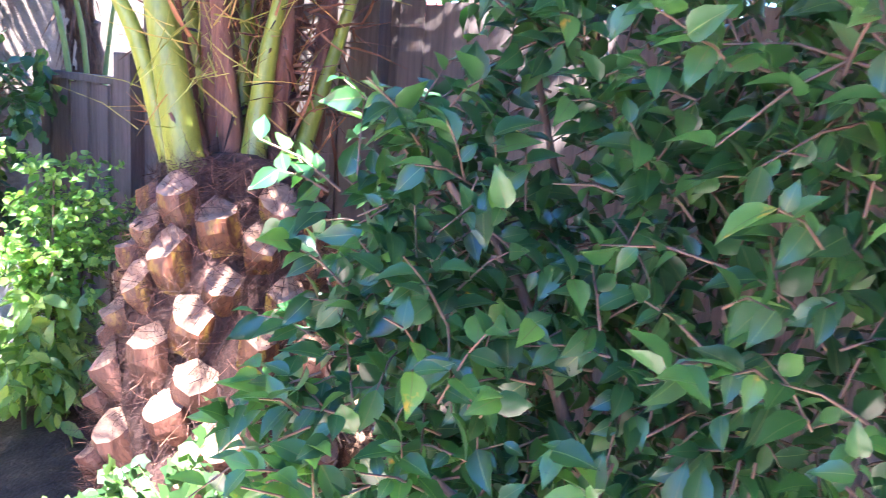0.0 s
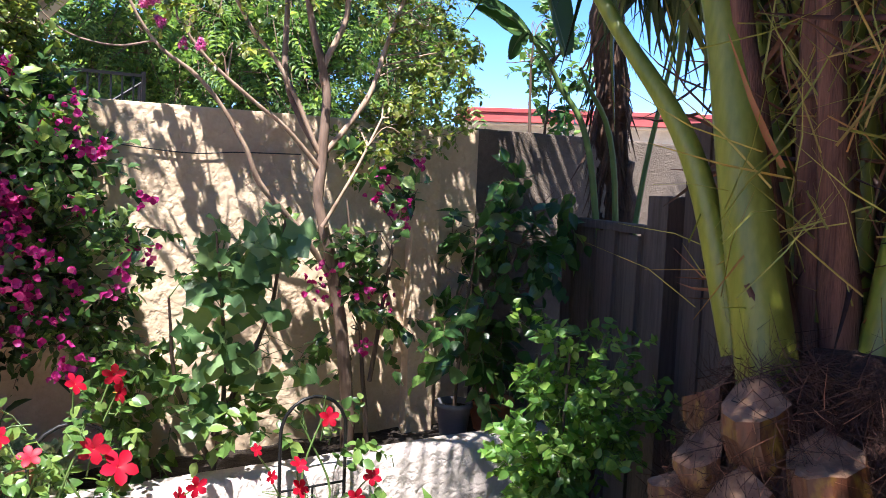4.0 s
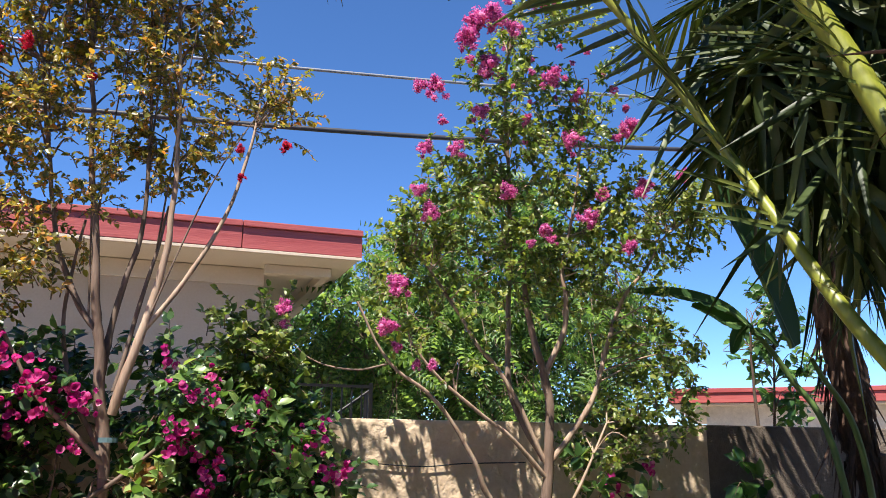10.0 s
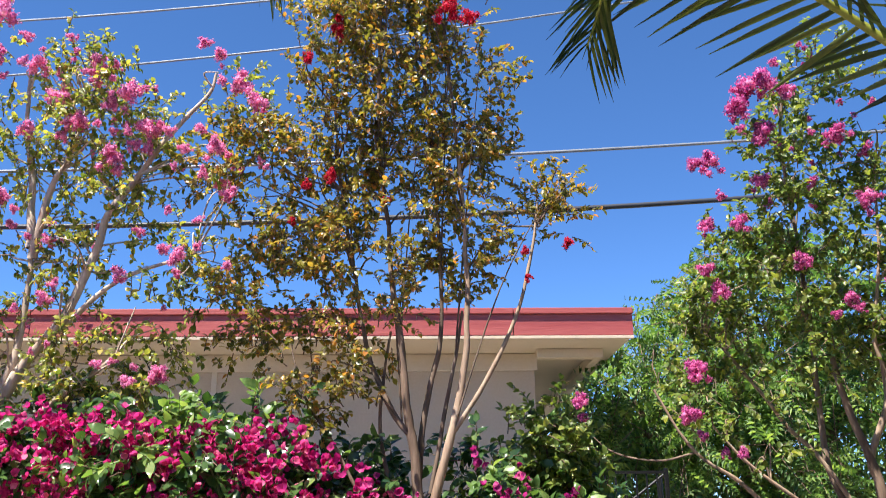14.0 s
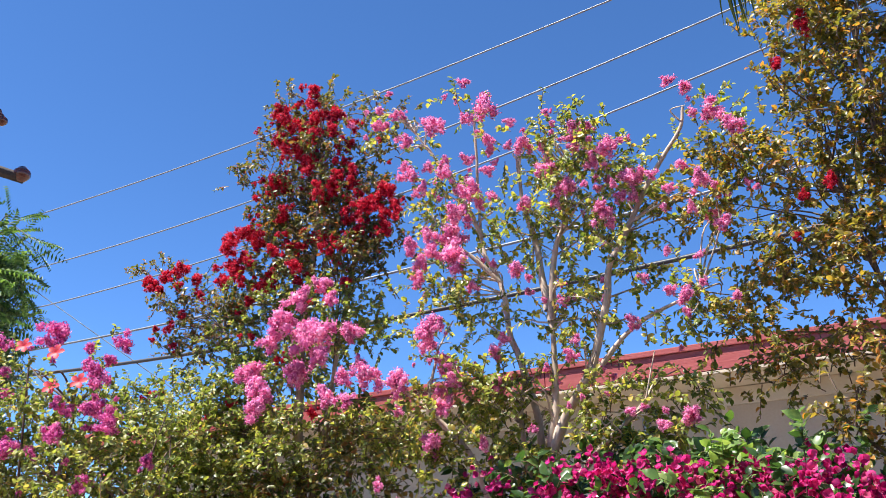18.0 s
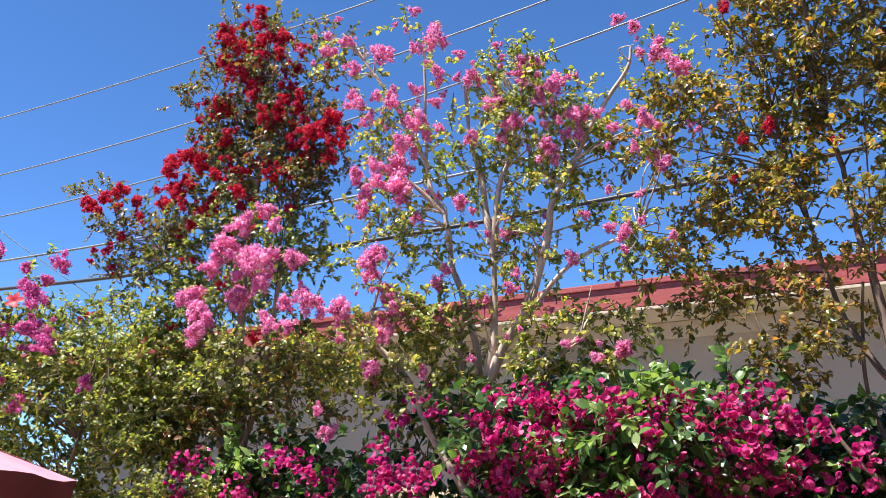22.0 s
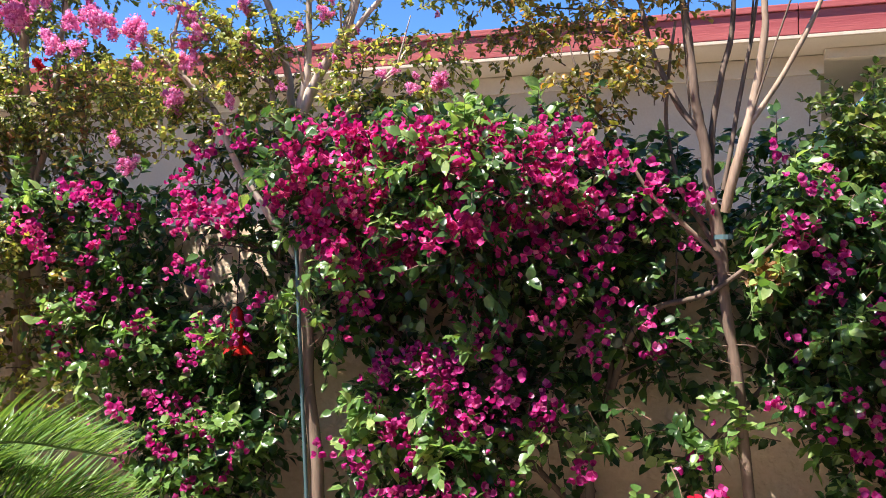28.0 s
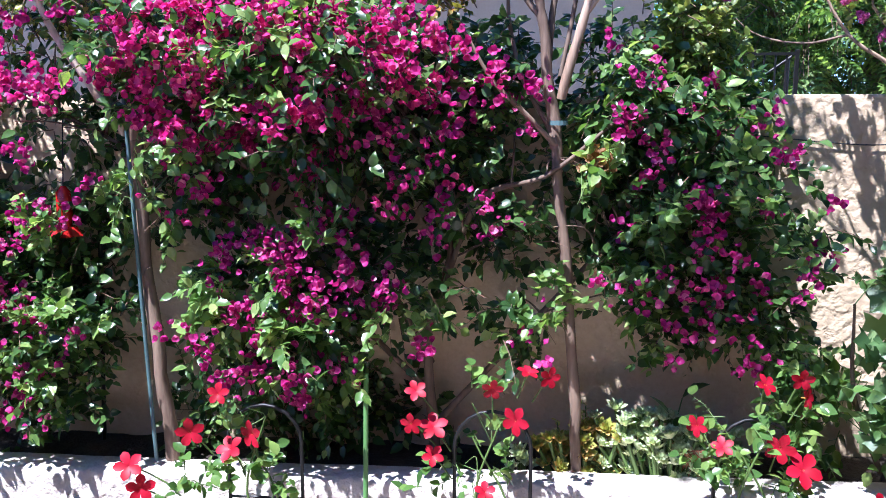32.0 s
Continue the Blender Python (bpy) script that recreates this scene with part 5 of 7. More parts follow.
BOUG_TOP = [(-1.01, 1.94, 0.21, 0.16), (-0.71, 1.99, 0.21, 0.1), (-0.53, 1.89, 0.22, 0.16), (-0.89, 1.78, 0.23, 0.14), (-0.32, 1.92, 0.15, 0.14), (-0.61, 1.72, 0.21, 0.12)]
BOUG_MID = [(-1.39, 1.94, 0.23, 0.16), (-1.48, 1.73, 0.16, 0.11), (-0.14, 1.87, 0.14, 0.12), (-0.02, 1.78, 0.12, 0.1), (-0.27, 1.66, 0.16, 0.14), (-1.08, 1.52, 0.2, 0.09), (-0.47, 1.52, 0.18, 0.11), (-0.15, 1.46, 0.16, 0.1), (0.08, 1.37, 0.09, 0.1), (0.23, 1.5, 0.09, 0.12), (-1.47, 1.35, 0.16, 0.11), (-1.24, 1.48, 0.07, 0.09), (-0.93, 1.59, 0.16, 0.07)]
BOUG_RIGHT = [(0.29, 1.83, 0.15, 0.13), (0.45, 1.78, 0.17, 0.13), (0.64, 1.75, 0.13, 0.1), (0.33, 1.62, 0.14, 0.12), (0.54, 1.6, 0.15, 0.14), (0.73, 1.58, 0.1, 0.12), (0.47, 1.41, 0.15, 0.14), (0.67, 1.34, 0.15, 0.14), (0.84, 1.42, 0.12, 0.1), (0.88, 1.24, 0.14, 0.1), (0.56, 1.18, 0.16, 0.1), (0.72, 1.08, 0.14, 0.09), (0.34, 1.25, 0.09, 0.09), (0.52, 1.04, 0.05, 0.07)]
BOUG_LOW = [(-0.76, 1.25, 0.16, 0.14), (-0.54, 1.27, 0.18, 0.14), (-0.83, 1.06, 0.13, 0.13), (-0.62, 1.05, 0.16, 0.11), (-0.74, 0.93, 0.15, 0.07), (-0.38, 1.22, 0.11, 0.09), (-0.29, 1.09, 0.05, 0.04), (-1.03, 1.15, 0.09, 0.05)]
BOUG_HANG = [(0.04, 1.16, 0.11, 0.07), (0.1, 1.05, 0.07, 0.05), (-1.6, 1.12, 0.11, 0.11), (-1.5, 1.01, 0.11, 0.11), (-1.63, 0.85, 0.09, 0.09), (-1.43, 0.82, 0.06, 0.06), (-1.36, 1.09, 0.06, 0.06)]
BOUG_WEST = [(-2.35, 1.86, 0.16, 0.10), (-2.0, 1.80, 0.22, 0.14), (-1.95, 1.45, 0.2, 0.2), (-1.8, 1.15, 0.2, 0.2), (-1.62, 0.95, 0.16, 0.14)]
BOUG_BACK = [(-0.91, 0.72, 0.22, 0.12), (-0.6, 0.73, 0.18, 0.14), (-0.32, 0.73, 0.1, 0.14), (-1.73, 0.61, 0.14, 0.1), (-1.69, 1.19, 0.22, 0.18), (-1.53, 1.4, 0.18, 0.12), (-1.17, 0.88, 0.08, 0.12)]
BOUG = BOUG_TOP + BOUG_MID + BOUG_RIGHT + BOUG_LOW + BOUG_HANG + BOUG_WEST
# Leaves and bracts are left out here so both trunks show from the camera.
TRUNK_SIGHT_GAPS = [(-1.21, -1.07, 0.7, 1.70), (0.11, 0.21, 0.7, 1.70)]
boug = thing("bougainvillea", "large magenta bougainvillea spilling over the garden wall", "shrub", (-0.25, 2.8, 0.53))
trunk_lines = [[(-0.25, 2.82, 0.5), (-0.28, 2.8, 1.0), (-0.2, 2.78, 1.35), (-0.35, 2.75, 1.75)],
               [(-0.27, 2.82, 0.9), (-0.5, 2.75, 1.35), (-0.62, 2.62, 1.52), (-0.82, 2.58, 1.58)],
               [(-0.22, 2.8, 1.2), (-0.1, 2.7, 1.48), (0.1, 2.62, 1.56), (0.3, 2.62, 1.72)],
               [(-0.28, 2.82, 0.8), (-0.9, 2.8, 1.4), (-1.5, 2.75, 1.75)], [(-0.24, 2.82, 0.7), (0.2, 2.8, 1.2), (0.5, 2.75, 1.55)]]
for i, line in enumerate(trunk_lines):
    limb("stem", boug, line, 0.022 if i == 0 else 0.012, 0.005, DARK_BARK)
branchlets(boug, trunk_lines, BOUG, 2.7, 0.15, 120, DARK_BARK, 0.004)
INNER = BOUG_MID + BOUG_RIGHT + BOUG_WEST
crown(boug, BOUG_TOP, 2.58, 0.30, 620, 8, 0.11, 0.042, SHARP, LEAF_BOUG, rise=0.2, droop=0.2, shell=0.15, gaps=TRUNK_SIGHT_GAPS, spread=0.05)
crown(boug, INNER, 2.76, 0.18, 1500, 8, 0.11, 0.042, SHARP, LEAF_BOUG, rise=0.2, droop=0.2, shell=0.15, gaps=TRUNK_SIGHT_GAPS, spread=0.05)
crown(boug, BOUG_TOP + INNER, 2.86, 0.08, 1100, 7, 0.12, 0.046, SHARP, LEAF_BOUG, rise=0.1, droop=0.2, shell=0.1)
crown(boug, BOUG_BACK, 2.84, 0.08, 330, 7, 0.11, 0.044, SHARP, LEAF_BOUG, rise=0.1, droop=0.2, shell=0.1)
crown(boug, BOUG_LOW + BOUG_HANG, 2.64, 0.16, 520, 8, 0.11, 0.042, SHARP, LEAF_BOUG, rise=0.1, droop=0.3, shell=0.15, gaps=TRUNK_SIGHT_GAPS)
crown(boug, INNER, 2.60, 0.16, 340, 8, 0.09, 0.042, SHARP, LEAF_TIP, GREEN_STEM, rise=0.4, droop=0.15, shell=0.7, gaps=TRUNK_SIGHT_GAPS, per=6, spread=0.025)
crown(boug, BOUG_LOW + BOUG_HANG, 2.52, 0.14, 190, 8, 0.09, 0.042, SHARP, LEAF_TIP, GREEN_STEM, rise=0.3, droop=0.2, shell=0.7, per=5, spread=0.025)
crown(boug, BOUG_TOP, 2.48, 0.26, 150, 8, 0.09, 0.038, SHARP, LEAF_TIP, GREEN_STEM, rise=0.5, droop=0.1, shell=0.7, per=5, spread=0.025)
bract_clusters(boug, BOUG_TOP, 2.54, 0.30, 150, 11, 0.0165, BRACT, 0.024)
bract_clusters(boug, BOUG_TOP + BOUG_MID[:8] + BOUG_WEST[:2], 2.56, 0.24, 105, 10, 0.0165, BRACT, 0.024)
bract_clusters(boug, BOUG_MID + BOUG_WEST, 2.60, 0.18, 80, 9, 0.0165, BRACT_PURPLE, 0.024)
bract_clusters(boug, BOUG_RIGHT, 2.60, 0.18, 62, 7, 0.0165, BRACT_PURPLE, 0.020)
bract_clusters(boug, BOUG_LOW, 2.50, 0.16, 56, 10, 0.0165, BRACT_PURPLE, 0.024)
bract_clusters(boug, BOUG_HANG, 2.54, 0.12, 20, 6, 0.0165, BRACT_PURPLE, 0.02)
DRY_BRACT = leafy("dried bract", [(0.0, (0.16, 0.075, 0.035)), (0.6, (0.30, 0.16, 0.07)), (1.0, (0.50, 0.33, 0.17))], 0.7, 0.3)
place = np.array((0.25, 2.58, 1.60)) + rng.normal(size=(46, 3)) * (0.019, 0.014, 0.026)
scatter("dried_bract_mass", BRACT_SHAPE, place - np.array(boug.location), rng.normal(size=(46, 3)), unit(rng.normal(size=(46, 3)) * 0.7 + np.array([0, -0.6, 0])), 0.020 * (0.8 + 0.4 * rng.random(46)), DRY_BRACT, boug, kind="stuff")

small = thing("young_bougainvillea", "sparse purple bougainvillea trained beside the pier", "shrub", (1.85, 2.8, 0.53))
SMALL = [(1.69, 1.22, 0.13, 0.13), (1.76, 1.07, 0.15, 0.11), (1.82, 1.36, 0.08, 0.06), (1.91, 1.55, 0.13, 0.13), (1.73, 1.55, 0.10, 0.08)]
small_lines = [[(1.85, 2.82, 0.5), (1.8, 2.82, 1.0), (1.72, 2.8, 1.5)], [(1.85, 2.82, 0.8), (1.9, 2.8, 1.2), (1.95, 2.78, 1.6)]]
for line in small_lines:
    limb("stem", small, line, 0.010, 0.004, DARK_BARK)
branchlets(small, small_lines, SMALL, 2.78, 0.1, 14, DARK_BARK, 0.003)
crown(small, SMALL, 2.76, 0.12, 60, 7, 0.15, 0.055, SHARP, LEAF_BOUG, rise=0.1, droop=0.3)
bract_clusters(small, SMALL, 2.72, 0.12, 14, 7, 0.0165, BRACT_PURPLE, 0.022)

FIG = [(1.20, 1.33, 0.14, 0.13), (1.19, 1.14, 0.18, 0.15), (1.13, 0.99, 0.16, 0.11), (1.36, 1.39, 0.11, 0.11), (1.41, 0.94, 0.09, 0.08), (1.07, 0.85, 0.11, 0.09)]
vine = thing("grape_vine", "leafy vine with large pale green lobed leaves", "vine", (1.2, 2.72, 0.53))
vine_lines = [[(1.2, 2.72, 0.5), (1.22, 2.65, 0.9), (1.15, 2.55, 1.4)], [(1.2, 2.72, 0.6), (1.05, 2.6, 0.9), (1.0, 2.52, 1.2)], [(1.2, 2.7, 0.7), (1.35, 2.62, 1.1), (1.38, 2.55, 1.45)]]
for line in vine_lines:
    limb("stem", vine, line, 0.010, 0.004, DARK_BARK)
where, out = in_balls(FIG, 0.10, 2.56, 120, 0.3)
n = len(where)
scatter("leaf_mass", LOBED, where - np.array(vine.location), rng.normal(size=(n, 3)) * 0.5 + np.array([0, -0.35, -0.75]), rng.normal(size=(n, 3)) * 0.45 + np.array([0, -0.8, 0.75]), 0.105 * (0.5 + 0.7 * rng.random(n)), LEAF_FIG, vine, kind="stuff")
branchlets(vine, vine_lines, FIG, 2.58, 0.1, 60, GREEN_STEM, 0.002)
under = thing("garden_shrub", "light green leafy shrub at the foot of the wall", "shrub", (1.0, 2.75, 0.53))
limb("stem", under, [(1.0, 2.75, 0.5), (0.95, 2.72, 0.7), (0.9, 2.68, 0.85)], 0.008, 0.003, GREEN_STEM)
crown(under, [(0.86, 0.90, 0.15, 0.07), (1.09, 0.76, 0.17, 0.11), (0.93, 0.98, 0.13, 0.09), (1.37, 0.78, 0.14, 0.08)], 2.66, 0.12, 75, 7, 0.12, 0.05, POINTED, LEAF_MANDEVILLA, GREEN_STEM, rise=0.4)

citrus = thing("potted_tree", "dark-leaved young tree in a grey pot by the wall", "potted plant", (2.22, 2.78, 0.55))
CITRUS = [(2.30, 1.24, 0.19, 0.25), (2.57, 1.55, 0.13, 0.08), (2.26, 0.95, 0.14, 0.14), (2.45, 1.35, 0.14, 0.14)]
citrus_lines = [[(2.22, 2.78, 0.6), (2.24, 2.78, 0.9), (2.28, 2.76, 1.3)], [(2.23, 2.78, 0.85), (2.4, 2.72, 1.2), (2.52, 2.68, 1.45)]]
for line in citrus_lines:
    limb("stem", citrus, line, 0.010, 0.004, DARK_BARK)
branchlets(citrus, citrus_lines, CITRUS, 2.72, 0.12, 30, DARK_BARK, 0.003)
crown(citrus, CITRUS, 2.70, 0.15, 85, 7, 0.16, 0.08, POINTED, LEAF_DARK, rise=0.0, droop=0.5)


def pot(name, label, at, r0, r1, high, material, category="flower pot", soil=True, parent=None):
    """A thrown pot: foot, flared wall, rim with thickness, soil inside."""
    bm = bmesh.new()
    profile = [(0.0, 0.0), (r0, 0.0), (r0 * 1.02, 0.01), (r1 * 0.95, high * 0.84), (r1 * 1.04, high * 0.85), (r1 * 1.04, high * 0.98), (r1 * 1.0, high), (r1 * 0.92, high * 0.99), (r1 * 0.88, high * 0.8), (0.0, high * 0.8)]
    rings = [[bm.verts.new((r * math.cos(a), r * math.sin(a), z)) for a in np.linspace(0, 2 * math.pi, 28, endpoint=False)] for r, z in profile[1:-1]]
    for a, b in zip(rings, rings[1:]):
        for k in range(28):
            bm.faces.new((a[k], a[(k + 1) % 28], b[(k + 1) % 28], b[k]))
    bm.faces.new(rings[0][::-1])
    owner = parent if parent is not None else thing(name, label, category, at)
    part("pot_body", bm, material, owner, smooth=True)
    if soil:
        bm = bmesh.new()
        bmesh.ops.create_circle(bm, cap_ends=True, segments=24, radius=r1 * 0.9)
        part("potting_soil", bm, SOIL, owner, at=Matrix.Translation((0, 0, high * 0.82)))
    return owner


pot("", "", None, 0.055, 0.075, 0.14, GREY_PLASTIC, parent=citrus)
pot("terracotta_pot", "plain terracotta pot on the bed soil", (2.42, 2.80, 0.545), 0.07, 0.10, 0.13, TERRACOTTA)

shrub = thing("bright_shrub", "bright green shrub in sun beside the palm", "shrub", (2.15, 2.0, 0.0))
SHRUB = [(2.15, 1.08, 0.09, 0.07), (2.18, 0.92, 0.14, 0.10), (2.14, 0.74, 0.19, 0.13), (2.32, 0.83, 0.12, 0.14)]
shrub_lines = [[(2.15, 2.0, 0), (2.12, 2.0, 0.5), (2.14, 2.0, 1.05)], [(2.15, 2.0, 0), (2.25, 2.0, 0.5), (2.3, 2.0, 0.9)], [(2.15, 2.0, 0), (2.05, 2.0, 0.4), (2.05, 2.0, 0.7)]]
for line in shrub_lines:
    limb("stem", shrub, line, 0.012, 0.004, DARK_BARK)
branchlets(shrub, shrub_lines, SHRUB, 2.0, 0.12, 30, GREEN_STEM, 0.003)
crown(shrub, SHRUB, 2.0, 0.16, 260, 8, 0.10, 0.037, POINTED, LEAF_LIGHT, GREEN_STEM, rise=0.5)
hydrangea = thing("hydrangea", "hydrangea with broad light green leaves", "shrub", (2.0, 2.05, 0.0))
HYDR = [(2.04, 0.51, 0.14, 0.14), (1.96, 0.36, 0.14, 0.11), (2.16, 0.27, 0.14, 0.14), (2.30, 0.88, 0.12, 0.16)][:3] + [(2.10, 0.60, 0.10, 0.12)]
limb("stem", hydrangea, [(2.0, 2.05, 0), (2.0, 2.05, 0.3), (2.05, 2.05, 0.6)], 0.010, 0.004, GREEN_STEM)
branchlets(hydrangea, [[(2.0, 2.05, 0), (2.0, 2.05, 0.3), (2.05, 2.05, 0.6)]], HYDR, 2.05, 0.12, 24, GREEN_STEM, 0.003)
crown(hydrangea, HYDR, 2.03, 0.16, 110, 7, 0.15, 0.10, blade([0, 0.2, 0.45, 0.75, 1], [0.02, 0.15, 0.20, 0.12, 0.0], 0.18, 0.3), LEAF_HYDR, GREEN_STEM, rise=0.2, droop=0.5)

# ---- the palm ----
PALM = Vector((1.81, 0.84, 0.0))
palm = thing("palm", "stout palm with cut brown leaf bases and green fronds", "palm tree", PALM)


def palm_core():
    bm = bmesh.new()
    rings = []
    for z, r in ((-0.1, 0.42), (0.2, 0.42), (0.45, 0.39), (0.75, 0.34), (1.0, 0.27), (1.14, 0.21), (1.24, 0.15), (1.30, 0.05)):
        rings.append([bm.verts.new(((r + 0.02 * math.sin(7 * a + 9 * z)) * math.cos(a), (r + 0.02 * math.cos(9 * a + 5 * z)) * math.sin(a), z)) for a in np.linspace(0, 2 * math.pi, 40, endpoint=False)])
    for a, b in zip(rings, rings[1:]):
        for k in range(40):
            bm.faces.new((a[k], a[(k + 1) % 40], b[(k + 1) % 40], b[k]))
    bm.faces.new(rings[-1])
    part("trunk", bm, FIBRE, palm, smooth=True)


palm_core()


def boot_meshes(seed):
    """One cut leaf base: a keeled stub that stands out from the trunk, sawn off on a slant that rises to a point at the back."""
    r = random.Random(seed)
    plan = [(-0.056, -0.012), (-0.053, 0.014), (-0.036, 0.046), (r.uniform(-0.016, -0.004), 0.066), (0.018, 0.062), (0.040, 0.042), (0.054, 0.012), (0.055, -0.014), (r.uniform(-0.012, 0.012), -0.026)]
    plan = [(x * r.uniform(0.86, 1.08), y * r.uniform(0.85, 1.12)) for x, y in plan]
    high, slope, shoulder, skew = r.uniform(0.05, 0.085), r.uniform(0.75, 1.25), r.uniform(0.25, 0.75), r.uniform(-0.3, 0.3)
    bm = bmesh.new()
    sections = []
    for z, wide, deep in ((-0.13, 0.95, 0.25), (-0.08, 1.05, 0.65), (-0.035, 1.06, 0.95)):
        sections.append([bm.verts.new((x * wide * r.uniform(0.96, 1.04), y * deep, z + r.uniform(-0.006, 0.006))) for x, y in plan])
    sections.append([bm.verts.new((x, y, high - slope * y - shoulder * abs(x) + skew * x + r.uniform(-0.004, 0.004))) for x, y in plan])
    count = len(plan)
    for a, b in zip(sections, sections[1:]):
        for k in range(count):
            bm.faces.new((a[k], a[(k + 1) % count], b[(k + 1) % count], b[k]))
    bmesh.ops.recalc_face_normals(bm, faces=bm.faces)
    end = [v.co.copy() for v in sections[-1]]
    bodies = []
    for material in (BOOT, BOOT_YELLOW):
        body = bpy.data.meshes.new("boot")
        bm.to_mesh(body)
        body.materials.append(material)
        bodies.append(body)
    bm.free()
    cut = bmesh.new()
    middle = sum(end, Vector()) / count
    out = Vector((0, slope, 1)).normalized()
    rim = [cut.verts.new(p) for p in end]
    inner = [cut.verts.new(middle + (p - middle) * r.uniform(0.70, 0.84) + out * r.uniform(-0.001, 0.005)) for p in end]
    centre = cut.verts.new(middle + out * r.uniform(-0.006, 0.004))
    for k in range(count):
        j = (k + 1) % count
        cut.faces.new((rim[k], rim[j], inner[j], inner[k]))
        cut.faces.new((inner[k], inner[j], centre))
    bmesh.ops.recalc_face_normals(cut, faces=cut.faces)
    face = bpy.data.meshes.new("cut_face")
    cut.to_mesh(face)
    cut.free()
    face.materials.append(CUT)
    return bodies, face


TRUNK_Z, TRUNK_R = (0, 0.45, 0.75, 1.0, 1.2, 1.36), (0.43, 0.40, 0.35, 0.28, 0.20, 0.12)
BOOTS = [boot_meshes(k) for k in range(11)]
pick = random.Random(4)
for k in range(88):
    z = 0.04 + 1.17 * (k / 88) ** 0.92
    r = float(np.interp(z, TRUNK_Z, TRUNK_R))
    a = k * 2.39996 + pick.uniform(-0.09, 0.09)
    size = pick.uniform(0.80, 0.98)
    lean = float(np.interp(z, (0, 0.6, 1.2), (0.22, 0.12, 0.05)))
    at = Matrix.Rotation(a - math.pi / 2, 4, "Z") @ Matrix.Translation((0, r + 0.012, z + 0.02)) @ Matrix.Rotation(-lean + pick.uniform(-0.14, 0.10), 4, "X") @ Matrix.Rotation(pick.uniform(-0.22, 0.22), 4, "Y") @ Matrix.Diagonal((1.2 * size, 1.15 * size, size * pick.uniform(0.75, 1.0), 1))
    bodies, face = BOOTS[k % 11]
    boot = part("boot", bodies[1 if z > 0.78 else 0], None, palm, at=at)
    part("cut_face", face, None, boot, "grey-brown sawn face" if k == 0 else "")
n = 22000
a, z = rng.random(n) * 2 * np.pi, rng.random(n) ** 0.85 * 1.30
r = np.interp(z, TRUNK_Z, TRUNK_R) - 0.02 + 0.085 * rng.random(n) ** 1.3
place = np.stack([r * np.cos(a), r * np.sin(a), z], 1)
out = np.stack([np.cos(a), np.sin(a), 0 * a], 1)
scatter("fibre_mat", blade([0, 0.5, 1], [0.012, 0.010, 0.002], 0.3, 0.9), place, out * 0.35 + rng.normal(size=(n, 3)) * 0.8, out, 0.03 + 0.07 * rng.random(n), FIBRE, palm, kind="stuff")
n = 1500
a, z = rng.random(n) * 2 * np.pi, rng.random(n) ** 0.9 * 1.25
r = np.interp(z, TRUNK_Z, TRUNK_R) + 0.03 + 0.06 * rng.random(n)
place = np.stack([r * np.cos(a), r * np.sin(a), z], 1)
out = np.stack([np.cos(a), np.sin(a), 0 * a], 1)
scatter("frayed_fibre", blade([0, 0.5, 1], [0.016, 0.014, 0.002], 0.3, 0.8), place, out * 0.5 + rng.normal(size=(n, 3)) * 0.8, out, 0.025 + 0.05 * rng.random(n), SHEATH, palm, kind="stuff")


def frond(points, r0, leaflets, long, first=0.3, hang=0.5, name="frond", owner=None, leaf=LEAF_PALM, stalk=PETIOLE, shape=STRAP):
    """A feather frond: a stalk that tapers, and leaflets along both sides from the part called first onwards."""
    owner = palm if owner is None else owner
    o = np.array(owner.location)
    line = smooth_line(points, 8)
    stem = part(name, mesh_of(name, *tube_data([(line - o, (r0, r0 * 0.55, r0 * 0.4, r0 * 0.25, 0.003))], 8)), stalk, owner)
    s = np.linspace(first, 0.995, leaflets)
    at = np.stack([np.interp(s, np.linspace(0, 1, len(line)), line[:, k]) for k in range(3)], 1)
    way = unit(np.gradient(at, axis=0))
    side = unit(np.cross(way, np.array([0, 0, 1.0])))
    up = np.cross(side, way)
    envelope = np.sin(np.clip((s - first) / (1 - first) * 0.86 + 0.12, 0, 1) * np.pi) ** 0.6
    places, ways, ups, sizes = [], [], [], []
    for sign in (-1, 1):
        jitter = rng.normal(size=(leaflets, 3)) * 0.10
        places.append(at)
        ways.append(side * sign * 0.8 + way * (0.45 + 0.4 * s[:, None]) + up * 0.25 * (1 - 2 * hang) + np.array([0, 0, -hang]) + jitter)
        ups.append(up + side * sign * 0.3 + jitter)
        sizes.append(long * (0.25 + 0.75 * envelope) * (0.9 + 0.2 * rng.random(leaflets)))
    scatter("leaflet_fringe", shape, np.vstack(places) - o, np.vstack(ways), np.vstack(ups), np.concatenate(sizes), leaf, stem, kind="stuff")
    return stem


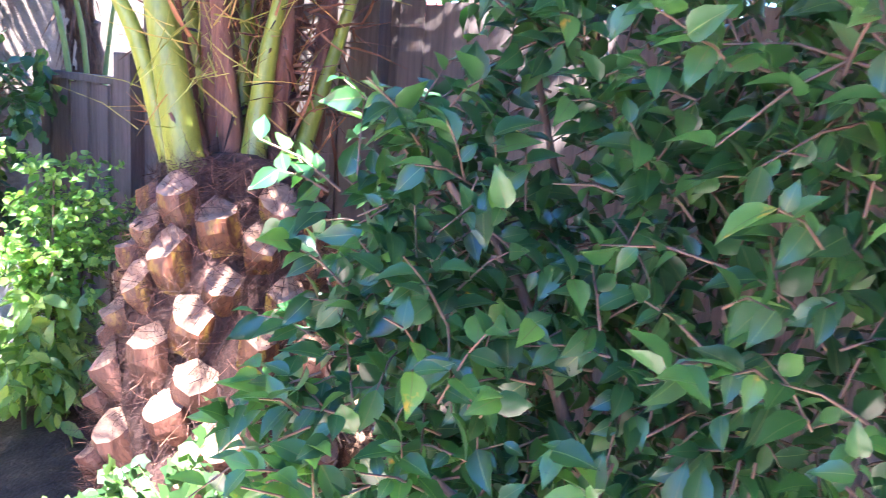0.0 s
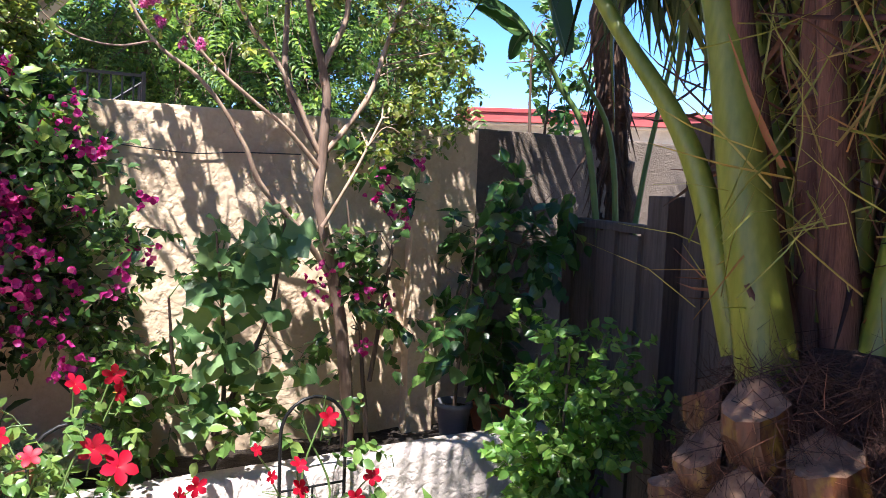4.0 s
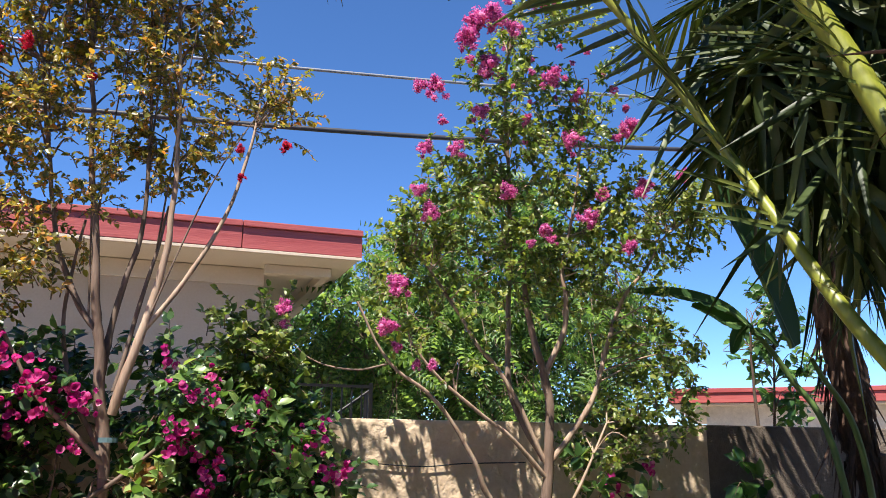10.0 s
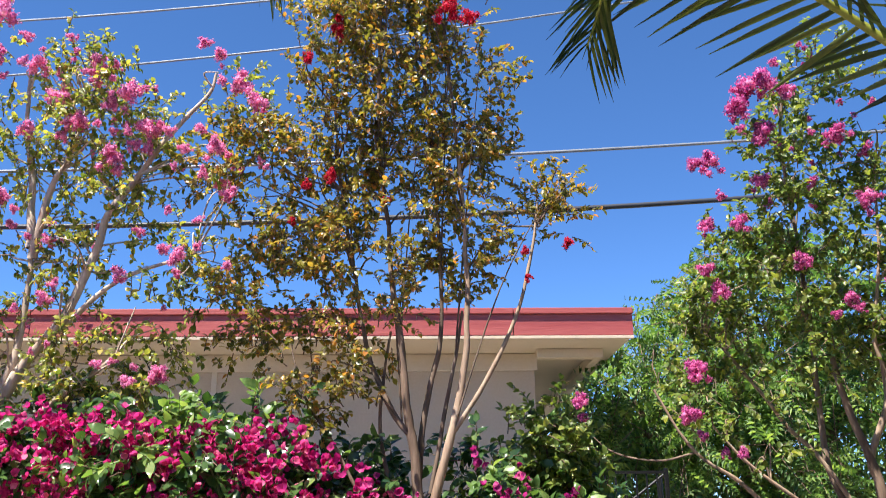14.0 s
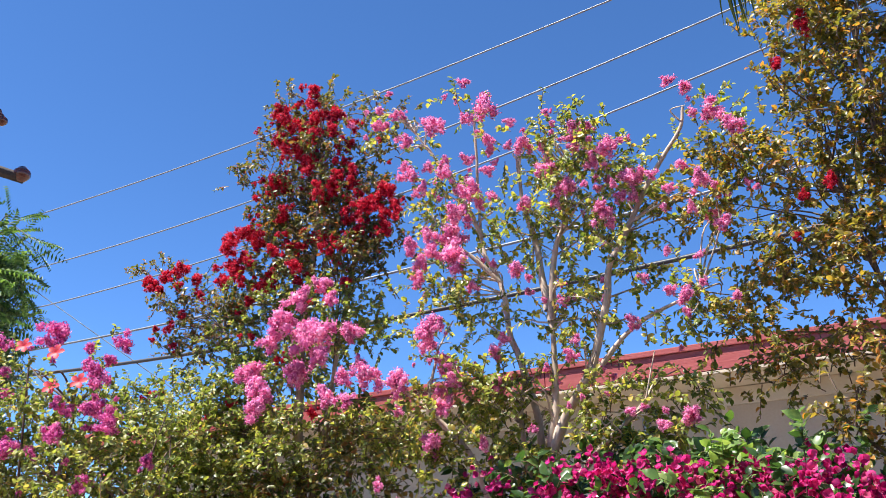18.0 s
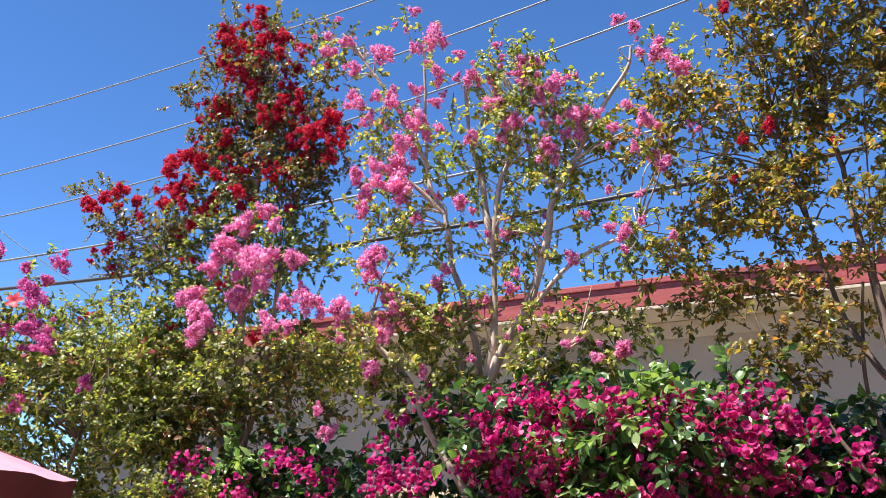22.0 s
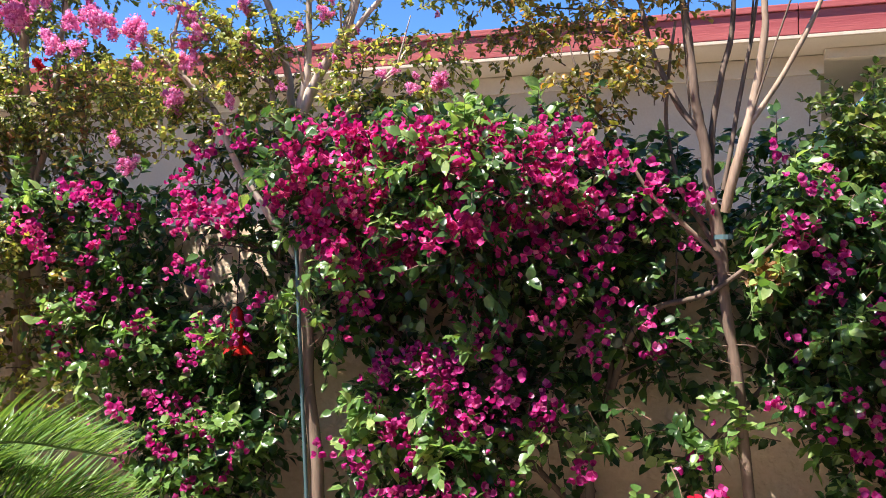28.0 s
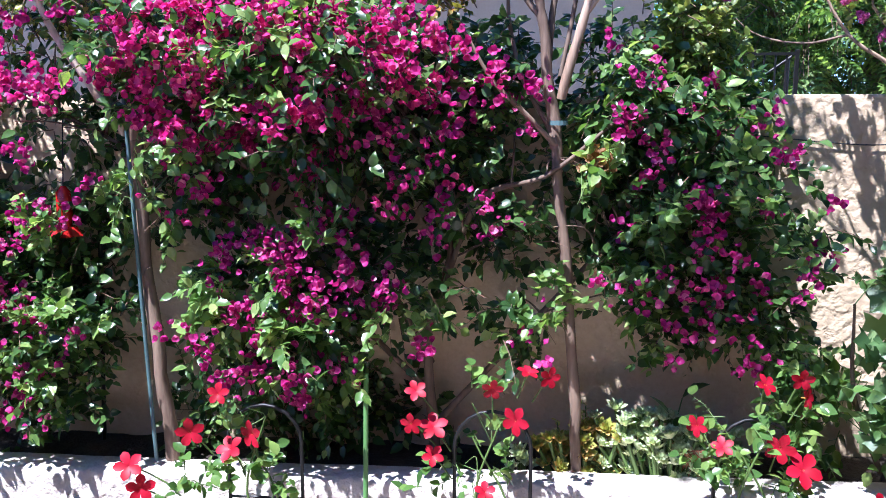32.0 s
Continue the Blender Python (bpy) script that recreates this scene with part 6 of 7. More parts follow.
FRONDS = [
    [(1.75, 1.05, 1.26), (1.74, 1.20, 1.67), (1.71, 1.45, 2.00), (1.65, 1.71, 2.43), (1.40, 1.88, 2.94), (1.02, 1.90, 3.24), (0.68, 1.88, 3.24), (0.57, 1.98, 3.02)],
    [(1.69, 0.90, 1.10), (1.73, 1.05, 1.61), (1.75, 1.16, 2.00), (1.74, 1.30, 2.40), (1.58, 1.45, 2.88), (1.10, 1.60, 3.36), (0.40, 1.68, 3.66), (0.00, 1.72, 3.58), (-0.20, 1.76, 3.36), (-0.29, 1.77, 3.16)],
    [(1.85, 0.82, 1.24), (1.93, 0.82, 1.62), (2.02, 0.79, 1.98), (2.10, 0.70, 2.60), (2.10, 0.48, 3.10), (1.90, 0.20, 3.40)],
    [(1.97, 0.76, 1.18), (2.14, 0.73, 1.57), (2.40, 0.65, 2.20), (2.80, 0.50, 2.70), (3.20, 0.30, 2.70)],
    [(1.90, 0.90, 1.28), (2.02, 1.00, 1.90), (2.12, 1.20, 2.50), (2.15, 1.55, 3.00), (2.05, 2.00, 3.25), (1.85, 2.40, 3.15)],
    [(1.86, 0.98, 1.30), (1.98, 1.22, 1.90), (2.10, 1.50, 2.40), (2.30, 1.80, 2.75), (2.58, 2.10, 2.80), (2.80, 2.35, 2.55)],
    [(1.95, 1.0, 1.3), (2.1, 1.4, 2.2), (2.3, 1.9, 2.9), (2.5, 2.4, 3.2), (2.7, 2.9, 3.0)],
    [(2.0, 1.0, 1.3), (2.3, 1.3, 2.2), (2.7, 1.7, 2.8), (3.1, 2.1, 3.0), (3.4, 2.5, 2.8)],
    [(1.84, 0.92, 1.34), (1.90, 0.98, 2.00), (1.95, 1.15, 2.70), (1.90, 1.40, 3.25), (1.65, 1.70, 3.55), (1.35, 1.95, 3.50)],
]
# Fronds out of view over the camera's side, added to shade trunk and camellia.
for k in range(13):
    a = 3.5 + k * 0.11
    far, high = 1.1 + 0.2 * (k % 3), 3.0 + 0.2 * (k % 4)
    d = Vector((math.cos(a), math.sin(a), 0))
    base = Vector((1.98, 0.98, 1.25)) + d * 0.04
    FRONDS.append([tuple(base), tuple(base + Vector((0.02, 0.03, 0.9))), tuple(base + d * 0.40 * far + Vector((0, 0, high - 1.2))), tuple(base + d * 0.85 * far + Vector((0, 0, high - 1.1))), tuple(base + d * 1.3 * far + Vector((0, 0, high - 1.4)))])
# Longer unseen fronds, added to shade the agave, the tub and the soil.
for a, far, high in ((3.30, 1.5, 3.4), (3.42, 1.7, 3.3), (3.54, 1.55, 3.5)):
    d = Vector((math.cos(a), math.sin(a), 0))
    base = Vector((1.96, 0.95, 1.25))
    FRONDS.append([tuple(base), tuple(base + Vector((0.02, 0.0, 0.9))), tuple(base + d * 0.40 * far + Vector((0, 0, high - 1.3))), tuple(base + d * 0.85 * far + Vector((0, 0, high - 1.2))), tuple(base + d * 1.3 * far + Vector((0, 0, high - 1.6)))])
for a, far in ((0.95, 0.8), (1.3, 1.0), (1.62, 0.9)):
    d = Vector((math.cos(a), math.sin(a), 0))
    base = Vector((1.98, 1.02, 1.3))
    FRONDS.append([tuple(base), tuple(base + d * 0.15 + Vector((0, 0, 0.7))), tuple(base + d * 0.5 * far + Vector((0, 0, 1.35))), tuple(base + d * 0.9 * far + Vector((0, 0, 1.55))), tuple(base + d * 1.3 * far + Vector((0, 0, 1.3)))])
for i, points in enumerate(FRONDS):
    frond(points, (0.036, 0.064, 0.045, 0.040, 0.034, 0.034, 0.032, 0.022)[min(i, 7)], 62, 0.38 if i < 2 else 0.46, 0.36, 0.35 + 0.12 * (i % 3))
for i, (x, y, tx, ty) in enumerate(((1.80, 0.98, 1.72, 1.14), (1.86, 0.96, 1.86, 1.04), (1.90, 0.92, 1.98, 1.05), (1.84, 0.88, 1.80, 0.98), (1.93, 0.80, 2.06, 0.82), (2.02, 0.95, 2.10, 1.05), (2.05, 0.85, 2.2, 0.9), (1.95, 1.05, 2.02, 1.25), (2.1, 0.78, 2.3, 0.8))):
    line = np.array([(x, y, 1.25), ((x + tx) / 2 + 0.01, (y + ty) / 2, 1.7), (tx, ty, 2.25)]) - np.array(PALM)
    part("dry_sheath", mesh_of("dry_sheath", *tube_data([(smooth_line(line, 6), (0.040, 0.032, 0.012))], 7, 0.08)), SHEATH, palm)
n = 240
base = np.stack([1.84 + rng.normal(size=n) * 0.13, 0.93 + rng.normal(size=n) * 0.10, 1.35 + 0.7 * rng.random(n)], 1)
scatter("dry_fringe", blade([0, 0.5, 1], [0.009, 0.008, 0.002], 0.3, 0.25), base - np.array(PALM), rng.normal(size=(n, 3)) * 0.7 + np.array([0, 0, 0.8]), rng.normal(size=(n, 3)), 0.10 + 0.20 * rng.random(n), leafy("dry yellow strip", [(0.0, (0.22, 0.24, 0.04)), (0.6, (0.36, 0.32, 0.07)), (1.0, (0.34, 0.14, 0.04))], 0.6, 0.2), palm, kind="stuff")

n = 1500
base = np.stack([2.08 + rng.normal(size=n) * 0.12, 0.98 + rng.normal(size=n) * 0.14, 1.30 + 1.3 * rng.random(n)], 1)
scatter("dead_thatch", blade([0, 0.3, 0.6, 1], [0.020, 0.026, 0.018, 0.003], 0.3, 0.35), base - np.array(PALM), rng.normal(size=(n, 3)) + np.array([0, 0, -0.4]), rng.normal(size=(n, 3)), 0.10 + 0.17 * rng.random(n), leafy("dead frond", [(0.0, (0.03, 0.014, 0.01)), (0.6, (0.15, 0.055, 0.028)), (0.9, (0.32, 0.13, 0.055)), (1.0, (0.16, 0.18, 0.03))], 0.6, 0.1), palm, kind="stuff")

# Crowded hanging leaflets of the inner fronds, kept right of the foremost stalk in the camera's view.
n = 1500
base = np.stack([1.72 + 0.9 * rng.random(n), 1.2 + 0.8 * rng.random(n), 2.35 + 0.7 * rng.random(n)], 1)
base = np.vstack([base, np.stack([1.9 + 0.9 * rng.random(700), 1.5 + 0.8 * rng.random(700), 2.85 + 0.4 * rng.random(700)], 1)])
eye = np.array((0.0, 0.0, 1.7))
facing = np.cross(np.array((1.73, 1.45, 2.0)) - eye, np.array((1.44, 1.90, 2.94)) - eye)
beyond = (base - eye) @ facing
base = base[(beyond * np.sign((np.array((2.3, 1.2, 2.4)) - eye) @ facing) > 0.30) & (base[:, 2] < 1.3 + 1.05 * np.hypot(base[:, 0], base[:, 1]) - 0.35)]
n = len(base)
scatter("leaflet_mass", blade([0, 0.3, 0.6, 1], [0.022, 0.030, 0.024, 0.002], 0.3, 0.15), base - np.array(PALM), rng.normal(size=(n, 3)) * 0.35 + np.array([0.3, -0.15, -0.6]), rng.normal(size=(n, 3)), 0.35 + 0.3 * rng.random(n), LEAF_PALM, palm, kind="stuff")

# ---- behind the fence: a shaggy palm trunk and bird-of-paradise leaves ----
DRY_BARK = surface("dry palm bark", (0.03, 0.018, 0.012), (0.14, 0.075, 0.045), 12.0, 0.9, 0.8, 60.0, 0.01, 0.0, (5, 5, 0.8))
shaggy = thing("shaggy_palm_trunk", "brown shaggy palm trunk behind the fence", "palm tree", (3.12, 2.72, 0))
part("trunk", mesh_of("trunk", *tube_data([(smooth_line([(-0.05, 0, 0), (-0.08, 0, 1.4), (-0.13, 0.04, 1.75), (-0.13, 0.04, 1.96), (-0.20, 0.04, 2.3), (-0.22, 0.05, 2.9)], 12), (0.065, 0.07, 0.072, 0.06))], 14, 0.10)), DRY_BARK, shaggy)
n = 260
z = 0.9 + 1.4 * rng.random(n)
a = rng.random(n) * 6.28
place = np.stack([-0.02 - 0.075 * z + 0.075 * np.cos(a), 0.03 + 0.075 * np.sin(a), z], 1)
scatter("shaggy_bark", blade([0, 0.5, 1], [0.05, 0.045, 0.01], 0.3, -0.1), place, np.stack([np.cos(a) * 0.1, np.sin(a) * 0.1, -1 + 0 * a], 1) + rng.normal(size=(n, 3)) * 0.10, np.stack([np.cos(a), np.sin(a), 0 * a], 1), 0.10 + 0.12 * rng.random(n), DRY_BARK, shaggy, kind="stuff")


def big_leaf(owner, line, wide, name="leaf_blade"):
    """A long paddle leaf with a midrib, torn along one side."""
    line = smooth_line(line, 6) - np.array(owner.location)
    n = len(line)
    s = np.linspace(0, 1, n)
    w = wide * np.sin(np.clip(s * 0.93 + 0.05, 0, 1) * np.pi) ** 0.55
    way = unit(np.gradient(line, axis=0))
    side = unit(np.cross(way, np.array([0.2, -0.8, 0.5])))
    up = np.cross(side, way)
    tear = 1 - 0.35 * (rng.random(n) < 0.25)
    verts = np.concatenate([line, line + side * w[:, None] + up * (0.3 * w)[:, None], line - side * (w * tear)[:, None] + up * (0.3 * w)[:, None]])
    faces = [(i, i + 1, n + i + 1, n + i) for i in range(n - 1)] + [(i, 2 * n + i, 2 * n + i + 1, i + 1) for i in range(n - 1)]
    leaf = part(name, mesh_of(name, verts, np.array(faces)), LEAF_BIRD, owner)
    part("midrib", mesh_of("midrib", *tube_data([(line - up * 0.004, (0.012, 0.003))], 5)), GREEN_STEM, leaf)


bird = thing("bird_of_paradise", "giant bird-of-paradise with broad blue-green leaves", "plant", (2.95, 2.62, 0))
for stalk in ([(2.95, 2.62, 0), (2.82, 2.68, 1.6), (2.66, 2.75, 2.01), (2.49, 2.74, 2.19)], [(2.95, 2.62, 0), (2.85, 2.58, 1.6), (2.56, 2.5, 2.04)], [(2.95, 2.62, 0), (3.0, 2.6, 1.4), (3.1, 2.5, 2.3)]):
    part("stalk", mesh_of("stalk", *tube_data([(smooth_line(np.array(stalk) - np.array((2.95, 2.62, 0)), 8), (0.018, 0.009))], 8)), GREEN_STEM, bird)
big_leaf(bird, [(2.50, 2.74, 2.18), (2.40, 2.75, 2.25), (2.29, 2.75, 2.28), (2.15, 2.75, 2.30), (1.96, 2.75, 2.30)], 0.038)
big_leaf(bird, [(2.46, 2.74, 2.20), (2.38, 2.74, 2.20), (2.31, 2.74, 2.23), (2.22, 2.74, 2.26)], 0.045)
big_leaf(bird, [(2.47, 2.74, 2.20), (2.44, 2.74, 2.17), (2.41, 2.74, 2.13), (2.39, 2.74, 2.08)], 0.035)
big_leaf(bird, [(2.50, 2.74, 2.17), (2.56, 2.74, 2.16), (2.62, 2.74, 2.12)], 0.03)
big_leaf(bird, [(2.48, 2.5, 2.08), (2.40, 2.5, 2.26), (2.29, 2.5, 2.48), (2.13, 2.5, 2.74)], 0.12)
big_leaf(bird, [(3.1, 2.5, 2.3), (3.1, 2.5, 2.7), (3.0, 2.4, 3.1)], 0.14)

small_tree = thing("dark_shrub", "dark shrub with small stiff leaves behind the end wall", "shrub", (3.17, 3.5, 0))
SHRUB_BEHIND = [(3.17, 2.39, 0.12, 0.11), (3.09, 2.28, 0.08, 0.07), (3.24, 2.31, 0.11, 0.11), (3.05, 2.45, 0.05, 0.04), (3.22, 2.09, 0.12, 0.2)]
behind_lines = [[(3.17, 3.5, 0), (3.17, 3.48, 1.5), (3.17, 3.42, 2.2)], [(3.17, 3.5, 1.2), (3.07, 3.46, 1.9), (3.02, 3.4, 2.3)]]
for line in behind_lines:
    limb("stem", small_tree, line, 0.014, 0.004, DARK_BARK)
branchlets(small_tree, behind_lines, SHRUB_BEHIND, 3.42, 0.2, 40, DARK_BARK, 0.003)
crown(small_tree, SHRUB_BEHIND, 3.42, 0.2, 75, 7, 0.11, 0.05, OVAL, LEAF_DARK, rise=0.4)

# ---- the camellia close by ----
camellia = thing("camellia", "dense camellia bush with glossy serrated dark green leaves", "shrub", (1.25, -0.55, 0))
cam_lines = [[(1.25, -0.55, 0), (1.2, -0.5, 0.7), (1.1, -0.35, 1.2), (1.0, -0.2, 1.45)], [(1.25, -0.55, 0), (1.25, -0.6, 0.8), (1.15, -0.75, 1.4), (1.1, -0.85, 1.9)],
             [(1.25, -0.55, 0.2), (1.05, -0.45, 0.7), (0.85, -0.3, 0.95)], [(1.25, -0.55, 0.3), (1.4, -0.4, 1.0), (1.35, -0.25, 1.6)], [(1.25, -0.55, 0.5), (1.4, -0.7, 1.2), (1.3, -0.7, 1.9)]]
for line in cam_lines:
    limb("stem", camellia, line, 0.020, 0.006, DARK_BARK)
bush = np.array([(1.02, -0.10, 1.33, 0.22), (1.20, -0.32, 1.42, 0.32), (0.92, -0.18, 1.05, 0.24), (0.98, -0.42, 0.98, 0.28), (0.80, -0.12, 0.86, 0.20), (1.35, -0.45, 1.75, 0.35), (1.05, -0.72, 1.25, 0.30), (1.15, -0.80, 1.70, 0.34), (1.25, -0.1, 1.1, 0.3), (1.2, -0.5, 0.6, 0.4), (0.95, -0.95, 1.55, 0.22), (0.92, -0.85, 1.05, 0.25)])
where_shift = np.array((0.07, -0.03, 0.0))
n = 1100
k = rng.choice(len(bush), n, p=bush[:, 3] ** 2 / (bush[:, 3] ** 2).sum())
d = unit(rng.normal(size=(n, 3)))
where = bush[k, :3] + where_shift + d * (bush[k, 3] * (0.35 + 0.65 * rng.random(n)) ** 0.5)[:, None]
lines, place, way, up, sizes = sprays(where, d, 7, 0.15, 0.063, 0.15, 0.2, 0.9)
keep = np.ones(len(place), bool)
for eye in PATH:
    keep &= np.linalg.norm(place - np.array(eye[1:4]), axis=1) > 0.62
o = np.array(camellia.location)
scatter("foliage", blade([0, 0.15, 0.35, 0.6, 0.82, 1], [0.02, 0.20, 0.29, 0.25, 0.10, 0.0], 0.20, 0.34), (place - o)[keep], way[keep], up[keep], sizes[keep], LEAF_CAMELLIA, camellia, kind="stuff")
rib, ribs = blade([0, 0.15, 0.35, 0.6, 0.82, 1], [0.012, 0.014, 0.012, 0.009, 0.006, 0.002], 0.0, 0.34)
scatter("leaf_midrib", (rib + np.array((0, 0, 0.012)), ribs), (place - o)[keep], way[keep], up[keep], sizes[keep], GREEN_STEM, camellia, kind="stuff")
tagged(tubes("twig_growth", [(line - o, (0.003, 0.0015)) for line, _ in lines if min(np.linalg.norm(line[0] - np.array(e[1:4])) for e in PATH) > 0.7], TWIG, camellia, sides=4), kind="stuff")
lowshrub = thing("low_shrub", "low green shrub with lobed leaves at the palm's foot", "shrub", (1.05, 0.42, 0))
for line in ([(1.05, 0.42, 0), (1.0, 0.45, 0.4), (0.92, 0.48, 0.62)], [(1.05, 0.42, 0), (1.1, 0.4, 0.35), (1.05, 0.32, 0.6)]):
    limb("stem", lowshrub, line, 0.010, 0.004, DARK_BARK)
n = 130
d = unit(rng.normal(size=(n, 3)))
where = np.array((1.0, 0.42, 0.46)) + d * np.array((0.28, 0.24, 0.17)) * (0.4 + 0.6 * rng.random(n))[:, None] ** 0.5
lines, place, way, up, sizes = sprays(where, d, 6, 0.12, 0.056, 0.1, 0.5, 0.9)
o = np.array(lowshrub.location)
scatter("foliage", LOBED, place - o, way, up, sizes, LEAF_LOW_SHADED, lowshrub, kind="stuff")
tagged(tubes("twig_growth", [(line - o, r) for line, r in lines], GREEN_STEM, lowshrub, sides=3), kind="stuff")

n = 16
d = unit(rng.normal(size=(n, 3)))
where = np.array((0.98, 0.46, 0.52)) + d * np.array((0.26, 0.22, 0.12))
scatter("dry_leaf", LOBED, where - o, rng.normal(size=(n, 3)), np.tile((0.0, -0.4, 1.0), (n, 1)) + rng.normal(size=(n, 3)) * 0.4, 0.06 + 0.03 * rng.random(n), leafy("dry tan leaf", [(0.0, (0.30, 0.13, 0.05)), (1.0, (0.52, 0.32, 0.16))], 0.6, 0.2), lowshrub, "withered tan leaf", kind="stuff")

# ---- small plants on the ground ----
def agave(at, count, long):
    plant = thing("agave", "blue-grey agave rosette with stiff pointed leaves", "plant", at)
    shape = blade([0, 0.25, 0.6, 0.9, 1], [0.09, 0.125, 0.10, 0.035, 0.0], 0.40, -0.10)
    for k in range(count):
        a, lift = k * 2.4 + 0.6, 0.30 + 1.0 * k / count
        way = (math.cos(a) * math.cos(lift), math.sin(a) * math.cos(lift), math.sin(lift))
        part("leaf", mesh_of("leaf", *scatter_data(shape, [(0, 0, 0.02)], [way], [(0, 0, 1)], [long * (1 - 0.25 * k / count)])), LEAF_AGAVE, plant)


agave((1.10, 1.56, 0.0), 12, 0.40)
tub = pot("planter_tub", "round grey plastic tub of soil beside the agave", (1.15, 1.26, 0.0), 0.105, 0.13, 0.17, GREY_PLASTIC)
pot("black_pot", "small black plastic pot beside the agave", (0.93, 1.44, 0.0), 0.08, 0.10, 0.13, plain("black plastic", (0.02, 0.02, 0.022), 0.4))
coil = np.linspace(0, 9 * math.pi, 90)
tagged(tubes("dry_root_coil", [(np.stack([1.15 + 0.045 * np.cos(coil) * (1 + 0.3 * np.sin(1.7 * coil)), 1.25 + 0.03 * np.sin(coil * 1.1), 0.150 + 0.016 * np.abs(np.sin(0.37 * coil))], 1), (0.0025, 0.0025))], LEAF_GREY, sides=5), "coil of pale dry roots on the tub soil", "roots")
# Only the edge by the soil is in view; the rest is added to bounce light.
for x0, x1, y1 in ((-0.9, 0.84, 1.9), (-7.0, -0.903, 0.9)):
    tagged(part("patio", boxed(x0, -2.15, -0.05, x1, y1, 0.05, bevel=0.012), PAVER), "pale pinkish concrete patio slab, widened unseen to bounce light", "paving", kind="structure")


def tuft(name, label, at, count, long, leaf, shape, spread=0.9, lift=0.9, stem=GREEN_STEM, width=0.12, leaves=14):
    """A plant of many leafy upright stems."""
    plant = thing(name, label, "plant", at)
    places, ways, ups, sizes, lines = [], [], [], [], []
    for _ in range(count):
        a, s = rng.random() * 6.28, rng.random() ** 0.5
        root = np.array([math.cos(a) * s * width, math.sin(a) * s * width, 0])
        tip = root + np.array([math.cos(a) * s * spread, math.sin(a) * s * spread, lift]) * long * (0.6 + 0.6 * rng.random())
        line = smooth_line([root, (root + tip) / 2 + np.array([0, 0, 0.05]) * long, tip], 5)
        lines.append((line, (0.004, 0.002)))
        for t in np.linspace(0.3, 1.0, leaves):
            p = np.array([np.interp(t, np.linspace(0, 1, len(line)), line[:, k]) for k in range(3)])
            b = rng.random() * 6.28
            places.append(p)
            ways.append((math.cos(b), math.sin(b), 0.5 + 0.5 * t))
            ups.append((rng.normal() * 0.3, rng.normal() * 0.3, 1))
            sizes.append(leaf[1] * (0.7 + 0.6 * rng.random()))
    scatter("leaf_mass", shape, places, ways, ups, sizes, leaf[0], plant, kind="stuff")
    tagged(tubes("stem_growth", lines, stem, plant, sides=4), kind="stuff")
    return plant


for x, y, n in ((1.02, 2.22, 26), (1.28, 2.24, 26), (1.42, 2.20, 18)):
    tuft("grey_leaved_plant", "grey-green upright stems with short leaves", (x, y, 0), n, 0.32, (LEAF_GREY, 0.030), OVAL, 0.45, 1.0, leaves=26)
for x, y in ((1.62, 2.22), (1.80, 2.18), (1.50, 2.05)):
    tuft("low_bedding_plant", "low yellow-green bedding plant with rounded leaves", (x, y, 0), 22, 0.13, (LEAF_LIGHT, 0.042), OVAL, 1.0, 0.9)
tuft("grass_clump", "thin dry grass clump", (0.85, 2.1, 0), 40, 0.35, (LEAF_GREY, 0.10), STRAP, 0.9, 0.7, leaves=3)


def rosettes(name, label, at, spots, leaf, size, category="succulent"):
    plant = thing(name, label, category, at)
    for dx, dy, dz, s in spots:
        n = 26
        a = np.arange(n) * 2.4
        lift = 0.15 + 1.1 * np.arange(n) / n
        way = np.stack([np.cos(a) * np.cos(lift), np.sin(a) * np.cos(lift), np.sin(lift)], 1)
        rosette = part("rosette", mesh_of("rosette", *scatter_data(THICK, np.zeros((n, 3)), way, np.tile((0, 0, 1.0), (n, 1)), s * size * (1 - 0.5 * np.arange(n) / n))), leaf, plant,
             at=Matrix.Translation((dx, dy, dz)) @ Euler((rng.normal() * 0.35 + 0.35, rng.normal() * 0.35, 0)).to_matrix().to_4x4())
        tagged(rosette, kind="stuff")
    lines = [(np.array([(0.6 * dx, 0.6 * dy, 0.0), (dx, dy, dz)]), (0.008, 0.006)) for dx, dy, dz, _ in spots]
    tagged(tubes("stem_growth", lines, GREEN_STEM, plant, sides=5), kind="stuff")
    return plant


def cluster(n, wide, deep, high, low=0.0):
    return [(rng.normal() * wide, rng.normal() * deep, low + high * rng.random(), 0.75 + 0.5 * rng.random()) for _ in range(n)]


rosettes("pale_succulent", "silvery green succulent rosettes crowded on the bed", (0.51, 2.68, 0.545), cluster(120, 0.095, 0.032, 0.19, 0.04), LEAF_SILVER, 0.036)
pot("terracotta_pot", "terracotta pot half hidden by succulents", (0.60, 2.70, 0.54), 0.05, 0.07, 0.15, TERRACOTTA)
rosettes("yellow_succulent", "yellow-green succulent with reddish tips", (0.24, 2.70, 0.545), cluster(70, 0.075, 0.03, 0.16, 0.02), LEAF_YELLOW, 0.037)
rosettes("small_succulent", "small pale succulent rosettes by the wall's edge", (0.06, 2.70, 0.545), cluster(6, 0.03, 0.02, 0.07, 0.02), LEAF_SILVER, 0.04)
tuft("flowering_succulent", "upright reddish succulent flower stalks", (0.27, 2.74, 0.545), 5, 0.26, (LEAF_YELLOW, 0.022), OVAL, 0.15, 1.0, leaves=10)
tuft("broad_leaved_plant", "small plant with upright green leaves", (0.45, 2.80, 0.545), 5, 0.22, (LEAF_DARK, 0.10), BROAD, 0.3, 1.0, leaves=2)

